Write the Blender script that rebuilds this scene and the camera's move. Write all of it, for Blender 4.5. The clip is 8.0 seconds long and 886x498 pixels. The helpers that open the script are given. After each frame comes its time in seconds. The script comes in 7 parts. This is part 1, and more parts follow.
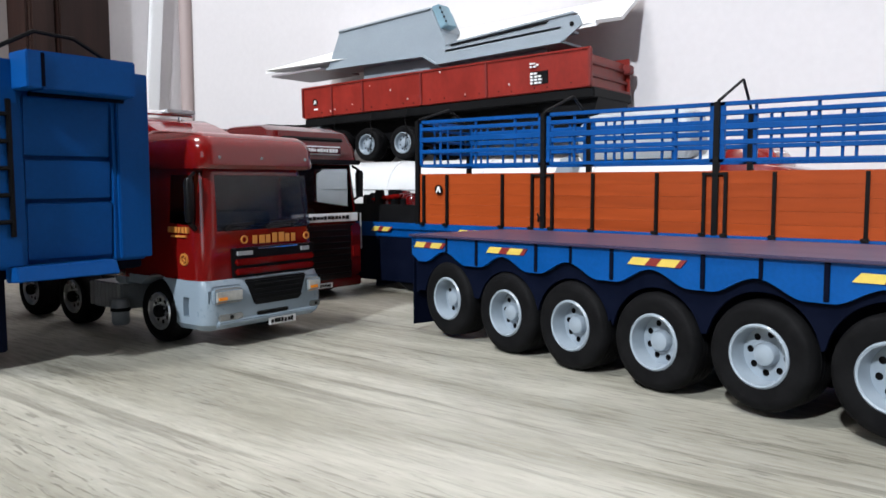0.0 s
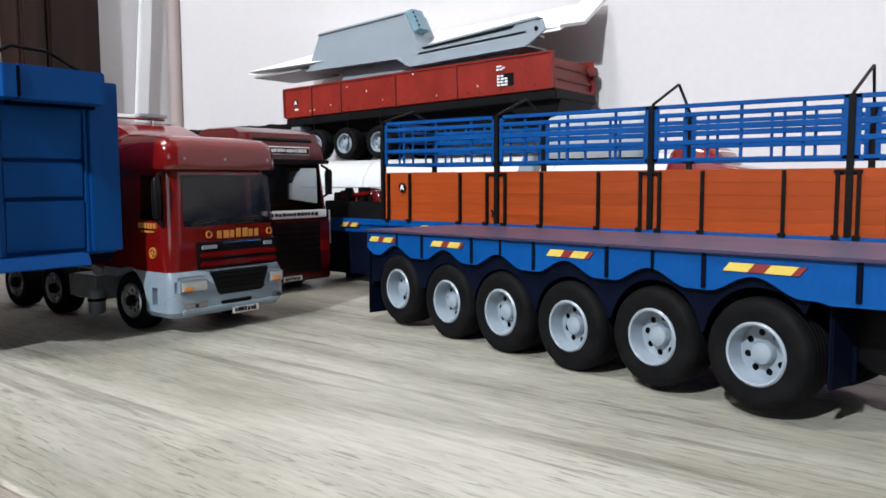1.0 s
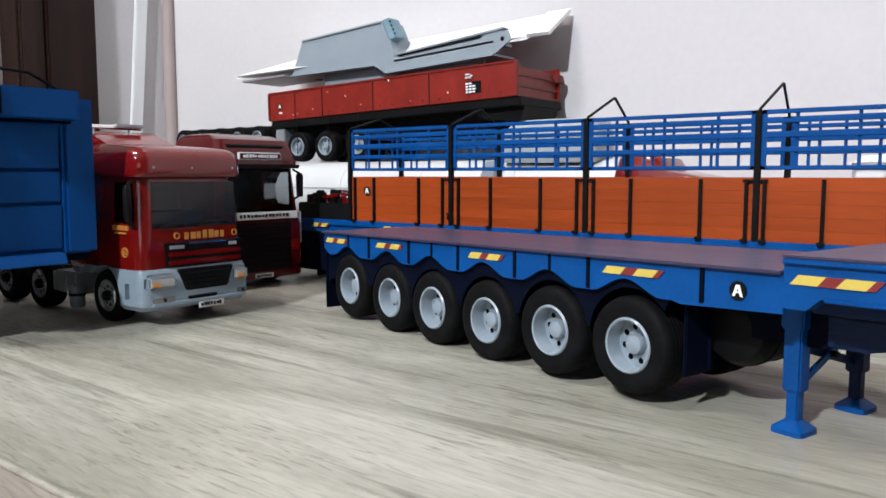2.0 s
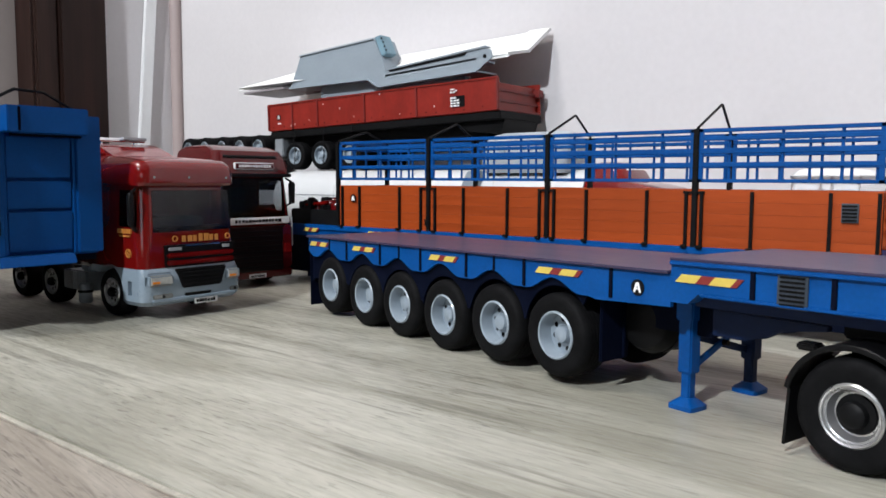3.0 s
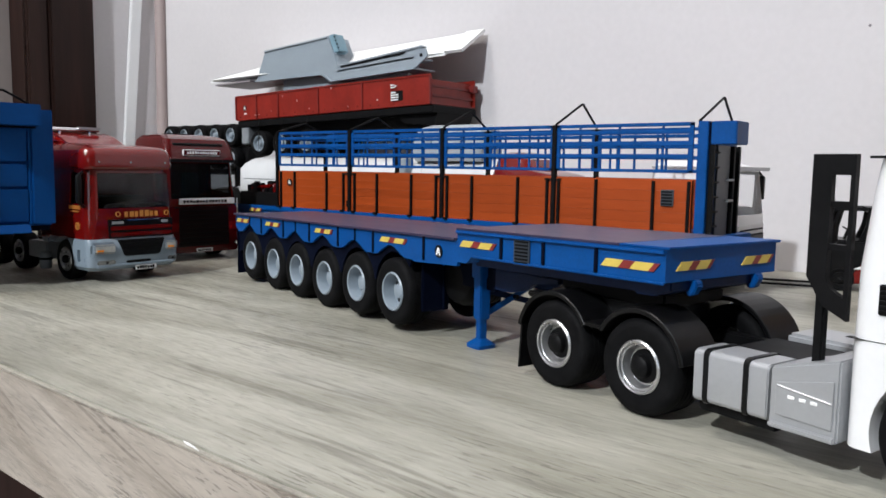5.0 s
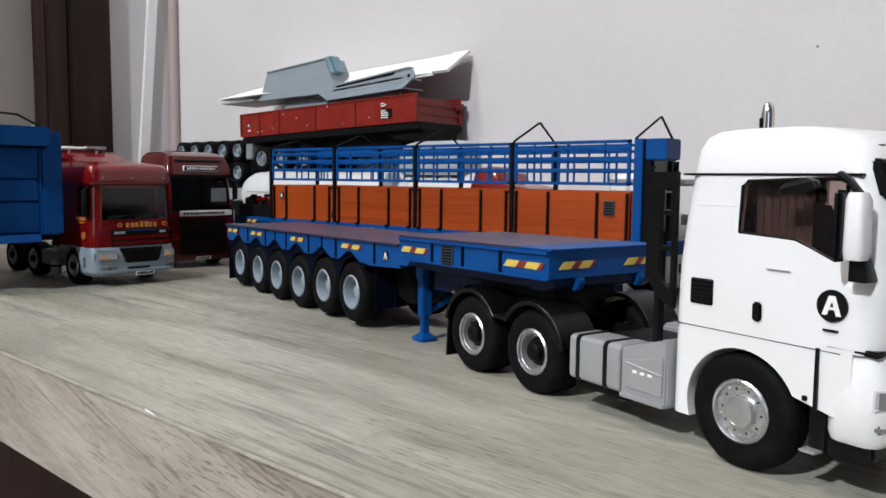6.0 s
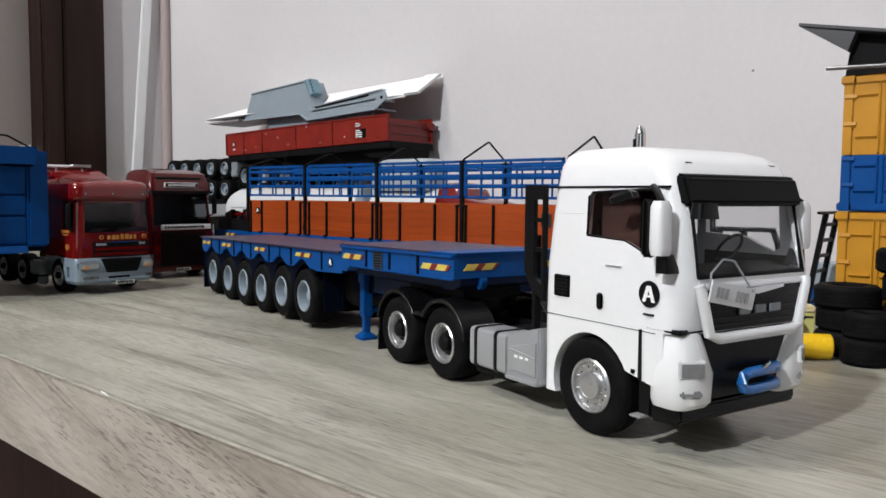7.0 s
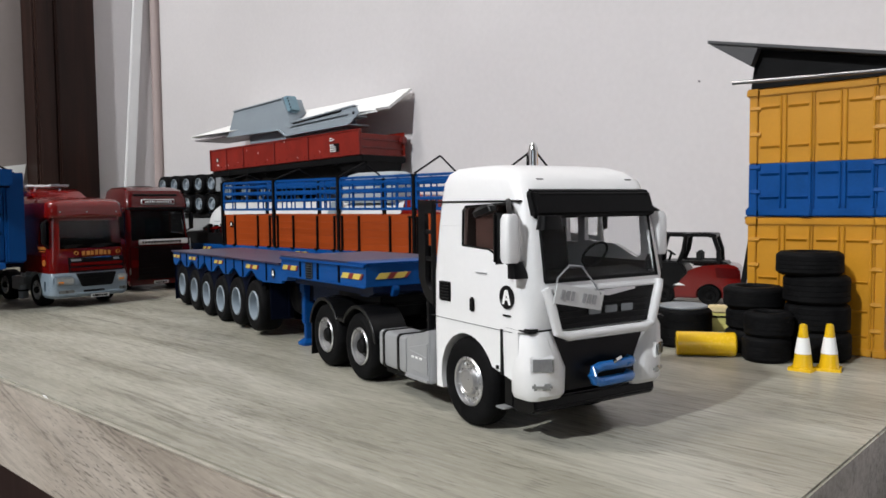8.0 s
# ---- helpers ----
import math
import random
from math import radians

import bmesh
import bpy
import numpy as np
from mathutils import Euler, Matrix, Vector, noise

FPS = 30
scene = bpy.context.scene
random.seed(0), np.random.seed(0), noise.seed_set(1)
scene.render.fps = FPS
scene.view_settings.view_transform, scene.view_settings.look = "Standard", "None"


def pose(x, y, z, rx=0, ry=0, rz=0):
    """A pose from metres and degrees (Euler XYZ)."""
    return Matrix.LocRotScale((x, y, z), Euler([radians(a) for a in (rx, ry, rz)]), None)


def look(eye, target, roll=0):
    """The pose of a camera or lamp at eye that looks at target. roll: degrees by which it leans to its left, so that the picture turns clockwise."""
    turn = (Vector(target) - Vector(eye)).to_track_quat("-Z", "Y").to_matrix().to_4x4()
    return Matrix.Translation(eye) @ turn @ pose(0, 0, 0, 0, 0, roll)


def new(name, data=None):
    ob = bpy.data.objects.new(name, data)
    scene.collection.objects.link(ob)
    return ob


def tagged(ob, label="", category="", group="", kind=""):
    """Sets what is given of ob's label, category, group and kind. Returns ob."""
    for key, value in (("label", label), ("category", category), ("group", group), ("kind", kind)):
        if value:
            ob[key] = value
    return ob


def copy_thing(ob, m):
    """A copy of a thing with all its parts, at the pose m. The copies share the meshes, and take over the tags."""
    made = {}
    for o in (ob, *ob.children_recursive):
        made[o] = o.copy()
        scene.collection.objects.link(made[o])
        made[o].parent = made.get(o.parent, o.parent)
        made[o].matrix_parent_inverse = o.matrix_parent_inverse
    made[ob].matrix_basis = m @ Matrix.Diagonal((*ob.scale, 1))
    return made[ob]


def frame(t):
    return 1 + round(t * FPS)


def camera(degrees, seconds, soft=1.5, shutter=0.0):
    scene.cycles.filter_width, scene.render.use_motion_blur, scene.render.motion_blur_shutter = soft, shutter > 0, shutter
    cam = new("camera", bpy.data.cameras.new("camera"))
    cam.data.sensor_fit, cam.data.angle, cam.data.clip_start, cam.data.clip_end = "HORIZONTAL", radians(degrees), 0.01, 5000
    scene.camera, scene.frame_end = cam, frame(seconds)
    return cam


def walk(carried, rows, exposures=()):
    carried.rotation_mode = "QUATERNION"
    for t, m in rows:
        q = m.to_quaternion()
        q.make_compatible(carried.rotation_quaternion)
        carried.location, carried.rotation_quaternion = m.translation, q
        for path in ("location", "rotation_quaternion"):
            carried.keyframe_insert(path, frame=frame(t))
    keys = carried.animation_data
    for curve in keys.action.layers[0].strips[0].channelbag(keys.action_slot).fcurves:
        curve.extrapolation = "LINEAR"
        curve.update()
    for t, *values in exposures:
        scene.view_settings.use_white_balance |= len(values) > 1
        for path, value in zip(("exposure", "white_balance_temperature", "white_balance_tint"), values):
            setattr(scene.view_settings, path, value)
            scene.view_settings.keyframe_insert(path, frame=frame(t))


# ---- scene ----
# ---- camera ----
cam = camera(59.3, 8.0, soft=1.6)
PATH = [
    (0, (0.109, 0.091, 0.052), (-1.105, 1.672, -0.117), -0.1),
    (0.5, (0.121, 0.089, 0.053), (-1.082, 1.678, -0.117), 0.1),
    (1, (0.136, 0.085, 0.053), (-1.077, 1.664, -0.126), -0.2),
    (1.5, (0.154, 0.081, 0.056), (-1.066, 1.655, -0.133), -0.2),
    (2.8, (0.196, 0.068, 0.059), (-1.047, 1.624, -0.13), 0.2),
    (3, (0.203, 0.063, 0.06), (-1.043, 1.618, -0.119), 0.3),
    (3.5, (0.221, 0.059, 0.061), (-1.023, 1.613, -0.132), 0.5),
    (4, (0.24, 0.058, 0.058), (-0.983, 1.626, -0.153), 0.4),
    (4.5, (0.26, 0.057, 0.06), (-0.983, 1.611, -0.144), 0.5),
    (4.7, (0.269, 0.056, 0.060), (-0.984, 1.601, -0.150), 0.7),
    (5.8, (0.3175, 0.0465, 0.0625), (-0.994, 1.543, -0.128), 0.65),
    (6, (0.327, 0.045, 0.062), (-0.99, 1.538, -0.12), 0.6),
    (6.5, (0.349, 0.037, 0.062), (-0.988, 1.515, -0.1), 0.7),
    (7, (0.369, 0.038, 0.061), (-0.957, 1.529, -0.077), 0.5),
    (7.2, (0.3776, 0.0382, 0.0614), (-0.9490, 1.5296, -0.0645), 0.35),
    (7.5, (0.39, 0.039, 0.062), (-0.936, 1.53, -0.077), -0.0),
    (8, (0.409, 0.045, 0.063), (-0.941, 1.516, -0.054), -0.6),
]
EXPOSURES = [(0, 0.71, 6160, 10), (3, 0.46, 6240, 10), (5, 0.37, 6280, 10), (6, 0.19, 6340, 10), (8, 0.12, 6480, 10)]
walk(cam, [(t, look(eye, target, roll)) for t, eye, target, roll in PATH], EXPOSURES)

# ---- world and light ----
world = bpy.data.worlds.new("World")
scene.world = world
world.use_nodes = True
sky = world.node_tree.nodes.new("ShaderNodeTexSky")
sky.sky_type, sky.sun_disc, sky.sun_elevation, sky.sun_rotation = "NISHITA", False, radians(35), radians(200)
world.node_tree.links.new(sky.outputs[0], world.node_tree.nodes["Background"].inputs[0])
world.node_tree.nodes["Background"].inputs[1].default_value = 0.08


def area(name, eye, target, sx, sy, watts, color):
    d = bpy.data.lights.new(name, "AREA")
    d.shape, d.size, d.size_y, d.energy, d.color = "RECTANGLE", sx, sy, watts, color
    ob = new(name, d)
    ob.matrix_world = look(eye, target)
    return ob


# key light from the front and weaker light from the left
area("pendant_light", (0.22, -1.72, 1.52), (0.15, 0.30, 0.0), 0.10, 0.10, 49, (0.955, 0.985, 1.0))
area("tube_lamp_light", (-0.38, -0.45, 1.70), (0.15, 0.30, 0.0), 0.20, 0.50, 14, (1.0, 0.95, 0.89))
# added fill lamp for faces turned to +x, no known source
area("window_light", (2.2, -2.55, 0.75), (0.2, 0.4, 0.0), 1.0, 1.1, 3, (0.92, 0.97, 1.0))


# ---- materials ----
def mat(name, col, rough=0.5, metal=0.0, coat=0.0, var=0.12, scale=120.0, fine=900.0, bump=0.08, stretch=(1, 1, 1), rand=0.0, rvar=0.12, spec=0.5):
    """Paint, plastic, metal or rubber with blotches, fine grain and slight relief."""
    m = bpy.data.materials.new(name)
    m.use_nodes = True
    nt = m.node_tree
    p = nt.nodes["Principled BSDF"]
    tc = nt.nodes.new("ShaderNodeTexCoord")
    mp = nt.nodes.new("ShaderNodeMapping")
    mp.inputs["Scale"].default_value = stretch
    nt.links.new(tc.outputs["Object"], mp.inputs[0])
    n1, n2 = nt.nodes.new("ShaderNodeTexNoise"), nt.nodes.new("ShaderNodeTexNoise")
    for n, sc in ((n1, scale), (n2, fine)):
        n.inputs["Scale"].default_value, n.inputs["Detail"].default_value = sc, 5
        nt.links.new(mp.outputs[0], n.inputs["Vector"])
    mixer = nt.nodes.new("ShaderNodeMath")
    mixer.operation = "MULTIPLY_ADD"
    mixer.inputs[1].default_value = 0.65
    nt.links.new(n1.outputs["Fac"], mixer.inputs[0])
    half = nt.nodes.new("ShaderNodeMath")
    half.operation = "MULTIPLY"
    half.inputs[1].default_value = 0.35
    nt.links.new(n2.outputs["Fac"], half.inputs[0])
    nt.links.new(half.outputs[0], mixer.inputs[2])
    ramp = nt.nodes.new("ShaderNodeValToRGB")
    ramp.color_ramp.elements[0].position, ramp.color_ramp.elements[1].position = 0.3, 0.7
    lo = [c * (1 - var) for c in col]
    hi = [min(1.0, c * (1 + var) + 0.01 * var) for c in col]
    ramp.color_ramp.elements[0].color, ramp.color_ramp.elements[1].color = (*lo, 1), (*hi, 1)
    nt.links.new(mixer.outputs[0], ramp.inputs[0])
    last = ramp.outputs[0]
    if rand:
        oi = nt.nodes.new("ShaderNodeObjectInfo")
        hsv = nt.nodes.new("ShaderNodeHueSaturation")
        mr = nt.nodes.new("ShaderNodeMapRange")
        mr.inputs["To Min"].default_value, mr.inputs["To Max"].default_value = 1 - rand, 1 + rand
        nt.links.new(oi.outputs["Random"], mr.inputs["Value"])
        nt.links.new(mr.outputs[0], hsv.inputs["Value"])
        nt.links.new(last, hsv.inputs["Color"])
        last = hsv.outputs[0]
    nt.links.new(last, p.inputs["Base Color"])
    rr = nt.nodes.new("ShaderNodeMapRange")
    rr.inputs["To Min"].default_value, rr.inputs["To Max"].default_value = max(0.02, rough - rvar), min(1, rough + rvar)
    nt.links.new(mixer.outputs[0], rr.inputs["Value"])
    nt.links.new(rr.outputs[0], p.inputs["Roughness"])
    p.inputs["Metallic"].default_value = metal
    p.inputs["Coat Weight"].default_value = coat
    p.inputs["Coat Roughness"].default_value = 0.08
    p.inputs["Specular IOR Level"].default_value = spec
    if bump:
        b = nt.nodes.new("ShaderNodeBump")
        b.inputs["Strength"].default_value, b.inputs["Distance"].default_value = bump, 0.0004
        nt.links.new(mixer.outputs[0], b.inputs["Height"])
        nt.links.new(b.outputs[0], p.inputs["Normal"])
    return m


def wood(name, stops, grain=(6, 90, 90), fibre=(40, 900, 900), turn=0.0, rough=0.38, bump=0.1):
    """Wood-print laminate: long bands, streaks and fine fibres along one way."""
    m = bpy.data.materials.new(name)
    m.use_nodes = True
    nt = m.node_tree
    p = nt.nodes["Principled BSDF"]
    tc = nt.nodes.new("ShaderNodeTexCoord")
    outs = []
    for sc, detail, dist in ((grain, 6, 0.6), (fibre, 4, 0.0), (tuple(g * 0.3 for g in grain), 3, 1.2)):
        rot = nt.nodes.new("ShaderNodeMapping")
        rot.inputs["Rotation"].default_value = (0, turn, 0) if turn else (0, 0, radians(2))
        mp = nt.nodes.new("ShaderNodeMapping")
        mp.inputs["Scale"].default_value = sc
        n = nt.nodes.new("ShaderNodeTexNoise")
        n.inputs["Scale"].default_value, n.inputs["Detail"].default_value, n.inputs["Distortion"].default_value = 1.0, detail, dist
        nt.links.new(tc.outputs["Object"], rot.inputs[0])
        nt.links.new(rot.outputs[0], mp.inputs[0])
        nt.links.new(mp.outputs[0], n.inputs["Vector"])
        outs.append(n.outputs["Fac"])
    a = nt.nodes.new("ShaderNodeMath")
    a.operation = "MULTIPLY_ADD"
    a.inputs[1].default_value = 0.5
    nt.links.new(outs[0], a.inputs[0])
    b = nt.nodes.new("ShaderNodeMath")
    b.operation = "MULTIPLY_ADD"
    b.inputs[1].default_value = 0.2
    nt.links.new(outs[1], b.inputs[0])
    c = nt.nodes.new("ShaderNodeMath")
    c.operation = "MULTIPLY"
    c.inputs[1].default_value = 0.3
    nt.links.new(outs[2], c.inputs[0])
    nt.links.new(c.outputs[0], b.inputs[2])
    nt.links.new(b.outputs[0], a.inputs[2])
    ramp = nt.nodes.new("ShaderNodeValToRGB")
    els = ramp.color_ramp.elements
    while len(els) < len(stops):
        els.new(0.5)
    for e, (pos, col) in zip(els, stops):
        e.position, e.color = pos, (*col, 1)
    nt.links.new(a.outputs[0], ramp.inputs[0])
    p.inputs["Specular IOR Level"].default_value = 0.2
    nt.links.new(ramp.outputs[0], p.inputs["Base Color"])
    rr = nt.nodes.new("ShaderNodeMapRange")
    rr.inputs["To Min"].default_value, rr.inputs["To Max"].default_value = rough + 0.12, rough - 0.1
    nt.links.new(a.outputs[0], rr.inputs["Value"])
    nt.links.new(rr.outputs[0], p.inputs["Roughness"])
    bp = nt.nodes.new("ShaderNodeBump")
    bp.inputs["Strength"].default_value, bp.inputs["Distance"].default_value = bump, 0.0006
    nt.links.new(a.outputs[0], bp.inputs["Height"])
    nt.links.new(bp.outputs[0], p.inputs["Normal"])
    return m


def laminate(name, pale, mid, dark, turn, band, dash):
    """Wood-print laminate: soft bands, long broken streaks and many short dark pores along x."""
    m = bpy.data.materials.new(name)
    m.use_nodes = True
    nt = m.node_tree
    p = nt.nodes["Principled BSDF"]
    tc = nt.nodes.new("ShaderNodeTexCoord")

    def noisy(scale, detail, lo, hi, spin=0.0, warp=0.0, rough=0.5):
        rot = nt.nodes.new("ShaderNodeMapping")
        rot.inputs["Rotation"].default_value = (0, spin, radians(1.5))
        mp = nt.nodes.new("ShaderNodeMapping")
        mp.inputs["Scale"].default_value = scale
        n = nt.nodes.new("ShaderNodeTexNoise")
        n.inputs["Scale"].default_value, n.inputs["Detail"].default_value = 1.0, detail
        n.inputs["Roughness"].default_value, n.inputs["Distortion"].default_value = rough, warp
        mr = nt.nodes.new("ShaderNodeMapRange")
        mr.interpolation_type = "SMOOTHSTEP"
        mr.inputs["From Min"].default_value, mr.inputs["From Max"].default_value = lo, hi
        nt.links.new(tc.outputs["Object"], rot.inputs[0])
        nt.links.new(rot.outputs[0], mp.inputs[0])
        nt.links.new(mp.outputs[0], n.inputs["Vector"])
        nt.links.new(n.outputs["Fac"], mr.inputs["Value"])
        return mr.outputs[0]

    def mix(fac, a, b, amount=1.0):
        x = nt.nodes.new("ShaderNodeMix")
        x.data_type = "RGBA"
        s = nt.nodes.new("ShaderNodeMath")
        s.operation = "MULTIPLY"
        s.inputs[1].default_value = amount
        nt.links.new(fac, s.inputs[0])
        nt.links.new(s.outputs[0], x.inputs["Factor"])
        for sock, c in (("A", a), ("B", b)):
            target = [i for i in x.inputs if i.name == sock and i.type == "RGBA"][0]
            if isinstance(c, tuple):
                target.default_value = (*c, 1)
            else:
                nt.links.new(c, target)
        return [o for o in x.outputs if o.type == "RGBA"][0]
    soft = noisy((6, 40, 40), 4, 0.36, 0.64, turn, 0.6)
    patch = noisy((9, 26, 26), 3, 0.46, 0.60, turn, 0.8)
    long1 = noisy(band, 7, 0.59, 0.66, turn, 0.35, 0.62)
    thin = noisy((band[0] * 1.6, band[1] * 2.6, band[2] * 2.6), 5, 0.60, 0.66, turn, 0.35, 0.6)
    broad = noisy((2.2, 19, 19), 3, 0.50, 0.68, turn, 0.5)
    fine = noisy((90, 700, 700), 3, 0.35, 0.70, turn * 0.3)
    hair = noisy((16, 420, 420), 6, 0.50, 0.62, turn * 0.6, 0.25, 0.68)
    vein = noisy((3.0, 85, 85), 8, 0.630, 0.645, turn, 0.7, 0.55)
    pores = noisy(dash, 3, 0.56, 0.64, turn * 0.35, 0.3)
    flecks = noisy((dash[0] * 1.3, dash[1] * 0.8, dash[2]), 2, 0.58, 0.68, turn * 0.35, 0.2)
    rough_patch = nt.nodes.new("ShaderNodeMath")
    rough_patch.operation = "MULTIPLY"
    nt.links.new(pores, rough_patch.inputs[0])
    nt.links.new(patch, rough_patch.inputs[1])
    blotch = noisy((14, 45, 45), 5, 0.42, 0.66, turn, 1.2, 0.6)
    c = mix(soft, mid, pale)
    c = mix(blotch, c, tuple(0.5 * (a + b) for a, b in zip(mid, dark)), 0.30)
    c = mix(fine, c, dark, 0.11)
    c = mix(hair, c, dark, 0.16)
    c = mix(flecks, c, tuple(min(1.0, 1.35 * v) for v in pale), 0.12)
    c = mix(pores, c, dark, 0.20)
    c = mix(broad, c, dark, 0.28)
    c = mix(rough_patch.outputs[0], c, dark, 0.42)
    c = mix(thin, c, dark, 0.40)
    c = mix(long1, c, dark, 0.46)
    c = mix(vein, c, dark, 0.34)
    nt.links.new(c, p.inputs["Base Color"])
    rr = nt.nodes.new("ShaderNodeMapRange")
    rr.inputs["To Min"].default_value, rr.inputs["To Max"].default_value = 0.30, 0.50
    nt.links.new(fine, rr.inputs["Value"])
    nt.links.new(rr.outputs[0], p.inputs["Roughness"])
    p.inputs["Specular IOR Level"].default_value = 0.45
    b = nt.nodes.new("ShaderNodeBump")
    b.invert = True
    b.inputs["Strength"].default_value, b.inputs["Distance"].default_value = 0.25, 0.0003
    nt.links.new(pores, b.inputs["Height"])
    nt.links.new(b.outputs[0], p.inputs["Normal"])
    return m


def glass(name, tint, rough=0.02, ior=1.3):
    m = bpy.data.materials.new(name)
    m.use_nodes = True
    p = m.node_tree.nodes["Principled BSDF"]
    p.inputs["Base Color"].default_value = (*tint, 1)
    p.inputs["Roughness"].default_value = rough
    p.inputs["Transmission Weight"].default_value = 1.0
    p.inputs["IOR"].default_value = ior
    return m


BLUE = mat("blue_paint", (0.0005, 0.0575, 0.2350), 0.42, spec=0.2, var=0.22, scale=60, bump=0.12)
BLUE2 = mat("blue_card_paint", (0.0005, 0.0540, 0.2200), 0.55, spec=0.15, var=0.12, scale=50, bump=0.12)
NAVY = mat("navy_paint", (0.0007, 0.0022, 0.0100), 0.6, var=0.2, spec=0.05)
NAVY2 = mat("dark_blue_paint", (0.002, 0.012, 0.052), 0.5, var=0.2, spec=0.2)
DECK = mat("purple_brown_deck", (0.042, 0.034, 0.074), 0.36, coat=0.12, var=0.12, scale=40, stretch=(0.3, 1, 1))
ORANGE = mat("orange_stained_board", (0.292, 0.0470, 0.0066), 0.45, spec=0.22, var=0.22, scale=70, fine=500, stretch=(0.15, 1, 1), rand=0.1, bump=0.2)
BLACK = mat("black_plastic", (0.003, 0.003, 0.0035), 0.34, var=0.2, spec=0.2)
SATIN = mat("satin_black_frame", (0.0045, 0.0045, 0.005), 0.5, var=0.2, spec=0.1)
RUBBER = mat("tyre_rubber", (0.0045, 0.0045, 0.005), 0.62, var=0.3, scale=200, bump=0.2, spec=0.05)
RIM = mat("grey_white_rim_paint", (0.2468, 0.2917, 0.3366), 0.35, coat=0.2, var=0.06)
RIM3 = mat("satin_silver", (0.56, 0.56, 0.57), 0.28, metal=0.85, var=0.03, bump=0.0, rvar=0.04)
RIM2 = mat("dull_grey_rim", (0.216, 0.234, 0.252), 0.4, var=0.15)
SKYB = mat("bright_blue_paint", (0.010, 0.125, 0.40), 0.3, coat=0.3, var=0.06)
CHROME = mat("chrome", (0.78, 0.78, 0.79), 0.16, metal=1.0, var=0.06, bump=0.02, rvar=0.06)
ALU = mat("silver_paint", (0.391, 0.3995, 0.4165), 0.36, metal=0.4, var=0.06, bump=0.03)
WHITE = mat("white_paint", (0.79, 0.79, 0.80), 0.32, coat=0.35, var=0.03, scale=40, bump=0.02)
TANKW = mat("white_tank_paint", (0.58, 0.59, 0.60), 0.4, coat=0.1, var=0.06, scale=40)
CARD = mat("white_card", (0.83, 0.83, 0.82), 0.7, var=0.03, scale=60)
RED = mat("red_gloss_paint", (0.138, 0.0034, 0.0028), 0.10, coat=0.4, spec=0.4, var=0.1, scale=40, bump=0.02)
RED2 = mat("dark_red_gloss_paint", (0.068, 0.0018, 0.0022), 0.15, coat=0.2, spec=0.3, var=0.12, scale=40, bump=0.02)
REDB = mat("red_brushed_paint", (0.205, 0.0135, 0.0075), 0.38, spec=0.35, var=0.24, scale=75, fine=420, bump=0.35, stretch=(1, 1, 0.6))
GREYB = mat("blue_grey_paint", (0.2668, 0.3128, 0.3542), 0.4, coat=0.1, var=0.07, scale=50)
BUMP = mat("pale_grey_bumper", (0.225, 0.280, 0.333), 0.3, coat=0.3, var=0.05)
CASEB = mat("pale_grey_plastic", (0.36, 0.40, 0.43), 0.4, var=0.08, scale=60)
TEAL = mat("pale_blue_paint", (0.176, 0.288, 0.352), 0.4, var=0.15)
YELLOW = mat("yellow_container_paint", (0.50, 0.225, 0.008), 0.42, coat=0.1, var=0.08, scale=60)
YEL2 = mat("yellow_gloss", (0.7225, 0.442, 0.0085), 0.25, coat=0.4, var=0.06)
LEMON = mat("pale_yellow", (0.64, 0.592, 0.2), 0.5, var=0.08)
TAPEY = mat("yellow_tape", (0.60, 0.46, 0.09), 0.4, var=0.1)
TAPER = mat("red_tape", (0.190, 0.022, 0.020), 0.4, var=0.1)
MARK = mat("white_mark", (0.85, 0.85, 0.85), 0.5, var=0.03)
GOLD = mat("gold_lettering", (0.52, 0.20, 0.035), 0.45, var=0.05)
AMBER = mat("amber_lens", (0.85, 0.28, 0.03), 0.2, coat=0.6, var=0.1)
LENS = mat("lamp_lens", (0.30, 0.31, 0.31), 0.12, metal=0.5, coat=0.5, var=0.2, scale=500)
LENS2 = mat("pale_lamp_lens", (0.44, 0.44, 0.42), 0.15, coat=0.5, var=0.2, scale=500)
REDL = mat("red_lens", (0.55, 0.01, 0.01), 0.2, coat=0.5)
SEAT = mat("dark_cab_interior", (0.006, 0.006, 0.0065), 0.8, var=0.2)
BROWNI = mat("brown_curtain", (0.072, 0.046, 0.040), 0.7, var=0.2)
GLASS = glass("clear_glass", (0.92, 0.93, 0.93), ior=1.1)
SMOKEG = glass("smoky_glass", (0.84, 0.84, 0.85), ior=1.16)
BROWNG = glass("brown_tinted_glass", (0.46, 0.34, 0.31), ior=1.25)
DARKG = glass("tinted_glass", (0.26, 0.28, 0.30), ior=1.14)
SHEENG = glass("tinted_windscreen_glass", (0.28, 0.28, 0.30), rough=0.07, ior=1.36)
MAROON = mat("maroon_plastic", (0.007, 0.0012, 0.0014), 0.4, var=0.2, spec=0.15)
PLATEM = mat("number_plate_white", (0.76, 0.77, 0.78), 0.4, var=0.04)
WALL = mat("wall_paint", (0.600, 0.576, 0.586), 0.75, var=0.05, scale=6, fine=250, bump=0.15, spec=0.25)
# unseen room surfaces: tones kept low to cut bounced light
WALL2 = mat("unseen_wall_dark", (0.20, 0.19, 0.18), 0.75, var=0.04, scale=5, fine=250, spec=0.25)
CEIL = mat("ceiling_paint", (0.50, 0.49, 0.475), 0.8, var=0.02, scale=4)
FLOORM = mat("floor_tile", (0.14, 0.12, 0.11), 0.4, var=0.1, scale=3)
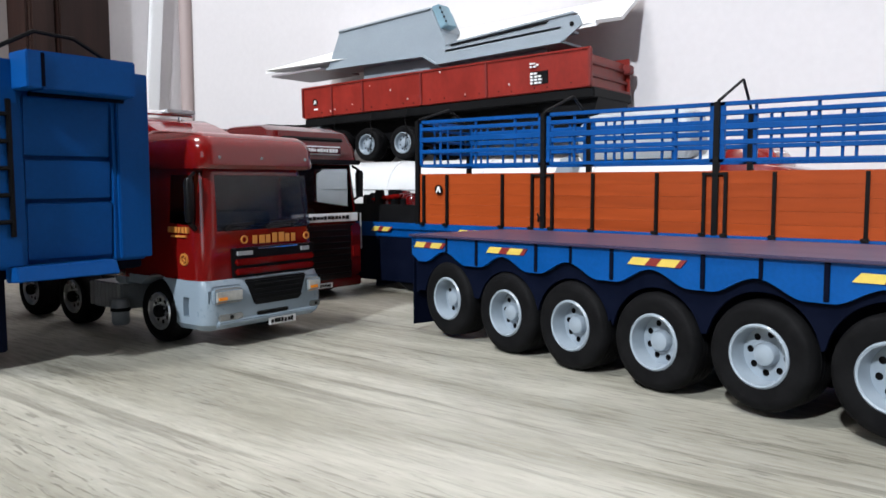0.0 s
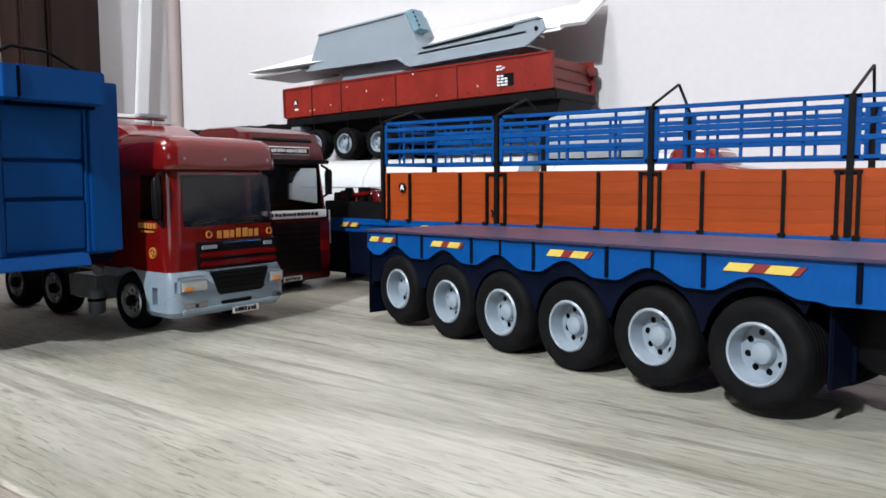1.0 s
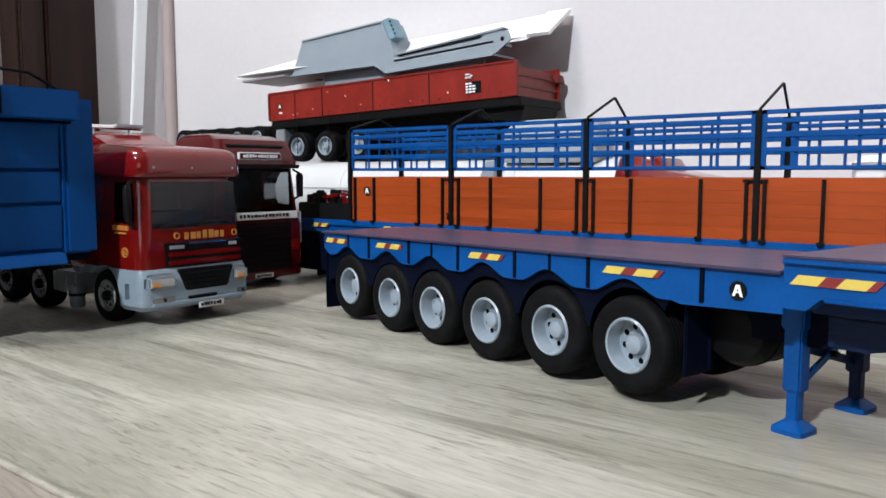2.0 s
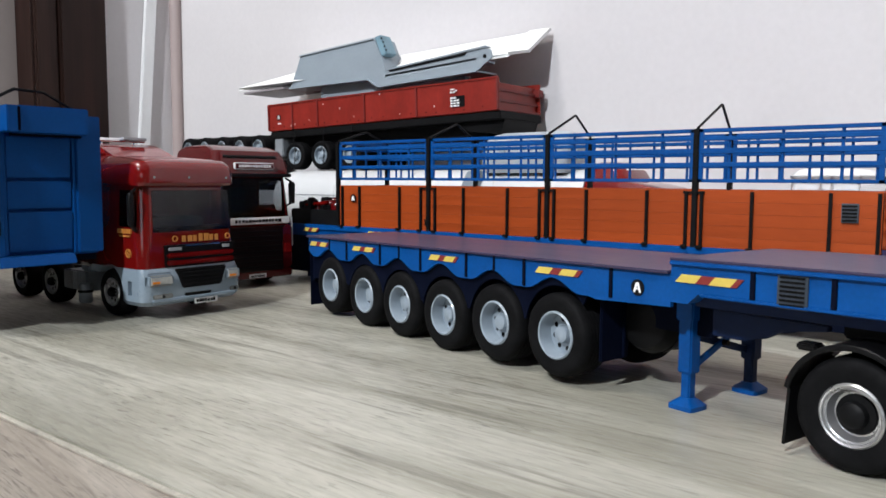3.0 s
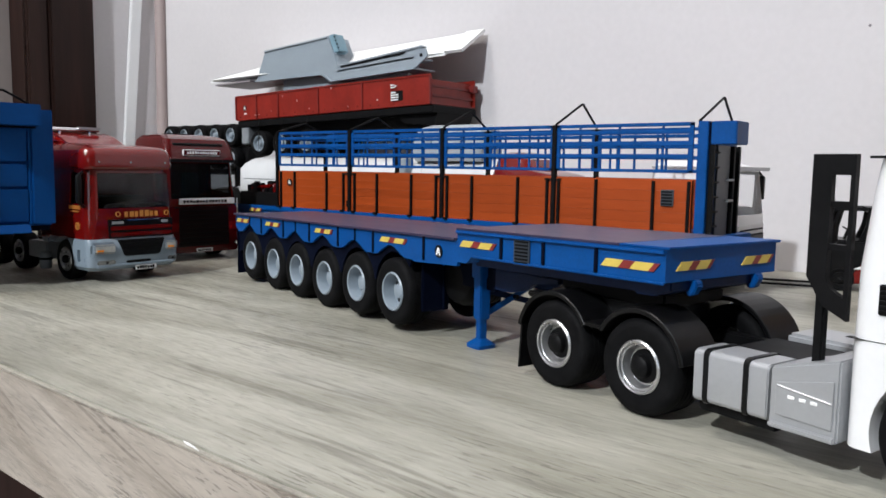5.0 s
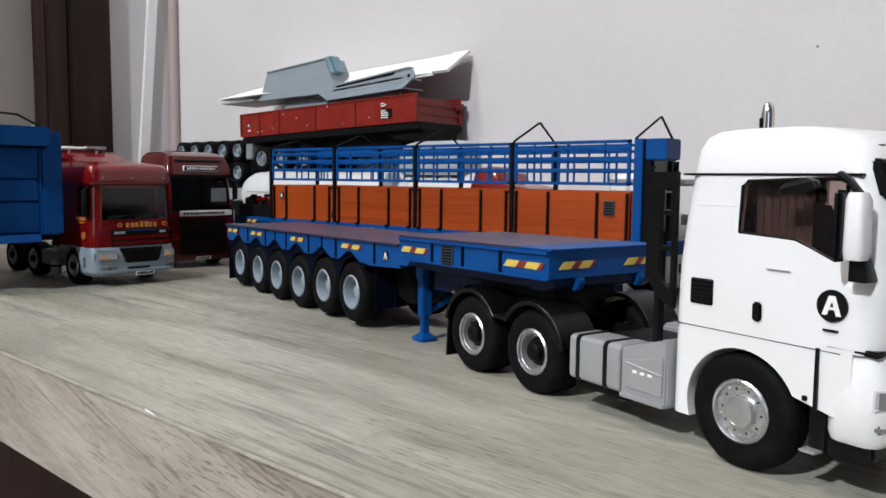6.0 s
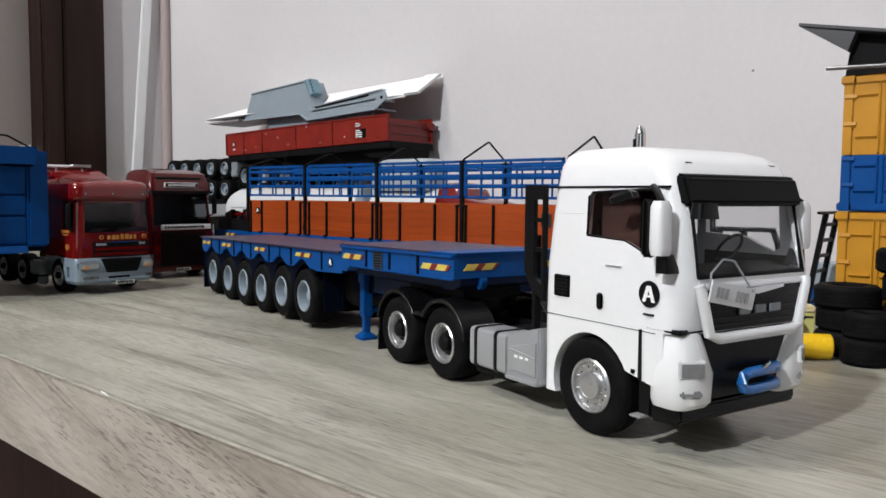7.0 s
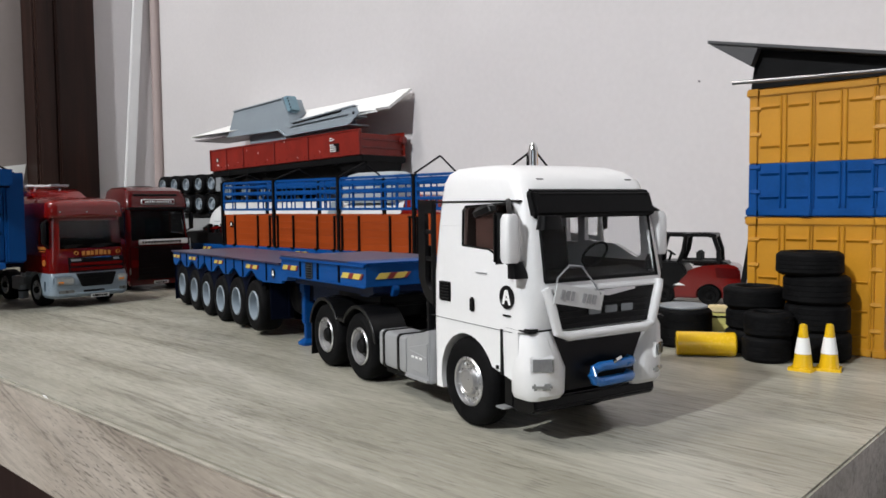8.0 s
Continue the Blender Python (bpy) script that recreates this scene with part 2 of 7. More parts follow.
GREYP = mat("grey_panel", (0.264, 0.24, 0.256), 0.45, var=0.03, scale=5)
BROWN = wood("dark_brown_wood", [(0.3, (0.008, 0.0035, 0.0026)), (0.5, (0.019, 0.008, 0.006)), (0.7, (0.036, 0.015, 0.011))], grain=(60, 60, 5), fibre=(500, 500, 20), rough=0.4)
BROWN2 = wood("brown_wood", [(0.3, (0.012, 0.006, 0.005)), (0.5, (0.030, 0.015, 0.012)), (0.7, (0.054, 0.027, 0.021))], grain=(60, 60, 5), fibre=(500, 500, 20), rough=0.5)
TOP = laminate("grey_oak_laminate", (0.448, 0.434, 0.372), (0.322, 0.310, 0.254), (0.090, 0.082, 0.060), 0.0, (5, 70, 70), (130, 1100, 1100))
EDGE = laminate("grey_oak_edge", (0.55, 0.49, 0.42), (0.41, 0.355, 0.295), (0.06, 0.046, 0.036), radians(-15), (7, 90, 90), (170, 1500, 1500))


# ---- mesh helpers ----
def smooth_mesh(name, bm, angle=34):
    bmesh.ops.recalc_face_normals(bm, faces=bm.faces)
    me = bpy.data.meshes.new(name)
    bm.to_mesh(me)
    bm.free()
    for f in me.polygons:
        f.use_smooth = True
    me.set_sharp_from_angle(angle=radians(angle))
    return me


def put(name, me, material, parent=None, label="", m=None):
    if len(me.materials) == 0:
        me.materials.append(material)
    ob = new(name, me)
    ob.parent = parent
    if m is not None:
        ob.matrix_basis = m
    return tagged(ob, label)


def part(name, bm, material, parent, label="", m=None):
    return put(name, smooth_mesh(name, bm), material, parent, label, m)


def thing(name, m, label, category, group=""):
    ob = new(name)
    ob.empty_display_size = 0.01
    ob.matrix_basis = m
    return tagged(ob, label, category, group)


def box(x0, x1, y0, y1, z0, z1, b=0.0, seg=2):
    bm = bmesh.new()
    bmesh.ops.create_cube(bm, size=1)
    for v in bm.verts:
        v.co = Vector((x0 + (v.co.x + 0.5) * (x1 - x0), y0 + (v.co.y + 0.5) * (y1 - y0), z0 + (v.co.z + 0.5) * (z1 - z0)))
    if b:
        bmesh.ops.bevel(bm, geom=bm.edges[:], offset=b, segments=seg, affect="EDGES", clamp_overlap=True)
    return bm


def prism(pts, a, b, axis="y", bev=0.0, seg=2):
    """A flat outline extruded from a to b. axis y: outline in x, z; axis x: in y, z; axis z: in x, y."""
    bm = bmesh.new()
    order = {"y": lambda p, h: (p[0], h, p[1]), "x": lambda p, h: (h, p[0], p[1]), "z": lambda p, h: (p[0], p[1], h)}[axis]
    r0 = [bm.verts.new(order(p, a)) for p in pts]
    r1 = [bm.verts.new(order(p, b)) for p in pts]
    bm.faces.new(r0)
    bm.faces.new(r1[::-1])
    for i in range(len(pts)):
        j = (i + 1) % len(pts)
        bm.faces.new((r0[i], r1[i], r1[j], r0[j]))
    bmesh.ops.recalc_face_normals(bm, faces=bm.faces)
    if bev:
        bmesh.ops.bevel(bm, geom=bm.edges[:], offset=bev, segments=seg, affect="EDGES", clamp_overlap=True)
    return bm


def lathe(profile, seg=28, axis="y", closed=False):
    """Turns (radius, height) points round an axis through the origin."""
    bm = bmesh.new()
    place = {"y": lambda r, h, a: (r * math.cos(a), h, r * math.sin(a)), "z": lambda r, h, a: (r * math.cos(a), r * math.sin(a), h),
             "x": lambda r, h, a: (h, r * math.cos(a), r * math.sin(a))}[axis]
    rings = []
    for r, h in profile:
        if r < 1e-7:
            rings.append([bm.verts.new(place(0, h, 0))])
        else:
            rings.append([bm.verts.new(place(r, h, 2 * math.pi * i / seg)) for i in range(seg)])
    pairs = list(zip(rings, rings[1:])) + ([(rings[-1], rings[0])] if closed else [])
    for a, b in pairs:
        for i in range(seg):
            j = (i + 1) % seg
            if len(a) == 1 and len(b) == 1:
                continue
            if len(a) == 1:
                bm.faces.new((a[0], b[j], b[i]))
            elif len(b) == 1:
                bm.faces.new((a[i], a[j], b[0]))
            else:
                bm.faces.new((a[i], a[j], b[j], b[i]))
    if not closed:
        for ring in (rings[0], rings[-1]):
            if len(ring) > 1:
                bm.faces.new(ring)
    return bm


def tube(pts, r, seg=8):
    bm = bmesh.new()
    pts = [Vector(p) for p in pts]
    rings = []
    for i, p in enumerate(pts):
        d = (pts[min(i + 1, len(pts) - 1)] - pts[max(i - 1, 0)]).normalized()
        side = d.cross(Vector((0.31, 0.17, 0.93)))
        side.normalize()
        up = side.cross(d)
        rings.append([bm.verts.new(p + r * (math.cos(2 * math.pi * k / seg) * side + math.sin(2 * math.pi * k / seg) * up)) for k in range(seg)])
    for a, b in zip(rings, rings[1:]):
        for k in range(seg):
            bm.faces.new((a[k], a[(k + 1) % seg], b[(k + 1) % seg], b[k]))
    bm.faces.new(rings[0])
    bm.faces.new(rings[-1][::-1])
    return bm


def rounded(x0, x1, y0, y1, r, n=4):
    out = []
    for cx, cy, a0 in ((x1 - r, y1 - r, 0), (x0 + r, y1 - r, 90), (x0 + r, y0 + r, 180), (x1 - r, y0 + r, 270)):
        out += [(cx + r * math.cos(radians(a0 + 90 * k / n)), cy + r * math.sin(radians(a0 + 90 * k / n))) for k in range(n + 1)]
    return out


def loft(levels, n=4):
    """Rounded rectangles (x0, x1, y0, y1, z, r) stacked and skinned."""
    bm = bmesh.new()
    rings = [[bm.verts.new((x, y, z)) for x, y in rounded(x0, x1, y0, y1, r, n)] for x0, x1, y0, y1, z, r in levels]
    for a, b in zip(rings, rings[1:]):
        for i in range(len(a)):
            j = (i + 1) % len(a)
            bm.faces.new((a[i], a[j], b[j], b[i]))
    bm.faces.new(rings[0][::-1])
    bm.faces.new(rings[-1])
    return bm


def join(first, *rest):
    for bm in rest:
        made = {v: first.verts.new(v.co) for v in bm.verts}
        for f in bm.faces:
            try:
                first.faces.new([made[v] for v in f.verts])
            except ValueError:
                pass
        bm.free()
    return first


def moved(bm, m):
    bmesh.ops.transform(bm, matrix=m, verts=bm.verts)
    return bm


def cut(bm, *cutters):
    """bm with the cutters taken out of it."""
    def hold(b):
        bmesh.ops.recalc_face_normals(b, faces=b.faces)
        me = bpy.data.meshes.new("tmp")
        b.to_mesh(me)
        b.free()
        return new("tmp", me)
    a = hold(bm)
    tools = [hold(c) for c in cutters]
    for t in tools:
        mod = a.modifiers.new("cut", "BOOLEAN")
        mod.operation, mod.object, mod.solver = "DIFFERENCE", t, "EXACT"
    bpy.context.view_layer.update()
    me = bpy.data.meshes.new_from_object(a.evaluated_get(bpy.context.evaluated_depsgraph_get()))
    out = bmesh.new()
    out.from_mesh(me)
    for o in (a, *tools):
        d = o.data
        bpy.data.objects.remove(o)
        bpy.data.meshes.remove(d)
    bpy.data.meshes.remove(me)
    return out


def shear(bm, k):
    for v in bm.verts:
        v.co.z += k * v.co.x
    return bm


def wedge_mark(bm_size):
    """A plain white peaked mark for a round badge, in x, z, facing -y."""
    s = bm_size
    return prism([(-0.62 * s, -0.6 * s), (-0.2 * s, 0.62 * s), (0.2 * s, 0.62 * s), (0.62 * s, -0.6 * s), (0.3 * s, -0.6 * s), (0, 0.28 * s), (-0.3 * s, -0.6 * s)], -0.0001, 0.0)


def badge(parent, x, y, z, r, slope=0.0):
    disc = part("badge", lathe([(0, 0.0), (r, 0.0), (r, -0.0002), (0, -0.0002)], 24), BLACK, parent, "round black badge with white peaked mark", pose(x, y, z))
    part("badge_mark", moved(wedge_mark(r), Matrix.Translation((0, -0.0002, 0))), MARK, disc)
    part("badge_bar", box(-0.28 * r, 0.28 * r, -0.0003, -0.0002, -0.25 * r, -0.08 * r), MARK, disc)
    return disc


# ---- wheels ----
WHEELS = {}


def wheel_meshes(kind):
    if kind in WHEELS:
        return WHEELS[kind]
    R, W, rr = {"trailer": (0.0125, 0.0115, 0.0070), "drive": (0.0122, 0.0125, 0.0066), "front": (0.0127, 0.0075, 0.0068),
                "old": (0.0104, 0.0085, 0.0060), "dump": (0.0113, 0.0105, 0.0068), "lift": (0.0062, 0.006, 0.0036)}[kind]
    prof = [(rr, 0.0016), (rr + 0.0003, 0.0004), (0.78 * R, 0.0), (0.90 * R, 0.0001), (0.96 * R, 0.0007), (0.99 * R, 0.0017)]
    n = 5
    for i in range(n):
        a, b = 0.0022 + (W - 0.0044) * i / n, 0.0022 + (W - 0.0044) * (i + 1) / n
        prof += [(R, a), (R, b - 0.0003), (0.985 * R, b - 0.00025), (0.985 * R, b - 0.00005)]
    prof += [(0.99 * R, W - 0.0017), (0.96 * R, W - 0.0007), (0.90 * R, W - 0.0001), (0.78 * R, W), (rr, W - 0.0012)]
    tyre = smooth_mesh("tyre", lathe(prof, 40, closed=True), 50)
    # disc with round hand holes
    depth = {"trailer": 0.0046, "drive": 0.0030, "front": 0.0010, "old": 0.0012, "dump": 0.0030, "lift": 0.001}[kind]
    holes = {"trailer": 8, "drive": 0, "front": 10, "old": 8, "dump": 8, "lift": 5}[kind]
    ro = 0.0047 if kind == "drive" else rr - 0.0009 if rr > 0.005 else rr - 0.0007
    ri = {"trailer": 0.0027, "drive": 0.0043, "front": 0.0037, "old": 0.0021, "dump": 0.0026, "lift": 0.0012}[kind]
    rh = 0.5 * (ro + ri)
    hr = {"front": 0.13, "trailer": 0.24, "old": 0.24}.get(kind, 0.2) * (ro - ri)
    bm = bmesh.new()
    edges = []

    def ring(cx, cz, r, k):
        vs = [bm.verts.new((cx + r * math.cos(2 * math.pi * i / k), depth, cz + r * math.sin(2 * math.pi * i / k))) for i in range(k)]
        edges.extend(bm.edges.new((vs[i], vs[(i + 1) % k])) for i in range(k))
    ring(0, 0, ro, 32)
    ring(0, 0, ri, 20)
    for i in range(holes):
        a = 2 * math.pi * (i + 0.5) / holes
        ring(rh * math.cos(a), rh * math.sin(a), hr, 10)
    bmesh.ops.triangle_fill(bm, use_beauty=True, use_dissolve=False, edges=edges)
    steps = [(rr - 0.0008, 0.0010), (rr - 0.0012, 0.0009), (rr - 0.0014, 0.0017)] if kind == "drive" else []
    lip = lathe([(rr + 0.0001, 0.0022), (rr + 0.0002, 0.0003), (rr - 0.0002, -0.0001), (rr - 0.0006, 0.0001), *steps, (ro, depth * 0.9), (ro, depth + 0.0004), (rr, depth + 0.0012)], 40, closed=True)
    rim = smooth_mesh("rim", join(lip, bm), 40)
    if kind == "front":
        hubp = [(ri, depth), (ri, 0.0001), (ri * 0.94, -0.0004), (ri * 0.82, -0.0005), (ri * 0.78, -0.0003), (ri * 0.3, -0.0006), (0, -0.0006)]
    elif kind == "drive":
        hubp = [(ri, depth), (ri * 0.96, depth - 0.0006), (ri * 0.66, depth - 0.0008), (ri * 0.62, depth - 0.0024), (ri * 0.45, depth - 0.0030), (0, depth - 0.0031)]
    else:
        hubp = [(ri, depth), (ri, depth - 0.0014), (ri * 0.88, depth - 0.0021), (ri * 0.5, depth - 0.0025), (0, depth - 0.0026)]
    hub = smooth_mesh("hub", lathe(hubp, 22), 40)
    drum = smooth_mesh("brake_drum", lathe([(0, depth + 0.0009), (ro, depth + 0.0009), (ro, W * 0.8), (0, W * 0.8)], 24), 40)
    nuts = None
    if kind in ("front", "old"):
        rn = {"front": 0.5 * (ro + ri) + 0.0005, "old": ri + 0.0005}[kind]
        hexes = [moved(lathe([(0.00032, depth + 0.0002), (0.00032, depth - 0.0007), (0, depth - 0.0008)], 6), pose(rn * math.cos(2 * math.pi * i / 10), 0, rn * math.sin(2 * math.pi * i / 10))) for i in range(10)]
        nuts = smooth_mesh("wheel_nuts", join(*hexes), 30)
    WHEELS[kind] = (tyre, rim, hub, drum, W, nuts)
    return WHEELS[kind]


def wheel(kind, parent, x, y, z, far=False, rim_mat=None, hub_mat=None):
    """A wheel whose outer face lies at y (or, far side, faces +y)."""
    tyre, rim, hub, drum, W, nuts = wheel_meshes(kind)
    m = pose(x, y, z, 0, 0, 180 if far else 0) @ pose(0, 0, 0, 0, random.uniform(0, 60), 0)
    t = put("tyre", tyre, RUBBER, parent, "", m)
    put("rim", rim, rim_mat or RIM, t)
    put("hub", hub, hub_mat or rim_mat or RIM, t)
    put("brake_drum", drum, BLACK, t)
    if nuts is not None and not far:
        put("wheel_nuts", nuts, rim_mat or RIM, t)
    return t


def tape(parent, x0, x1, z, h=0.0028, y=-0.0003, slope=0.0, axis="y"):
    """Yellow and red warning tape: slanted pieces in one strip."""
    s = h * 0.9
    marks = (0.0, 0.34, 0.56, 0.90, 1.0)
    for i in range(4):
        a, b = x0 + (x1 - x0) * marks[i], x0 + (x1 - x0) * marks[i + 1]
        pts = [(a - s / 2, z - h / 2), (b - s / 2, z - h / 2), (b + s / 2, z + h / 2), (a + s / 2, z + h / 2)]
        bm = prism(pts, y, y + 0.0003 if axis == "y" else y - 0.0003, axis)
        if slope:
            shear(bm, slope)
        part("tape_piece", bm, TAPER if i % 2 else TAPEY, parent)


# ---- room ----
def slab(name, label, category, bm, material):
    ob = part(name, bm, material, None, label)
    return tagged(ob, label, category, kind="structure")


slab("wall_back", "plain pale pinkish painted wall behind the table", "wall", box(-0.68, 3.2, 0.553, 0.65, -0.75, 1.9), WALL)
slab("wall_left", "plain pale painted side wall beside the table", "wall", cut(box(-0.66, -0.56, -3.0, 0.553, -0.75, 1.9), box(-0.60, -0.50, -0.45, 0.401, -0.80, 1.20)), WALL)
# right and front walls, floor and ceiling are unseen, added to shape bounce
slab("wall_right", "unseen wall closing the room, darkened to cut bounced light", "wall", box(3.2, 3.3, -3.1, 0.65, -0.75, 1.9), WALL2)
slab("wall_front", "unseen darkened wall with an opening added for the fill light", "wall", cut(box(-0.66, 3.2, -3.1, -3.0, -0.75, 1.9), box(1.6, 2.8, -3.2, -2.9, 0.1, 1.4)), WALL2)
slab("floor", "unseen dull brown floor, kept dark to cut bounced light", "floor", box(-0.66, 3.3, -3.1, 0.65, -0.85, -0.75), FLOORM)
slab("ceiling", "unseen ceiling, greyed to cut bounced light", "ceiling", box(-0.66, 3.3, -3.1, 0.65, 1.9, 2.0), CEIL)
# both lamp housings are unseen, added to hold the two lights
pendant = thing("pendant_lamp", pose(0.22, -1.78, 1.53), "unseen white pendant lamp added to house the key light", "lamp")
part("shade", lathe([(0.09, 0.02), (0.10, 0.02), (0.10, 0.06), (0.03, 0.10), (0.0, 0.10), (0.0, 0.09), (0.02, 0.09), (0.09, 0.05)], 32, "z", True), CEIL, pendant)
part("cord", lathe([(0, 0.09), (0.004, 0.09), (0.004, 0.369), (0, 0.369)], 8, "z"), CEIL, pendant)
wallbox = part("tube_lamp", box(-0.559, -0.30, -0.74, -0.16, 1.76, 1.86, 0.01), CEIL, None)
tagged(wallbox, "unseen white tube lamp housing added for the light from the left", "lamp")
speck = part("wall_nail", lathe([(0, 0.0), (0.0009, 0.0), (0.0007, 0.0005), (0, 0.0006)], 10, "y"), GREYP, None, "", pose(0.1786, 0.5529, 0.1434, 0, 0, 180))
tagged(speck, "small dark nail head in the wall", "nail")

frame_post = thing("door_frame", pose(-0.56, 0, 0), "dark brown stained wooden door frame on the side wall", "door frame")
part("jamb", box(0, 0.010, 0.4225, 0.4680, -0.4, 1.4, 0.0015), BROWN, frame_post)
part("stop", box(0, 0.006, 0.4013, 0.4221, -0.4, 1.4, 0.0015), BROWN2, frame_post)
part("reveal", box(-0.038, 0.002, 0.3985, 0.4009, -0.4, 1.199), BROWN, frame_post)
tagged(frame_post, kind="structure")

door_leaf = part("door_leaf", box(-0.598, -0.588, -0.445, 0.400, -0.745, 1.195, 0.002), mat("door_paint", (0.27, 0.232, 0.222), 0.55, var=0.06, scale=6, fine=150), None)
notice = thing("wall_notice", pose(-0.5879, 0, 0), "white-framed brown paper notice stuck on the door", "notice")
part("notice_sheet", box(0.0002, 0.0006, 0.320, 0.388, 0.050, 0.106), mat("brown_paper", (0.16, 0.10, 0.085), 0.7, var=0.3, scale=30), notice)
part("notice_border", prism([(0.318, 0.098), (0.392, 0.105), (0.3965, 0.1150), (0.318, 0.103)], 0.0007, 0.0011, "x"), CARD, notice)
part("notice_border", prism([(0.392, 0.105), (0.3965, 0.1150), (0.388, 0.070), (0.382, 0.070)], 0.0012, 0.0015, "x"), CARD, notice)
tagged(door_leaf, "greyish brown painted door leaf, closed", "door", kind="structure")

# added rod, its darker pink stands in for the corner's soft shade
pipe = part("corner_pipe", lathe([(0, -0.70), (0.0062, -0.70), (0.0062, 1.8), (0, 1.8)], 20, "z"), mat("corner_shade_pink", (0.36, 0.29, 0.28), 0.6, var=0.05, scale=20), None, "", pose(-0.5560, 0.5490, 0))
tagged(pipe, "thin darker pink rod added for the soft shade in the wall corner", "pipe", kind="structure")

strip = part("plastic_trunking", box(0, 0.005, -0.0062, 0.0062, -0.049, 0.75, 0.0008), WHITE, None, "", pose(-0.5597, 0.5052, 0.05, -4.6, 0, 0))
tagged(strip, "white plastic cable trunking strip leaning in the corner", "trunking")


# ---- table ----
table = thing("table", pose(0, 0, 0), "grey oak laminate table top with a thick worn edge", "table")
part("table_top", box(-0.555, 0.356, 0.1443, 0.5525, -0.033, 0.0, 0.0006), TOP, table, "streaky grey oak laminate top")
part("edge_band", box(-0.555, 0.356, 0.1428, 0.1442, -0.0328, -0.0004, 0.0005), EDGE, table, "paler oak edge band with slanting grain")
part("side_panel", box(0.300, 0.352, 0.17, 0.55, -0.749, -0.0331), BROWN, table)
part("front_panel", box(-0.555, 0.2995, 0.152, 0.17, -0.749, -0.0331), BROWN, table, "very dark brown front panel")
part("chip", prism([(0, 0), (0.0022, 0.0003), (0.0050, 0.0001), (0.0078, -0.0003), (0.0050, -0.0003), (0.0022, -0.0004)], 0.0, 0.0002, "z"), MARK, table, "white chip at the worn edge", pose(0.1345, 0.1441, 0.0001, 0, 0, -6))
part("worn_edge", box(-0.555, 0.356, 0.14265, 0.1439, -0.00035, 0.00003, 0.00015), mat("worn_pale_edge", (0.36, 0.335, 0.285), 0.5, var=0.4, scale=110), table, "thin pale worn edge line")
cabinet = part("side_cabinet", box(0.3563, 0.80, 0.05, 0.55, -0.749, -0.0225, 0.002), GREYP, None)
tagged(cabinet, "smooth grey cabinet top standing beside the table", "cabinet")


# ---- flatbed trailer ----
NEAR = Matrix(((0.9637, 0.2671, 0, 0.034), (-0.2671, 0.9637, 0, 0.273), (0, 0, 1, 0), (0, 0, 0, 1)))
HUBS = [(-0.0842, 0.0135), (-0.0551, 0.0125), (-0.0282, 0.0125), (0.0, 0.0125), (0.0282, 0.0140), (0.0560, 0.0146)]
WID = 0.0440
K = 0.018


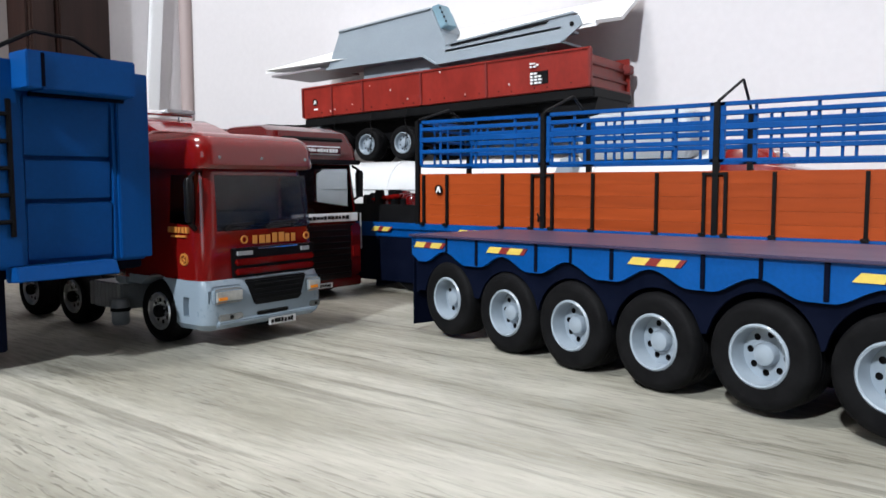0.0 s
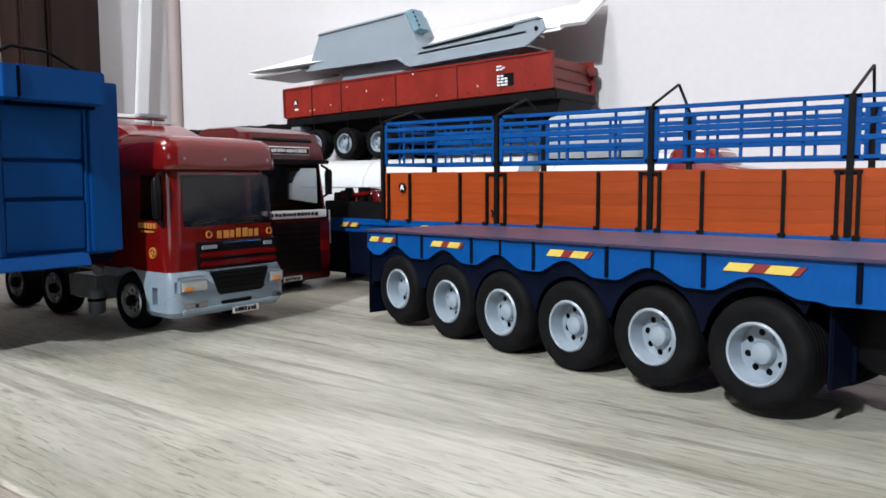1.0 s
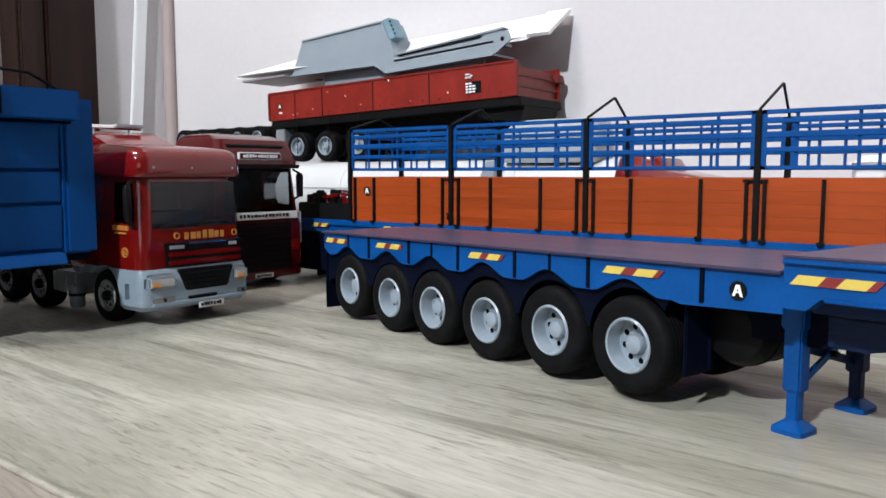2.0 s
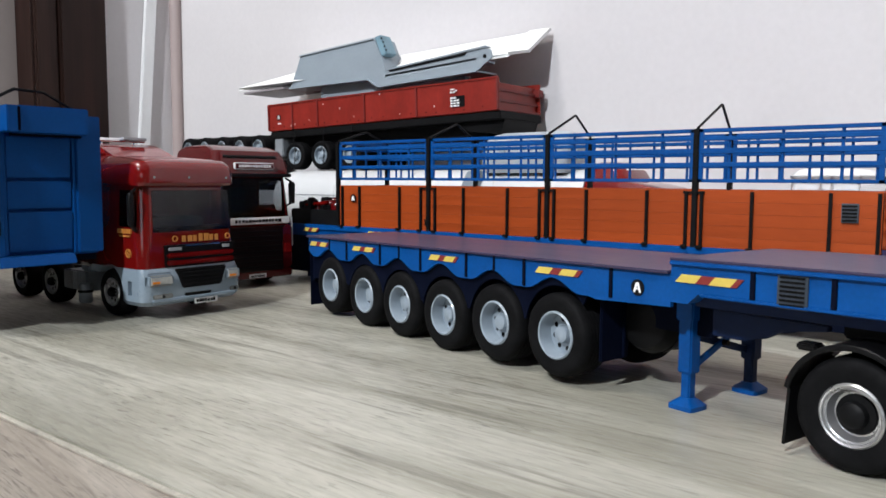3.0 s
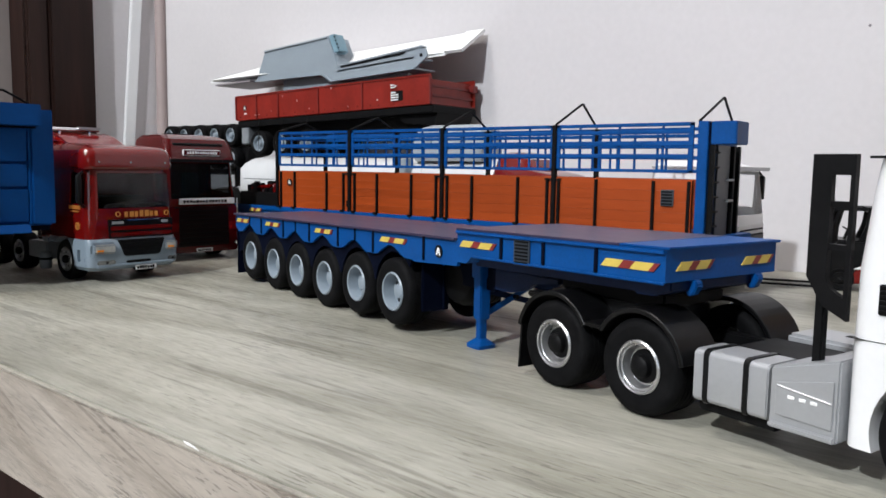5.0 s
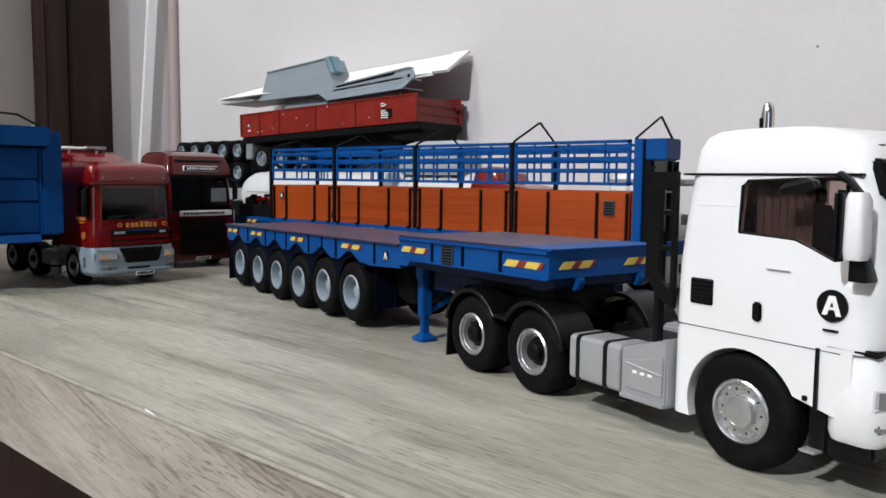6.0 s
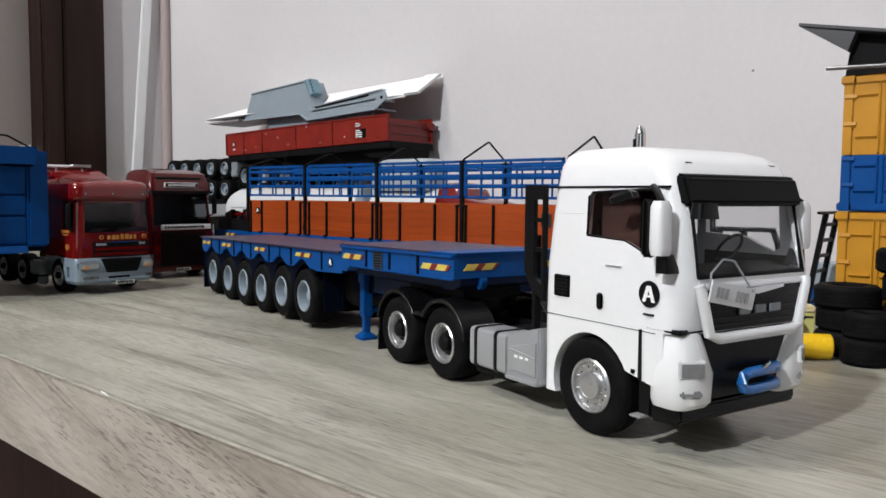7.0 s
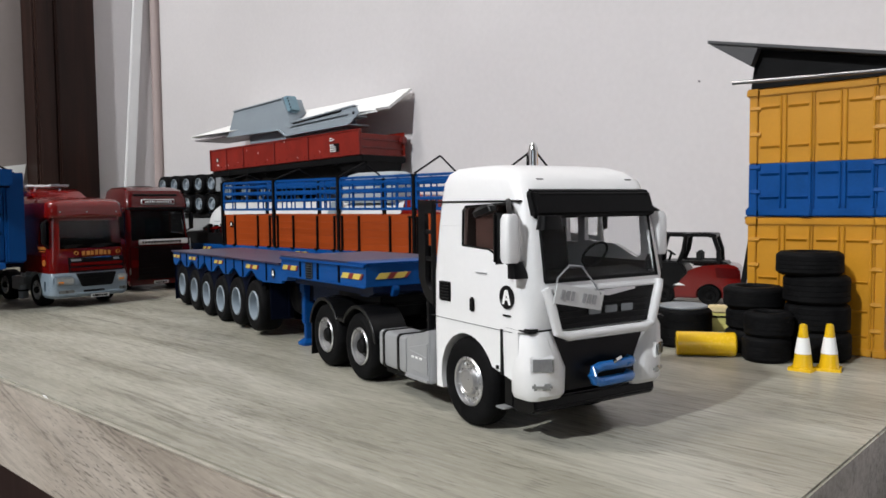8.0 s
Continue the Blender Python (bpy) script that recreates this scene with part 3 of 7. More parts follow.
def flatbed():
    t = thing("flatbed_trailer", NEAR, "blue six-axle flatbed model trailer with a purple-brown deck", "trailer")

    def skirt(y0, y1):
        pts = [(-0.1035, 0.0352), (-0.1035, 0.0292)]
        u = -0.0995
        while u < 0.0705:
            d = min(abs(u - h + 0.0006) for h, _ in HUBS)
            lift = math.cos(math.pi * min(d, 0.0108) / 0.0216) ** 1.7
            pts.append((u, 0.0268 + 0.0039 * lift))
            u += 0.0012
        pts += [(0.0725, 0.0262), (0.0973, 0.0270), (0.0973, 0.0352)]
        return shear(prism(pts, y0, y1), K)
    part("side_skirt", skirt(0.0, 0.0012), BLUE, t, "blue scalloped side skirt")
    part("side_skirt", skirt(WID - 0.0012, WID), BLUE, t)
    part("lower_deck", shear(box(-0.104, 0.0971, -0.0012, WID + 0.0012, 0.0353, 0.0361, 0.0002), K), DECK, t, "purple-brown deck board")
    part("upper_deck", shear(box(0.0968, 0.1656, -0.0004, WID + 0.0004, 0.0387, 0.0394, 0.0002), K), DECK, t, "purple-brown deck board")
    neck = prism([(0.0972, 0.0386), (0.0972, 0.0283), (0.1022, 0.0283), (0.1052, 0.0309), (0.1800, 0.0309), (0.1800, 0.0386)], 0.0, WID)
    part("gooseneck", shear(neck, K), BLUE, t, "blue raised front section")
    part("neck_plate", shear(box(0.1657, 0.1812, -0.0004, WID + 0.0004, 0.0387, 0.0394, 0.0002), K), BLUE, t, "blue front end of the deck")
    # dark box for the recessed lip and the shade below it
    part("neck_core", shear(box(0.1010, 0.1700, 0.0045, WID - 0.0045, 0.0272, 0.0308, 0.0003), K), NAVY2, t, "dark blue recessed lip, also standing in for the shade under the raised front")
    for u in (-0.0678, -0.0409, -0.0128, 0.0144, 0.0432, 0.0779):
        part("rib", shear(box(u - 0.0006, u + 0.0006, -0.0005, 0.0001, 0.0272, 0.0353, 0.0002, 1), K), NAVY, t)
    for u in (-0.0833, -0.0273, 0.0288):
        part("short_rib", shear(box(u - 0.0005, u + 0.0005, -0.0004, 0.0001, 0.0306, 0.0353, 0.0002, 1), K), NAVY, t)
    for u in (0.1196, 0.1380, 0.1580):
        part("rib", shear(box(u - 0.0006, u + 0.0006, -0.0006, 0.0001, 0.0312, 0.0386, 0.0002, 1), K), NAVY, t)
    part("top_lip", shear(box(0.0972, 0.1800, -0.0009, 0.0, 0.0376, 0.0387, 0.0002), K), BLUE, t)
    part("bottom_lip", shear(box(0.1060, 0.1800, -0.0007, 0.0, 0.0304, 0.0311, 0.0002), K), BLUE, t)
    part("front_beam", shear(prism([(0.1680, 0.0308), (0.1790, 0.0308), (0.1790, 0.0284), (0.1740, 0.0268), (0.1680, 0.0268)], 0.0035, WID - 0.0035, bev=0.0003), K), NAVY2, t, "dark blue beam under the front edge")
    for u0, u1 in ((-0.1010, -0.0845), (-0.0620, -0.0452), (-0.0067, 0.0092), (0.0490, 0.0667)):
        tape(t, u0, u1, 0.0326, 0.0019, slope=K)
    tape(t, 0.0996, 0.1165, 0.0345, 0.0020, slope=K)
    tape(t, 0.1606, 0.1776, 0.0343, 0.0020, slope=K)
    tape(t, 0.0045, 0.0170, 0.0378, 0.0021, y=0.1803, axis="x")
    tape(t, 0.0300, 0.0420, 0.0378, 0.0021, y=0.1803, axis="x")
    badge(t, 0.0871, -0.0002, 0.0325, 0.0021)
    plate = part("vent_plate", shear(box(0.1255, 0.1325, -0.0004, 0.0, 0.0302, 0.0378, 0.0001), K), mat("dark_vent_grey", (0.03, 0.04, 0.055), 0.4), t, "small dark grey vent plate")
    for i in range(7):
        part("vent_slot", shear(box(0.1262, 0.1318, -0.0006, -0.0004, 0.0308 + i * 0.001, 0.0313 + i * 0.001), K), SATIN, plate)
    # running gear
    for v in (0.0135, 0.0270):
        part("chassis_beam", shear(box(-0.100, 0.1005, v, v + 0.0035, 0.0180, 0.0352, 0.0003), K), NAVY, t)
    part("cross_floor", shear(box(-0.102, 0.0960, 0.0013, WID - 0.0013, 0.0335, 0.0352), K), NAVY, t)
    for (u, z) in HUBS:
        wheel("trailer", t, u, 0.0005, z)
        wheel("trailer", t, u, WID - 0.0005, z, far=True)
        part("axle", moved(lathe([(0, 0.010), (0.0014, 0.010), (0.0014, WID - 0.010), (0, WID - 0.010)], 12), pose(u, 0, z)), BLACK, t)
    arch = [(-0.1030, 0.0334), (-0.1030, 0.0150)]
    u = -0.1010
    while u < 0.0668:
        h, hz = min(HUBS, key=lambda p: abs(p[0] - u))
        d = abs(u - h)
        arch.append((u, hz + math.sqrt(0.0137 ** 2 - d * d) if d < 0.0136 else 0.0165))
        u += 0.0007
    arch += [(0.0676, 0.0262), (0.0676, 0.0334)]
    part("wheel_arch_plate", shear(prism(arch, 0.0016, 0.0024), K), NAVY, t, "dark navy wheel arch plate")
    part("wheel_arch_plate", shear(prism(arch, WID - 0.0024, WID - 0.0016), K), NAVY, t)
    # navy sheet added behind the tyres, blocks light so the gaps stay dark
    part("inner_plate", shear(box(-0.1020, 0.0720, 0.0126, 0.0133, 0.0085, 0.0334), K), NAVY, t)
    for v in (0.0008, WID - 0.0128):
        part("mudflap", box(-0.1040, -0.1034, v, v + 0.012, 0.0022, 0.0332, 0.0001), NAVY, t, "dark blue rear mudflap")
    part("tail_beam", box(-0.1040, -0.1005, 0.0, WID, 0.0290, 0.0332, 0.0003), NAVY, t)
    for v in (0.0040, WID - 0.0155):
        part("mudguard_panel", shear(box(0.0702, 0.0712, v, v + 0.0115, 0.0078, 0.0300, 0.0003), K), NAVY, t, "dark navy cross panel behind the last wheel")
    drum = moved(lathe([(0, 0.0130), (0.0050, 0.0132), (0.0084, 0.0146), (0.0100, 0.0172), (0.0100, 0.0300), (0.0084, 0.0326), (0.0050, 0.0340), (0, 0.0342)], 32), pose(0.0765, 0, 0.0212))
    tank = part("air_tank", drum, SATIN, t, "glossy black air tank under the deck")
    for v in (0.0190, 0.0270):
        part("tank_strap", moved(lathe([(0.0099, v), (0.0103, v), (0.0103, v + 0.0016), (0.0099, v + 0.0016)], 32, "y", True), pose(0.0765, 0, 0.0212)), SATIN, tank)
    for v in (0.0103, 0.0350):
        part("front_bracket", prism([(0.1780, 0.0342), (0.1806, 0.0342), (0.1812, 0.0330), (0.1806, 0.0314), (0.1796, 0.0302), (0.1780, 0.0302)], v, v + 0.0026, bev=0.0003), BLUE, t, "curved blue bracket under the front edge")
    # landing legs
    # far leg takes dark blue, its shade put into the colour
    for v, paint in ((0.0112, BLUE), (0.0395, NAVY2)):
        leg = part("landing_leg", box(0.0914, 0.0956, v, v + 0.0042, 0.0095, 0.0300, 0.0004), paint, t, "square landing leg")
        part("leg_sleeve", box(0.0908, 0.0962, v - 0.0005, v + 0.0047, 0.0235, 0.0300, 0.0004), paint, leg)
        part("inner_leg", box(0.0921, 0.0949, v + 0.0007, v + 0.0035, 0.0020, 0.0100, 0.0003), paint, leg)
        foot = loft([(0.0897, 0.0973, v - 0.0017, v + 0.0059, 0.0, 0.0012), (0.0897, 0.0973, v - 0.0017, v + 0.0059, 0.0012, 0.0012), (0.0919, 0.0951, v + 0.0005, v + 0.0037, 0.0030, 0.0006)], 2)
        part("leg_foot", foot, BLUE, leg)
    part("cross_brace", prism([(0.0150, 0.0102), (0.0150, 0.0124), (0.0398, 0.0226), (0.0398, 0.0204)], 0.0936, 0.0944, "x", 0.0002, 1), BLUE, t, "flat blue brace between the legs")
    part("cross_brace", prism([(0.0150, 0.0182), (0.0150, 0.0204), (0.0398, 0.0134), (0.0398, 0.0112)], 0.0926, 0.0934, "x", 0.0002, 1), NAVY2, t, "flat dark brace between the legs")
    part("brace_bolt", moved(lathe([(0, -0.0012), (0.0008, -0.0012), (0.0008, 0.0024), (0, 0.0024)], 10, "x"), pose(0.0936, 0.0268, 0.0162)), SATIN, t)
    for v in (0.0135, 0.0270):
        part("neck_gusset", prism([(0.0985, 0.0275), (0.0985, 0.0205), (0.1080, 0.0205), (0.1150, 0.0222), (0.1190, 0.0246), (0.1300, 0.0262), (0.1300, 0.0275)], v, v + 0.0020, bev=0.0003), NAVY2, t, "dark blue gusset under the raised front")
    part("coupling_plate", box(0.1350, 0.1720, 0.0100, 0.0340, 0.0262, 0.0296, 0.0005), SATIN, t)
    part("king_pin", moved(lathe([(0, 0.0215), (0.003, 0.0215), (0.003, 0.027), (0, 0.027)], 14, "z"), pose(0.153, 0.022, 0)), SATIN, t)
    return t


flatbed()


# ---- white tractor truck ----
def fender_arc(u, z, r, thick, a0, a1, n=16):
    out = [(u + r * math.cos(radians(a0 + (a1 - a0) * i / n)), z + r * math.sin(radians(a0 + (a1 - a0) * i / n))) for i in range(n + 1)]
    out += [(u + (r - thick) * math.cos(radians(a1 + (a0 - a1) * i / n)), z + (r - thick) * math.sin(radians(a1 + (a0 - a1) * i / n))) for i in range(n + 1)]
    return out


def tractor():
    t = thing("tractor_truck", NEAR, "white three-axle model tractor truck coupled to the blue trailer", "truck")
    V1 = 0.0490
    # chassis
    for v in (0.0150, 0.0305):
        part("chassis_rail", box(0.1290, 0.2600, v, v + 0.0030, 0.0135, 0.0185, 0.0003), SATIN, t)
    part("chassis_cover", box(0.1880, 0.2230, 0.0150, 0.0335, 0.0183, 0.0190, 0.0002), SATIN, t)
    for u in (0.136, 0.157, 0.190):
        part("cross_member", box(u, u + 0.003, 0.0170, 0.0310, 0.0140, 0.0180), SATIN, t)
    part("fifth_wheel", prism([(0.1400, 0.0120), (0.1660, 0.0120), (0.1700, 0.0190), (0.1700, 0.0300), (0.1660, 0.0370), (0.1400, 0.0370), (0.1320, 0.0300), (0.1320, 0.0190)], 0.0212, 0.0258, "z", 0.0006), BLACK, t, "black greasy fifth-wheel plate")
    for u in (0.1419, 0.1720):
        wheel("drive", t, u, 0.0008, 0.0122, rim_mat=RIM3, hub_mat=SATIN)
        wheel("drive", t, u, V1 - 0.0008, 0.0122, far=True, rim_mat=RIM3, hub_mat=SATIN)
        part("axle", moved(lathe([(0, 0.010), (0.002, 0.010), (0.002, 0.039), (0, 0.039)], 12), pose(u, 0, 0.0122)), SATIN, t)
        for v0, v1 in ((0.0, 0.0135), (V1 - 0.0135, V1)):
            part("rear_fender", prism(fender_arc(u, 0.0124, 0.0146, 0.0013, 12 if u > 0.15 else 30, 168 if u < 0.15 else 150), v0, v1, bev=0.0002, seg=1), BLACK, t, "glossy black rear fender")
    part("fender_link", box(0.1540, 0.1600, 0.0002, 0.0132, 0.0195, 0.0207, 0.0003), BLACK, t)
    for v0 in (0.0008, V1 - 0.0128):
        part("mudflap", prism([(0.1274, 0.0025), (0.1280, 0.0025), (0.1290, 0.0165), (0.1283, 0.0165)], v0, v0 + 0.012), BLACK, t, "black mudflap")
        part("tail_lamp", box(0.1268, 0.1282, v0 + 0.0015, v0 + 0.0065, 0.0150, 0.0172, 0.0002), REDL, t, "red tail lamp")
        part("lamp_bracket", box(0.1285, 0.1330, v0 + 0.002, v0 + 0.006, 0.0235, 0.0252, 0.0004), BLACK, t)
    # tank and locker
    tank = part("fuel_tank", prism([(p[0], p[1]) for p in rounded(-0.0058, 0.0058, -0.0060, 0.0060, 0.0014)], 0, 0.0185, "x", 0.0003), ALU, t, "silver fuel tank with black straps", pose(0.1887, 0.0062, 0.0146))
    for u in (0.0028, 0.0128):
        part("tank_strap", prism(rounded(-0.0061, 0.0061, -0.0063, 0.0063, 0.0016), u, u + 0.0012, "x"), BLACK, tank)
    # black slab put in for the shadow below the fuel tank
    part("tank_shadow_plate", box(0.1885, 0.2080, 0.003, 0.014, 0.0060, 0.0084, 0.0004), SATIN, t)
    lock = part("step_locker", prism([(0.2080, 0.0088), (0.2224, 0.0082), (0.2224, 0.0248), (0.2080, 0.0208)], 0.0, 0.0140, bev=0.0004), ALU, t, "silver locker with step")
    part("locker_panel", prism([(0.2095, 0.0112), (0.2214, 0.0108), (0.2214, 0.0205), (0.2095, 0.0178)], -0.0004, 0.0, bev=0.0001, seg=1), ALU, lock)
    part("locker_rail", box(0.2082, 0.2222, -0.0008, 0.0, 0.0083, 0.0096, 0.0003), ALU, lock)
    part("locker_marks", join(*[box(0.2122 + 0.0024 * i, 0.2136 + 0.0024 * i, -0.0006, -0.0003, 0.0150, 0.0157, 0.0001, 1) for i in range(3)]), MARK, lock)
    part("locker_ridge", tube([(0.2098, -0.0003, 0.0172), (0.2212, -0.0003, 0.0160)], 0.0003, 6), ALU, lock)
    part("catwalk", box(0.2085, 0.2222, 0.0160, 0.0340, 0.0192, 0.0202, 0.0002), ALU, t)
    part("far_locker", box(0.1900, 0.2220, V1 - 0.014, V1, 0.0085, 0.0205, 0.0008), ALU, t)
    # cab
    outer = loft([
        (0.2228, 0.2680, 0.0010, V1 - 0.0010, 0.0085, 0.0030),
        (0.2226, 0.2700, 0.0004, V1 - 0.0004, 0.0290, 0.0042),
        (0.2227, 0.2715, 0.0004, V1 - 0.0004, 0.0430, 0.0046),
        (0.2238, 0.2690, 0.0010, V1 - 0.0010, 0.0560, 0.0048),
        (0.2248, 0.2668, 0.0014, V1 - 0.0014, 0.0640, 0.0050),
        (0.2254, 0.2646, 0.0018, V1 - 0.0018, 0.0688, 0.0055),
        (0.2262, 0.2604, 0.0028, V1 - 0.0028, 0.0714, 0.0060),
        (0.2280, 0.2550, 0.0046, V1 - 0.0046, 0.0728, 0.0060),
        (0.2320, 0.2490, 0.0085, V1 - 0.0085, 0.0734, 0.0040)], 6)
    inner = loft([
        (0.2245, 0.2690, 0.0022, V1 - 0.0022, 0.0330, 0.0035),
        (0.2245, 0.2700, 0.0020, V1 - 0.0020, 0.0430, 0.0035),
        (0.2262, 0.2655, 0.0030, V1 - 0.0030, 0.0640, 0.0040),
        (0.2275, 0.2600, 0.0050, V1 - 0.0050, 0.0680, 0.0040)], 4)
    screen = prism([(0.0042, 0.0428), (V1 - 0.0042, 0.0428), (V1 - 0.0050, 0.0655), (0.0050, 0.0655)], 0.2600, 0.2800, "x")
    win = [(0.2396, 0.0512), (0.2525, 0.0505), (0.2610, 0.0468), (0.2630, 0.0480), (0.2625, 0.0622), (0.2610, 0.0628), (0.2412, 0.0620), (0.2400, 0.0610)]
    near_win = prism(win, -0.004, 0.006)
    far_win = prism(win, V1 - 0.006, V1 + 0.004)
    far_win2 = prism([(0.2312, 0.0505), (0.2366, 0.0505), (0.2366, 0.0622), (0.2314, 0.0622)], V1 - 0.006, V1 + 0.004)
    arch1 = moved(lathe([(0, -0.002), (0.0138, -0.002), (0.0138, 0.0110), (0, 0.0110)], 40), pose(0.2416, 0, 0.0127))
    arch2 = moved(lathe([(0, V1 - 0.011), (0.0138, V1 - 0.011), (0.0138, V1 + 0.002), (0, V1 + 0.002)], 40), pose(0.2416, 0, 0.0127))
    sill = prism([(0.2300, 0.0), (0.2300, 0.0092), (0.2520, 0.0196), (0.2668, 0.0160), (0.2850, 0.0160), (0.2850, 0.0)], 0.0115 - 0.02, V1 + 0.01)
    hollow = box(0.2300, 0.2790, 0.0115, V1 - 0.0115, 0.0, 0.0280)
    nose = prism([(0.2655, 0.0), (0.2655, 0.0300), (0.2900, 0.0300), (0.2900, 0.0)], -0.01, V1 + 0.01)
    shell = cut(outer, inner, screen, near_win, far_win, far_win2, arch1, arch2, sill, hollow, nose)
    cab = part("cab", shell, WHITE, t, "white cab shell")
    for f, z, u0, u1 in (("roof_seam", 0.0634, 0.2243, 0.2650), ("skirt_seam", 0.0296, 0.2226, 0.2632)):
        part(f, box(u0, u1, 0.0003, 0.0020, z - 0.00007, z + 0.00007) if f == "skirt_seam" else box(u0, u1, 0.00115, 0.0030, z - 0.00025, z + 0.00025), SATIN, cab)
    part("windscreen", moved(box(-0.0002, 0.0002, 0.0040, V1 - 0.0040, 0.0, 0.0237), pose(0.27055, 0, 0.0424, 0, -9.2, 0)), SMOKEG, cab, "smoky windscreen").visible_shadow = False
    part("side_window", prism([(u, z) for u, z in win], 0.0016, 0.0019), BROWNG, cab, "tinted side window").visible_shadow = False
    part("side_window", prism([(u, z) for u, z in win], V1 - 0.0019, V1 - 0.0016), GLASS, cab).visible_shadow = False
    part("window_rubber", tube([(u, 0.0010, z) for u, z in win + win[:1]], 0.00035, 6), SATIN, cab)
    for r in range(5):
        part("side_ridge", tube([(0.2284, 0.0012, 0.0455 + 0.0028 * r), (0.2385, 0.0012, 0.0455 + 0.0028 * r)], 0.00026, 6), WHITE, cab)
    visor = prism([(0.2650, 0.0592), (0.2690, 0.0589), (0.2698, 0.0598), (0.2676, 0.0660), (0.2650, 0.0666)], 0.0034, V1 - 0.0034, bev=0.0006)
    part("sun_visor", visor, SATIN, t, "black sun visor across the windscreen")
    part("roof_marker", box(0.2632, 0.2645, 0.0075, 0.0100, 0.0684, 0.0692, 0.0002), SATIN, t)
    part("roof_marker", box(0.2632, 0.2645, V1 - 0.0100, V1 - 0.0075, 0.0684, 0.0692, 0.0002), SATIN, t)
    sf = [(0.27095, 0.0046, 0.0430), (0.27095, V1 - 0.0046, 0.0430), (0.2674, V1 - 0.0054, 0.0650), (0.2674, 0.0054, 0.0650), (0.27095, 0.0046, 0.0430)]
    part("screen_rubber", tube(sf, 0.0007, 8), SATIN, cab, "black windscreen rubber")
    for v in (0.0, V1 - 0.0014):
        part("unit_gap", box(0.2585, 0.2592, v, v + 0.0014, 0.0180, 0.0300), BLACK, t)
    # interior
    part("dashboard", prism([(0.2520, 0.0400), (0.2688, 0.0400), (0.2690, 0.0432), (0.2600, 0.0448), (0.2530, 0.0440)], 0.003, V1 - 0.003, bev=0.0006), SEAT, t, "dark dashboard")
    part("steering_wheel", moved(tube([(0.0042 * math.cos(a), 0.0042 * math.sin(a), 0) for a in [2 * math.pi * i / 20 for i in range(21)]], 0.0004, 6), pose(0.2555, 0.036, 0.0480, 0, -55, 0)), SEAT, t)
    for v in (0.008, 0.0300):
        part("seat", join(box(0.2380, 0.2500, v, v + 0.0110, 0.0360, 0.0420, 0.0010), moved(box(-0.0015, 0.0015, v, v + 0.0110, 0.0, 0.0160, 0.0010), pose(0.2385, 0, 0.0405, 0, -8, 0)), moved(box(-0.0012, 0.0012, v + 0.003, v + 0.008, 0.0160, 0.0205, 0.0008), pose(0.2385, 0, 0.0405, 0, -8, 0))), SEAT, t, "dark cab seat")
    for v in (0.0024, V1 - 0.0032):
        part("door_lining", box(0.2400, 0.2660, v, v + 0.0008, 0.0335, 0.0462), SEAT, t)
    part("roof_lining", box(0.2280, 0.2630, 0.0045, V1 - 0.0045, 0.0655, 0.0664), SEAT, t)
    part("rear_lining", box(0.2258, 0.2264, 0.0040, V1 - 0.0040, 0.0335, 0.0650), SEAT, t)
    part("cab_floor", box(0.2260, 0.2680, 0.0035, V1 - 0.0035, 0.0332, 0.0338), SEAT, t)
    part("curtain", box(0.2265, 0.2272, 0.006, V1 - 0.024, 0.0400, 0.0640), BROWNI, t)
    folds = [(0.2412 + 0.0009 * i, 0.0046 + (0.0009 if i % 2 else 0.0)) for i in range(15)]
    part("side_curtain", prism(folds + [(u, v + 0.0003) for u, v in reversed(folds)], 0.0440, 0.0640, "z"), BROWNI, t, "brown folded side curtain")
    # mirrors
    for v, s in ((-0.0030, -1), (V1 + 0.0004, 1)):
        body = moved(loft([(-0.0018, 0.0014, -0.0018, 0.0018, 0.0, 0.0008), (-0.0022, 0.0018, -0.0022, 0.0022, 0.0015, 0.0011), (-0.0022, 0.0016, -0.0021, 0.0021, 0.0108, 0.0011), (-0.0016, 0.0010, -0.0015, 0.0015, 0.0122, 0.0008)], 3), pose(0.2672, v, 0.0480))
        mir = part("mirror", body, WHITE, t, "white mirror housing on black arms")
        part("mirror_back", box(0.2640, 0.2656, min(v, v + s * 0.0034), max(v, v + s * 0.0034), 0.0476, 0.0606, 0.0006), BLACK, mir, "black mirror edge")
        part("mirror_glass", box(0.2634, 0.2638, v - 0.0016, v + 0.0016, 0.0492, 0.0590, 0.0001), BLACK, mir)
        part("mirror_arm", tube([(0.2672, v, 0.0598), (0.2640, v - s * 0.0020, 0.0622), (0.2610, v - s * 0.0040, 0.0634)], 0.0008), BLACK, mir)
        part("mirror_foot", loft([(0.2655, 0.2690, min(v, v - s * 0.0050), max(v, v - s * 0.0050), 0.0440, 0.0006), (0.2655, 0.2685, min(v, v - s * 0.0030), max(v, v - s * 0.0030), 0.0482, 0.0006)], 2), BLACK, mir)
    part("upper_mirror", moved(loft([(-0.0040, 0.0040, -0.0012, 0.0012, 0.0, 0.0008), (-0.0045, 0.0035, -0.0014, 0.0014, 0.0014, 0.0009), (-0.0030, 0.0020, -0.0008, 0.0008, 0.0024, 0.0006)], 3), pose(0.2555, -0.0022, 0.0600, 0, -14, 0)), BLACK, t, "black kerb mirror over the door")
    part("kerb_mirror", moved(loft([(-0.0018, 0.0018, -0.0035, 0.0035, 0.0, 0.001), (-0.0015, 0.0015, -0.003, 0.003, 0.0035, 0.001)], 3), pose(0.2715, 0.0060, 0.0562)), BLACK, t)
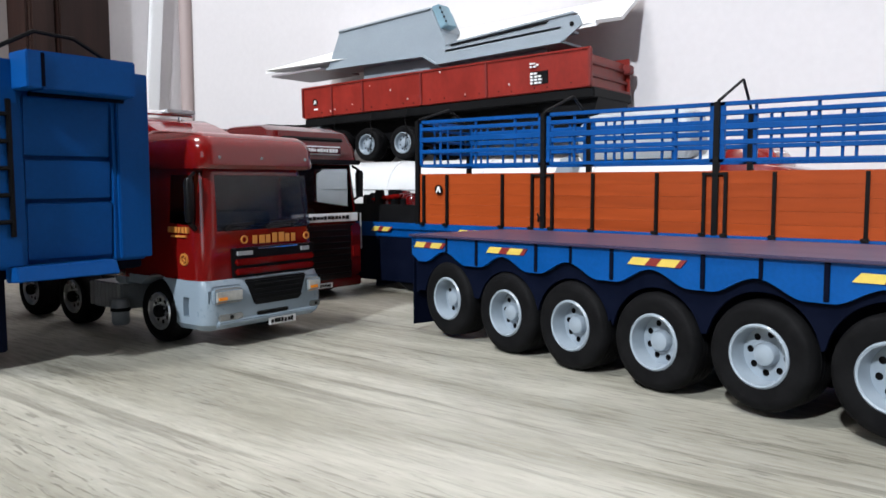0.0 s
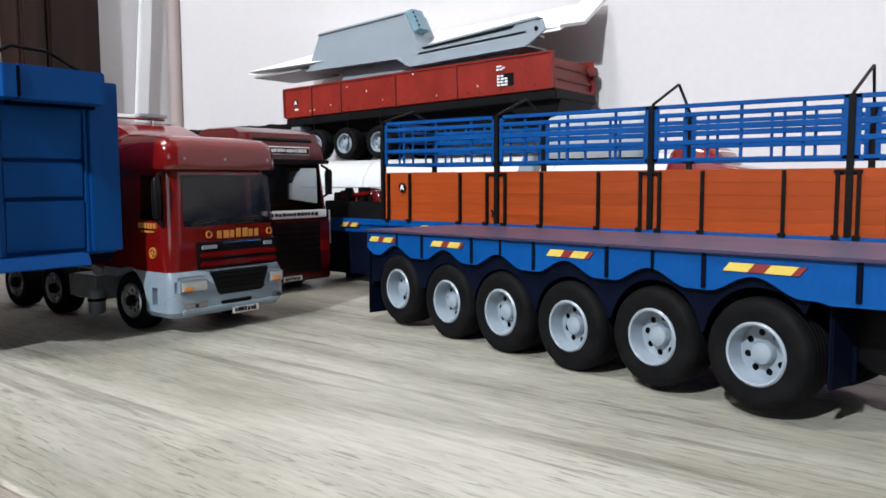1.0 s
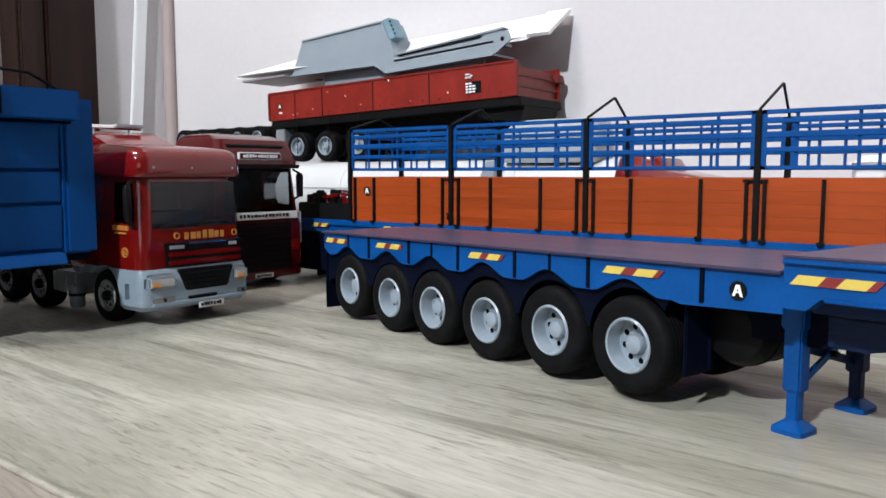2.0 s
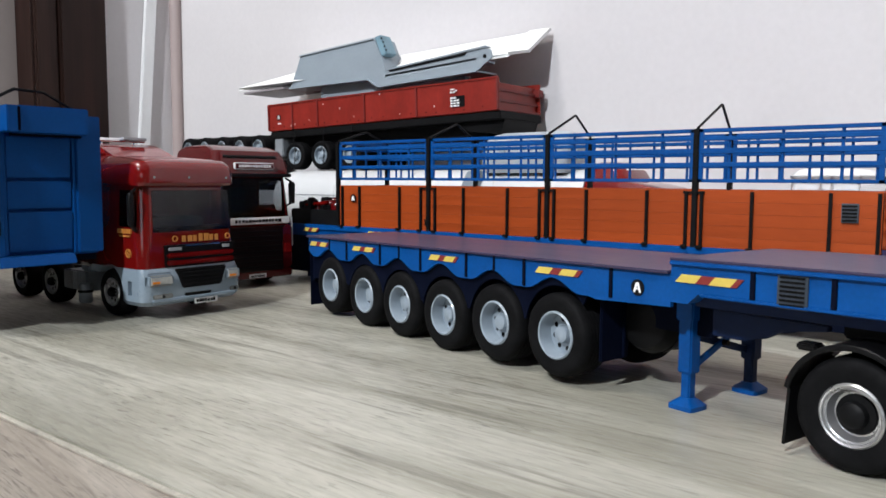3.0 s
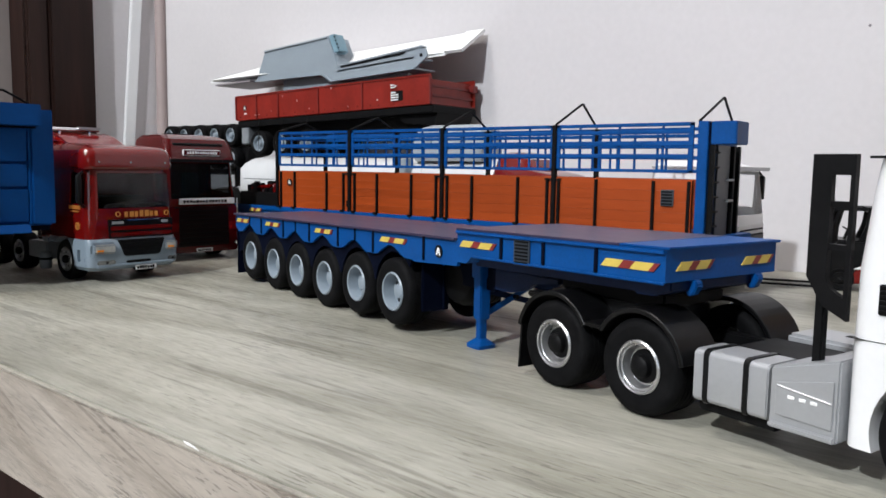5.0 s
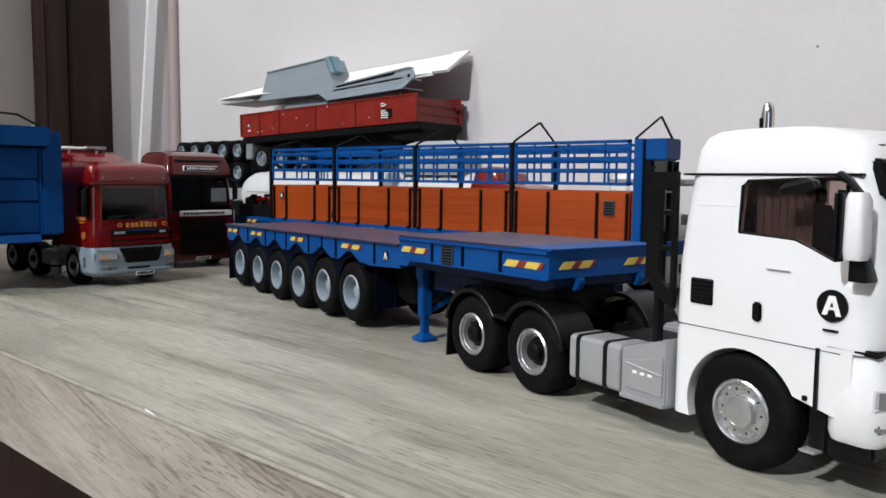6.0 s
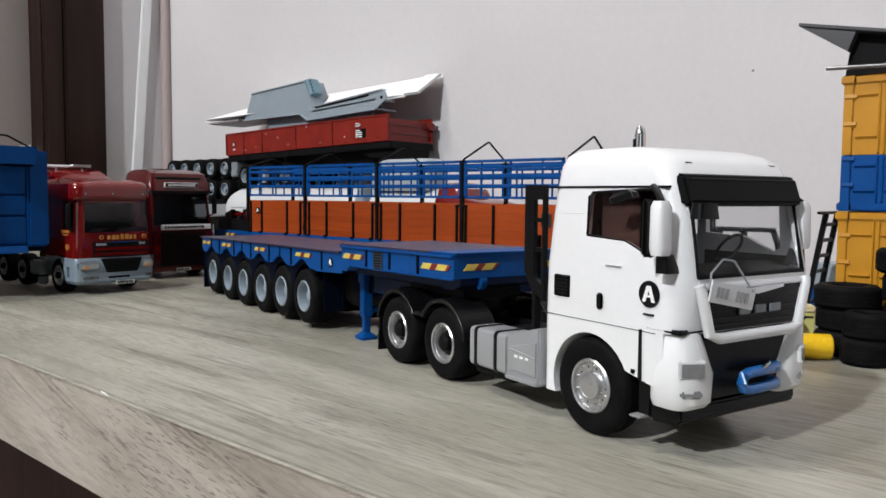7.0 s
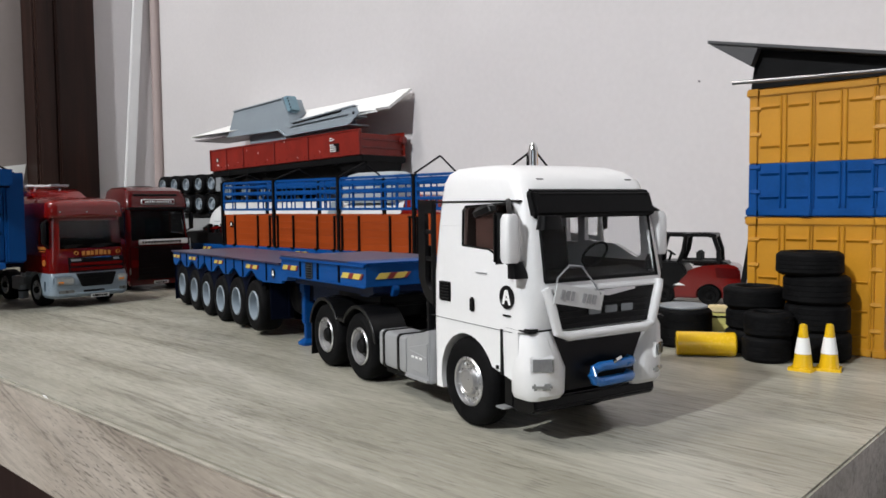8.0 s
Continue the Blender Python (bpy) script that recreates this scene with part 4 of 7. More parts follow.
    # side details
    vent = part("side_vent", box(0.2282, 0.2341, 0.0000, 0.0006, 0.0347, 0.0404, 0.0002), SATIN, t, "black side vent grille")
    for i in range(6):
        part("vent_slat", box(0.2286, 0.2337, -0.0003, 0.0, 0.0353 + 0.0009 * i, 0.0357 + 0.0009 * i), BLACK, vent)
    part("door_handle", box(0.2441, 0.2463, -0.0002, 0.0006, 0.0330, 0.0371, 0.0005), BLACK, t)
    badge(t, 0.2613, 0.0002, 0.0386, 0.0031)
    part("small_script", box(0.2597, 0.2627, 0.0000, 0.0006, 0.0336, 0.0340), SATIN, t)
    part("small_script", box(0.2470, 0.2522, 0.0000, 0.0006, 0.0441, 0.0443), ALU, t)
    part("side_reflector", box(0.2560, 0.2570, 0.0002, 0.0008, 0.0190, 0.0200, 0.0001), SATIN, t)
    # nose: grille, frame, lamps
    part("grille", prism([(0.0055, 0.0400), (V1 - 0.0055, 0.0400), (V1 - 0.0082, 0.0305), (0.0082, 0.0305)], 0.2700, 0.2716, "x", 0.0003), BLACK, t, "black radiator grille")
    for z in (0.0320, 0.0336, 0.0352, 0.0368):
        part("grille_bar", tube([(0.2717, 0.0090, z), (0.2717, V1 - 0.0090, z)], 0.00022, 6), BLACK, t)
    fr = [(0.2718, 0.0045, 0.0414), (0.2722, 0.0050, 0.0398), (0.2724, 0.0078, 0.0301), (0.2726, 0.0110, 0.0290), (0.2726, V1 - 0.0110, 0.0290), (0.2724, V1 - 0.0078, 0.0301), (0.2722, V1 - 0.0050, 0.0398), (0.2718, V1 - 0.0045, 0.0414)]
    part("grille_frame", tube(fr, 0.0013, 12), WHITE, t, "white frame round the grille")
    part("grille_lid", prism([(0.2700, 0.0418), (0.2719, 0.0415), (0.2722, 0.0402), (0.2700, 0.0398)], 0.0045, V1 - 0.0045, bev=0.0003), WHITE, t)
    for i in range(3):
        part("maker_bar", box(0.2718, 0.2723, 0.0185 + 0.0058 * i, 0.0228 + 0.0058 * i, 0.0338, 0.0358, 0.0002), RIM2, t, "dull silver bar in place of lettering")
    part("grille_wing", prism([(0.0170, 0.0398), (0.0350, 0.0404), (0.0350, 0.0396), (0.0250, 0.0384)], 0.2718, 0.2724, "x"), CHROME, t)
    part("lower_nose", box(0.2600, 0.2700, 0.0080, V1 - 0.0080, 0.0140, 0.0304, 0.0008), BLACK, t, "black lower nose")
    for a, b in ((0.0004, 0.0140), (V1 - 0.0140, V1 - 0.0004)):
        left = a < 0.01
        lower = (a, b - 0.0005) if left else (a + 0.0005, b)
        upper = (a + 0.0004, b - 0.0045) if left else (a + 0.0045, b - 0.0004)
        lamp = loft([(0.2604, 0.2700, lower[0] + 0.0010, lower[1] - 0.0012, 0.0126, 0.0030), (0.2594, 0.2716, *lower, 0.0140, 0.0052), (0.2590, 0.2722, *lower, 0.0205, 0.0056), (0.2610, 0.2716, *upper, 0.0286, 0.0044), (0.2626, 0.2704, upper[0] + 0.0010, upper[1] - 0.0008, 0.0304, 0.0028)], 8)
        part("unit_gap", box(0.2600, 0.2704, min(a, b) + (0.0 if left else 0.0040), max(a, b) - (0.0040 if left else 0.0), 0.0300, 0.0312, 0.0004), BLACK, t)
        body = part("lamp_corner", lamp, WHITE, t, "white headlamp corner unit")
        s = -1 if left else 1
        turned = pose(0.2702, 0.0043 if left else V1 - 0.0043, 0, 0, 0, 30 * s)
        part("headlamp", moved(box(-0.0012, 0.0019, -0.0028, 0.0028, 0.0203, 0.0240, 0.0003), turned), LENS, body, "clear square headlamp")
        part("headlamp_surround", moved(box(-0.0012, 0.0016, -0.0032, 0.0032, 0.0198, 0.0245, 0.0004), turned), WHITE, body)
        part("fog_lamp", moved(box(-0.0012, 0.0018, -0.0026, 0.0026, 0.0157, 0.0174, 0.0005), turned), LENS, body)
    part("front_bumper", prism([(0.2600, 0.0082), (0.2676, 0.0086), (0.2694, 0.0100), (0.2690, 0.0130), (0.2600, 0.0136)], 0.0030, V1 - 0.0030, bev=0.0005), BLACK, t, "black lower bumper")
    part("step_plate", box(0.2556, 0.2592, 0.0004, 0.0080, 0.0086, 0.0091, 0.0002), ALU, t)
    part("step_bracket", box(0.2560, 0.2600, 0.0030, 0.0080, 0.0088, 0.0175, 0.0004), BLACK, t)
    loop = [(0.2700, 0.0345, 0.0200), (0.2718, 0.0340, 0.0200), (0.2728, 0.0325, 0.0200), (0.2732, 0.0215, 0.0200), (0.2732, 0.0197, 0.0195), (0.2732, 0.0188, 0.0180), (0.2732, 0.0197, 0.0165), (0.2732, 0.0215, 0.0160), (0.2728, 0.0325, 0.0160), (0.2718, 0.0340, 0.0160), (0.2700, 0.0345, 0.0160)]
    part("tow_bar", tube(loop, 0.0013, 10), SKYB, t, "bright blue looped front tow bar")
    part("tow_shackle", tube([(0.2732, 0.0255, 0.0200), (0.2742, 0.0262, 0.0214), (0.2734, 0.0285, 0.0218), (0.2718, 0.0295, 0.0202)], 0.0005), CHROME, t)
    plate = part("hanging_plate", moved(box(-0.0002, 0.0002, -0.0085, 0.0085, -0.0025, 0.0025, 0.0001), pose(0.2735, 0.0140, 0.0388, -11, 4, 2)), PLATEM, t, "white number plate hung on a wire")
    part("plate_bars", join(*[moved(box(0.00022, 0.0004, y, y + w, -0.0012, 0.0012), pose(0.2735, 0.0140, 0.0388, -11, 4, 2)) for y, w in ((-0.0066, 0.0012), (-0.0048, 0.0012), (-0.003, 0.001), (0.001, 0.0011), (0.0028, 0.0012), (0.0046, 0.0012))]), ALU, plate)
    part("plate_wire", tube([(0.2735, 0.0062, 0.0410), (0.2722, 0.0080, 0.0440), (0.2722, 0.0120, 0.0470), (0.2722, 0.0160, 0.0465), (0.2725, 0.0195, 0.0425), (0.2735, 0.0215, 0.0390)], 0.00025, 6), ALU, plate)
    wheel("front", t, 0.2414, 0.0010, 0.0127, rim_mat=RIM3)
    wheel("front", t, 0.2414, V1 - 0.0010, 0.0127, far=True, rim_mat=RIM3)
    part("front_axle", moved(lathe([(0, 0.006), (0.002, 0.006), (0.002, 0.043), (0, 0.043)], 12), pose(0.2416, 0, 0.0122)), SATIN, t)
    # behind the cab
    defl = cut(prism([(0.2130, 0.0400), (0.2165, 0.0345), (0.2215, 0.0320), (0.2215, 0.0640), (0.2130, 0.0640)], 0.0020, 0.0034), prism([(0.2170, 0.0400), (0.2180, 0.0380), (0.2206, 0.0364), (0.2206, 0.0600), (0.2170, 0.0600)], 0.0, 0.01))
    part("side_deflector", defl, BLACK, t, "black side frame behind the cab")
    for z in (0.0455, 0.0538):
        part("deflector_bar", box(0.2168, 0.2208, 0.0022, 0.0032, z, z + 0.0012), BLACK, t)
    part("rear_post", box(0.2140, 0.2160, 0.0040, 0.0060, 0.0185, 0.0500, 0.0003), SATIN, t)
    part("air_intake", loft([(0.2150, 0.2220, 0.0300, 0.0440, 0.0190, 0.001), (0.2150, 0.2220, 0.0300, 0.0440, 0.0600, 0.001)], 2), SATIN, t)
    stack = part("exhaust_stack", moved(lathe([(0, 0.020), (0.0017, 0.020), (0.0017, 0.0800), (0.0014, 0.0822), (0.0006, 0.0832), (0, 0.0833)], 16, "z"), pose(0.2130, 0.0475, 0)), CHROME, t, "chrome exhaust stack")
    part("stack_slot", box(0.2119, 0.2125, 0.0455, 0.0462, 0.0740, 0.0790), BLACK, stack)
    return t


tractor()


# ---- stake trailer ----
LOUVRE = mat("louvre_grey", (0.06, 0.07, 0.085), 0.4, var=0.15)
mat_back = mat("dark_orange_backing", (0.16, 0.022, 0.002), 0.6, var=0.2)


def stake_trailer():
    Y0, Y1 = 0.0, 0.0410
    t = thing("stake_trailer", pose(0, 0.373, 0), "blue model stake trailer with orange boards and railed sides", "trailer")
    part("bed", box(-0.1680, 0.1650, Y0, Y1, 0.0262, 0.0327, 0.0004), BLUE, t, "blue trailer bed")
    part("bed_rim", box(-0.1683, 0.1652, Y0 - 0.0012, Y0 - 0.0002, 0.0300, 0.0332, 0.0003), BLUE, t)
    part("underframe", box(-0.1500, 0.1500, 0.010, 0.031, 0.0150, 0.0262, 0.0004), NAVY, t)
    # dark plates and beam added to fill the darkness under the bed
    for y in (0.001, 0.026):
        part("mudflap", box(-0.1500, -0.1492, y, y + 0.014, 0.0015, 0.0262), NAVY, t, "dark mudflap")
    part("rear_valance", box(-0.1674, -0.1664, 0.0, Y1, 0.0040, 0.0262, 0.0002), SATIN, t, "black plate added to fill the dark under the bed's rear")
    part("rear_bumper", box(-0.1655, -0.1530, 0.0030, Y1 - 0.0030, 0.0060, 0.0261, 0.0004), NAVY, t, "dark beam added to fill the dark under the bed's rear")
    part("side_guard", box(-0.1662, 0.1500, 0.0004, 0.0014, 0.0045, 0.0262, 0.0003), NAVY, t)
    for u in (-0.128, -0.099, -0.070, 0.105):
        wheel("trailer", t, u, 0.0024, 0.0125)
        wheel("trailer", t, u, Y1 - 0.004, 0.0125, far=True)
    for x0, x1 in ((-0.150, -0.138), (-0.098, -0.085), (-0.030, -0.016), (0.110, 0.126)):
        tape(t, x0, x1, 0.0300, 0.0022, y=-0.0014)
    mains = (-0.1222, -0.0552, 0.0159, 0.0851)
    bays = ((-0.1215, -0.0560), (-0.0540, 0.0150), (0.0168, 0.0842), (0.0860, 0.1525))
    minors = (-0.1185, -0.1050, -0.0751, -0.0602, -0.0507, -0.0324, -0.0060, 0.0119, 0.0196, 0.0361, 0.0646, 0.0816, 0.0880, 0.1077, 0.1356, 0.1515)
    feet = smooth_mesh("post_foot", box(-0.0012, 0.0012, -0.0016, 0.0, 0.0, 0.0013, 0.0002))
    minor_me = smooth_mesh("post", box(-0.0006, 0.0006, -0.0010, 0.0003, 0.0, 0.0245, 0.0001))
    main_me = smooth_mesh("main_post", box(-0.0011, 0.0011, -0.0010, 0.0012, 0.0, 0.0500, 0.0002))
    rail_me = {}
    for side, y in ((0, Y0), (1, Y1)):
        flip = pose(0, 0, 0, 0, 0, 180) if side else Matrix()
        for i, (a, b) in enumerate(bays):
            n = 5
            hgt = 0.0234 / n
            for k in range(n):
                me = smooth_mesh("board", box(a, b, 0.0003, 0.0017, 0.0, hgt - 0.00003, 0.00006, 1))
                put("board", me, ORANGE, t, "", pose(0, y - (0.002 if side else 0), 0.0328 + k * hgt))
            # added sheet, stops light coming through the gaps between boards
            part("board_backing", box(a, b, 0.0018, 0.0023, 0.0312, 0.0560), mat_back, t, "", pose(0, y - (0.0026 if side else 0), 0))
            # railing panel of this bay
            panel = part("rail_panel", join(box(a, b, 0.0, 0.0010, 0.0790, 0.0806, 0.0002), box(a, b, 0.0, 0.0010, 0.0592, 0.0606, 0.0002), box(a, a + 0.0019, 0.0, 0.0010, 0.0592, 0.0806, 0.0002), box(b - 0.0019, b, 0.0, 0.0010, 0.0592, 0.0806, 0.0002)), BLUE, t, "blue railed upper side panel", pose(0, y - (0.001 if side else 0), 0))
            for z, hz in ((0.0654, 0.0018), (0.0706, 0.0022), (0.0757, 0.0017)):
                part("rail", box(a, b, -0.0001, 0.0008, z, z + hz, 0.0002, 1), BLUE, panel)
            for fx in ((0.18, 0.48, 0.79) if not side else (0.10, 0.16, 0.30, 0.48, 0.55, 0.72, 0.86)):
                x = a + (b - a) * fx
                part("upright", box(x - 0.0006, x + 0.0006, 0.0008, 0.0016, 0.0595, 0.0802, 0.0002, 1), BLUE, panel)
        for x in minors:
            put("post", minor_me, SATIN, t, "", pose(x, y, 0.0312) @ flip)
            put("post_foot", feet, SATIN, t, "", pose(x, y - (0.0010 if not side else -0.0010), 0.0326) @ flip)
        for x in mains:
            put("main_post", main_me, SATIN, t, "", pose(x, y, 0.0306) @ flip)
        for x in (-0.0552, 0.0159, 0.0851):
            part("post_tie", box(x - 0.0048, x + 0.0040, y - 0.0009 if not side else y, y if not side else y + 0.0009, 0.0547, 0.0556, 0.0001), SATIN, t)
    # tail end: rails over orange boards
    tail = part("tail_panel", join(box(-0.1213, -0.1203, 0.0016, Y1 - 0.0016, 0.0790, 0.0806, 0.0002), box(-0.1213, -0.1203, 0.0016, Y1 - 0.0016, 0.0592, 0.0606, 0.0002)), BLUE, t, "blue railed tail panel")
    for z in (0.0654, 0.0706, 0.0757):
        part("rail", box(-0.1211, -0.1203, 0.0016, Y1 - 0.0016, z, z + 0.0014, 0.0002, 1), BLUE, tail)
    for y in (0.0100, 0.0205, 0.0310):
        part("upright", box(-0.1205, -0.1197, y - 0.0006, y + 0.0006, 0.0594, 0.0802, 0.0002, 1), BLUE, tail)
    for k in range(5):
        part("board", box(-0.1216, -0.1203, 0.0022, Y1 - 0.0022, 0.0328 + k * 0.00468, 0.0328 + (k + 1) * 0.00468 - 0.00006, 0.00009, 1), ORANGE, t)
    # hoops over the bays
    for x, top in zip((*mains, 0.1545), (0.0868, 0.0888, 0.0902, 0.0916, 0.0918)):
        part("hoop", tube([(x, 0.0005, 0.0780), (x, 0.0008, 0.0810), (x + 0.0025, 0.0200, top), (x + 0.0025, 0.0210, top), (x, Y1 - 0.0008, 0.0810), (x, Y1 - 0.0005, 0.0780)], 0.0006, 6), SATIN, t, "bent black wire hoop")
    vent = part("louvre", box(0.1393, 0.1450, -0.0006, 0.0002, 0.0450, 0.0520, 0.0001), LOUVRE, t, "small dark louvre plate")
    for i in range(5):
        part("louvre_slat", box(0.1397, 0.1446, -0.0010, -0.0005, 0.0455 + 0.0013 * i, 0.0462 + 0.0013 * i), SATIN, vent)
    badge(t, -0.1095, -0.0006, 0.0490, 0.0022)
    part("dark_stain", tube([(-0.0575, -0.0002, 0.0360), (-0.0570, -0.0002, 0.0378), (-0.0578, -0.0002, 0.0392)], 0.0004, 6), SATIN, t)
    # headboard
    hb = part("headboard", box(0.1546, 0.1590, -0.0010, 0.0340, 0.0300, 0.0808, 0.0003), BLUE, t, "blue headboard with top locker")
    part("headboard_locker", box(0.1598, 0.1704, 0.0, 0.0140, 0.0712, 0.0807, 0.0004), BLUE, hb)
    part("locker_seam", box(0.1591, 0.1597, 0.0002, 0.0138, 0.0714, 0.0805), NAVY, hb)
    part("headboard_panel", box(0.1591, 0.1600, 0.0085, 0.0230, 0.0318, 0.0711, 0.0002), LOUVRE, hb, "dull grey front panel")
    for y in (0.0008, 0.0245, 0.0310):
        part("headboard_post", box(0.1591, 0.1612, y, y + 0.0020, 0.0318, 0.0711, 0.0002), SATIN, hb)
    for k in range(6):
        part("ladder_rung", tube([(0.1606, 0.0028, 0.0370 + 0.0062 * k), (0.1606, 0.0085, 0.0370 + 0.0062 * k)], 0.0005, 6), SATIN, hb)
    for z in (0.0470, 0.0560):
        part("front_hook", box(0.1600, 0.1616, 0.0190, 0.0250, z, z + 0.0010, 0.0002), RIM2, hb)
    return t


stake_trailer()

tray = thing("parts_tray", pose(-0.1430, 0.3760, 0.0322), "dark grey tray with red model parts on the blue bed", "tray")
part("tray_body", cut(box(-0.0240, 0.0170, 0.0, 0.040, 0.0, 0.0096, 0.0005), box(-0.0230, 0.0160, 0.001, 0.039, 0.0070, 0.0140)), SATIN, tray)
for x, y, r, h in ((-0.008, 0.008, 0.0046, 0.0135), (0.001, 0.011, 0.0052, 0.0150), (0.010, 0.007, 0.0050, 0.0140), (-0.003, 0.020, 0.0048, 0.0150), (0.009, 0.022, 0.0050, 0.0165), (-0.017, 0.030, 0.0050, 0.0160), (0.002, 0.033, 0.0052, 0.0185)):
    part("red_part", moved(lathe([(0, 0.004), (r, 0.004), (r, h - 0.0022), (0.86 * r, h - 0.0006), (0.3 * r, h), (0, h)], 22, "z"), pose(x, y, 0)), RED2, tray, "dark red turned part")
part("red_slab", moved(box(-0.0085, 0.0085, -0.0030, 0.0030, 0.0, 0.0020, 0.0006), pose(-0.0050, 0.0055, 0.0118, 0, -6, 8)), RED, tray, "flat red model part")
for x, y, z in ((-0.0150, 0.002, 0.0150), (-0.0110, 0.0015, 0.0165), (-0.0020, 0.003, 0.0120), (0.0055, 0.0015, 0.0125), (-0.0100, 0.014, 0.0165), (-0.0152, 0.016, 0.0165), (-0.0215, 0.004, 0.0140), (-0.0225, 0.014, 0.0150), (-0.0220, 0.026, 0.0155), (-0.0060, 0.028, 0.0190), (0.0040, 0.030, 0.0150)):
    part("black_part", box(x, x + 0.0042, y, y + 0.0036, 0.005, z, 0.0006), BLACK, tray)


# ---- cabs of the parked trucks ----
def bars(parent, name, material, x, y0, y1, z0, z1, n, label=""):
    """Short upright bars in place of lettering, on a face that looks along +x."""
    w = (y1 - y0) / n
    h = z1 - z0
    pieces = []
    for i in range(n):
        wide, low, high = random.uniform(0.55, 0.85), random.choice((0.0, 0.0, 0.12)), random.choice((1.0, 1.0, 0.84))
        pieces.append(box(x, x + 0.00025, y0 + i * w, y0 + (i + wide) * w, z0 + low * h, z0 + high * h))
    return part(name, join(*pieces), material, parent, label)


def red_truck(m, group):
    """High-roofed cab over a pale grey bumper, facing +x; near side at y = 0."""
    t = thing("delivery_truck", m, "glossy red model truck with pale grey bumper and gold lettering", "truck", group)
    W = 0.0495
    win = [(-0.0180, 0.0396), (-0.0042, 0.0388), (-0.0050, 0.0545), (-0.0168, 0.0548)]
    shell = cut(loft([(-0.0540, -0.0002, 0.0010, W - 0.0010, 0.0205, 0.0045), (-0.0545, 0.0000, 0.0006, W - 0.0006, 0.0300, 0.0056), (-0.0545, -0.0008, 0.0010, W - 0.0010, 0.0380, 0.0060), (-0.0540, -0.0032, 0.0024, W - 0.0024, 0.0570, 0.0064)], 6),
                loft([(-0.0430, -0.0020, 0.0020, W - 0.0020, 0.0330, 0.0030), (-0.0428, -0.0040, 0.0032, W - 0.0032, 0.0560, 0.0030)], 3),
                prism([(0.0072, 0.0370), (W - 0.0032, 0.0370), (W - 0.0042, 0.0546), (0.0082, 0.0546)], -0.010, 0.010, "x"),
                prism(win, -0.005, 0.006), prism(win, W - 0.006, W + 0.005),
                moved(lathe([(0, -0.002), (0.0124, -0.002), (0.0124, 0.012), (0, 0.012)], 32), pose(-0.0246, 0, 0.0104)))
    cab = part("cab", shell, RED, t, "glossy red cab")
    roof = loft([(-0.0542, 0.0004, 0.0010, W - 0.0010, 0.0566, 0.0050), (-0.0544, 0.0012, 0.0006, W - 0.0006, 0.0578, 0.0056), (-0.0544, 0.0008, 0.0006, W - 0.0006, 0.0632, 0.0060), (-0.0542, -0.0004, 0.0012, W - 0.0012, 0.0658, 0.0062), (-0.0541, -0.0030, 0.0026, W - 0.0026, 0.0675, 0.0066), (-0.0538, -0.0150, 0.0044, W - 0.0044, 0.0687, 0.0070), (-0.0534, -0.0310, 0.0060, W - 0.0060, 0.0697, 0.0060), (-0.0528, -0.0430, 0.0085, W - 0.0085, 0.0703, 0.0040)], 6)
    part("roof_fairing", roof, RED, t, "rounded red roof fairing")
    part("roof_deflector", prism([(-0.0540, 0.0685), (-0.0545, 0.0752), (-0.0500, 0.0758), (-0.0400, 0.0728), (-0.0300, 0.0690)], 0.0060, 0.0400, bev=0.0018, seg=3), RED, t, "raised red roof deflector")
    for y in (0.0075, 0.0240, W - 0.0065):
        part("roof_lamp", moved(lathe([(0, 0.0), (0.0007, 0.0), (0.0006, 0.0007), (0, 0.0010)], 12, "x"), pose(0.0003, y, 0.0600)), LENS, t)
    bmp = cut(loft([(-0.0420, 0.0002, 0.0020, W - 0.0020, 0.0062, 0.0030), (-0.0425, 0.0022, 0.0002, W - 0.0002, 0.0082, 0.0040), (-0.0425, 0.0026, 0.0, W, 0.0130, 0.0042), (-0.0425, 0.0022, 0.0002, W - 0.0002, 0.0190, 0.0042), (-0.0425, 0.0006, 0.0006, W - 0.0006, 0.0218, 0.0036)], 5),
              moved(lathe([(0, -0.002), (0.0118, -0.002), (0.0118, 0.011), (0, 0.011)], 32), pose(-0.0246, 0, 0.0104)),
              moved(lathe([(0, W - 0.011), (0.0118, W - 0.011), (0.0118, W + 0.002), (0, W + 0.002)], 32), pose(-0.0246, 0, 0.0104)),
              box(-0.050, -0.0330, -0.001, W + 0.001, 0.0, 0.0190), box(-0.040, -0.004, 0.0105, W - 0.0105, 0.0, 0.03), box(-0.0092, -0.0060, -0.001, 0.0020, 0.0105, 0.0165))
    bumper = part("bumper", bmp, BUMP, t, "pale blue-grey bumper and wheel arches")
    part("bumper_grille", prism([(0.0155, 0.0212), (W - 0.0085, 0.0212), (W - 0.0115, 0.0128), (0.0185, 0.0128)], 0.0005, 0.0031, "x", 0.0005), BLACK, bumper, "black lower grille")
    for z in (0.0143, 0.0160, 0.0177, 0.0194):
        part("grille_bar", tube([(0.0032, 0.0182, z), (0.0032, W - 0.0112, z)], 0.0003, 6), SATIN, bumper)
    part("air_slot", box(0.0015, 0.0028, 0.0195, W - 0.0165, 0.0092, 0.0108, 0.0004), BLACK, bumper)
    for y0, y1 in ((0.0014, 0.0150), (W - 0.0098, W - 0.0008)):
        lamp = part("headlamp", box(0.0004, 0.0031, y0, y1, 0.0138, 0.0202, 0.0014), BUMP, bumper, "raised headlamp housing")
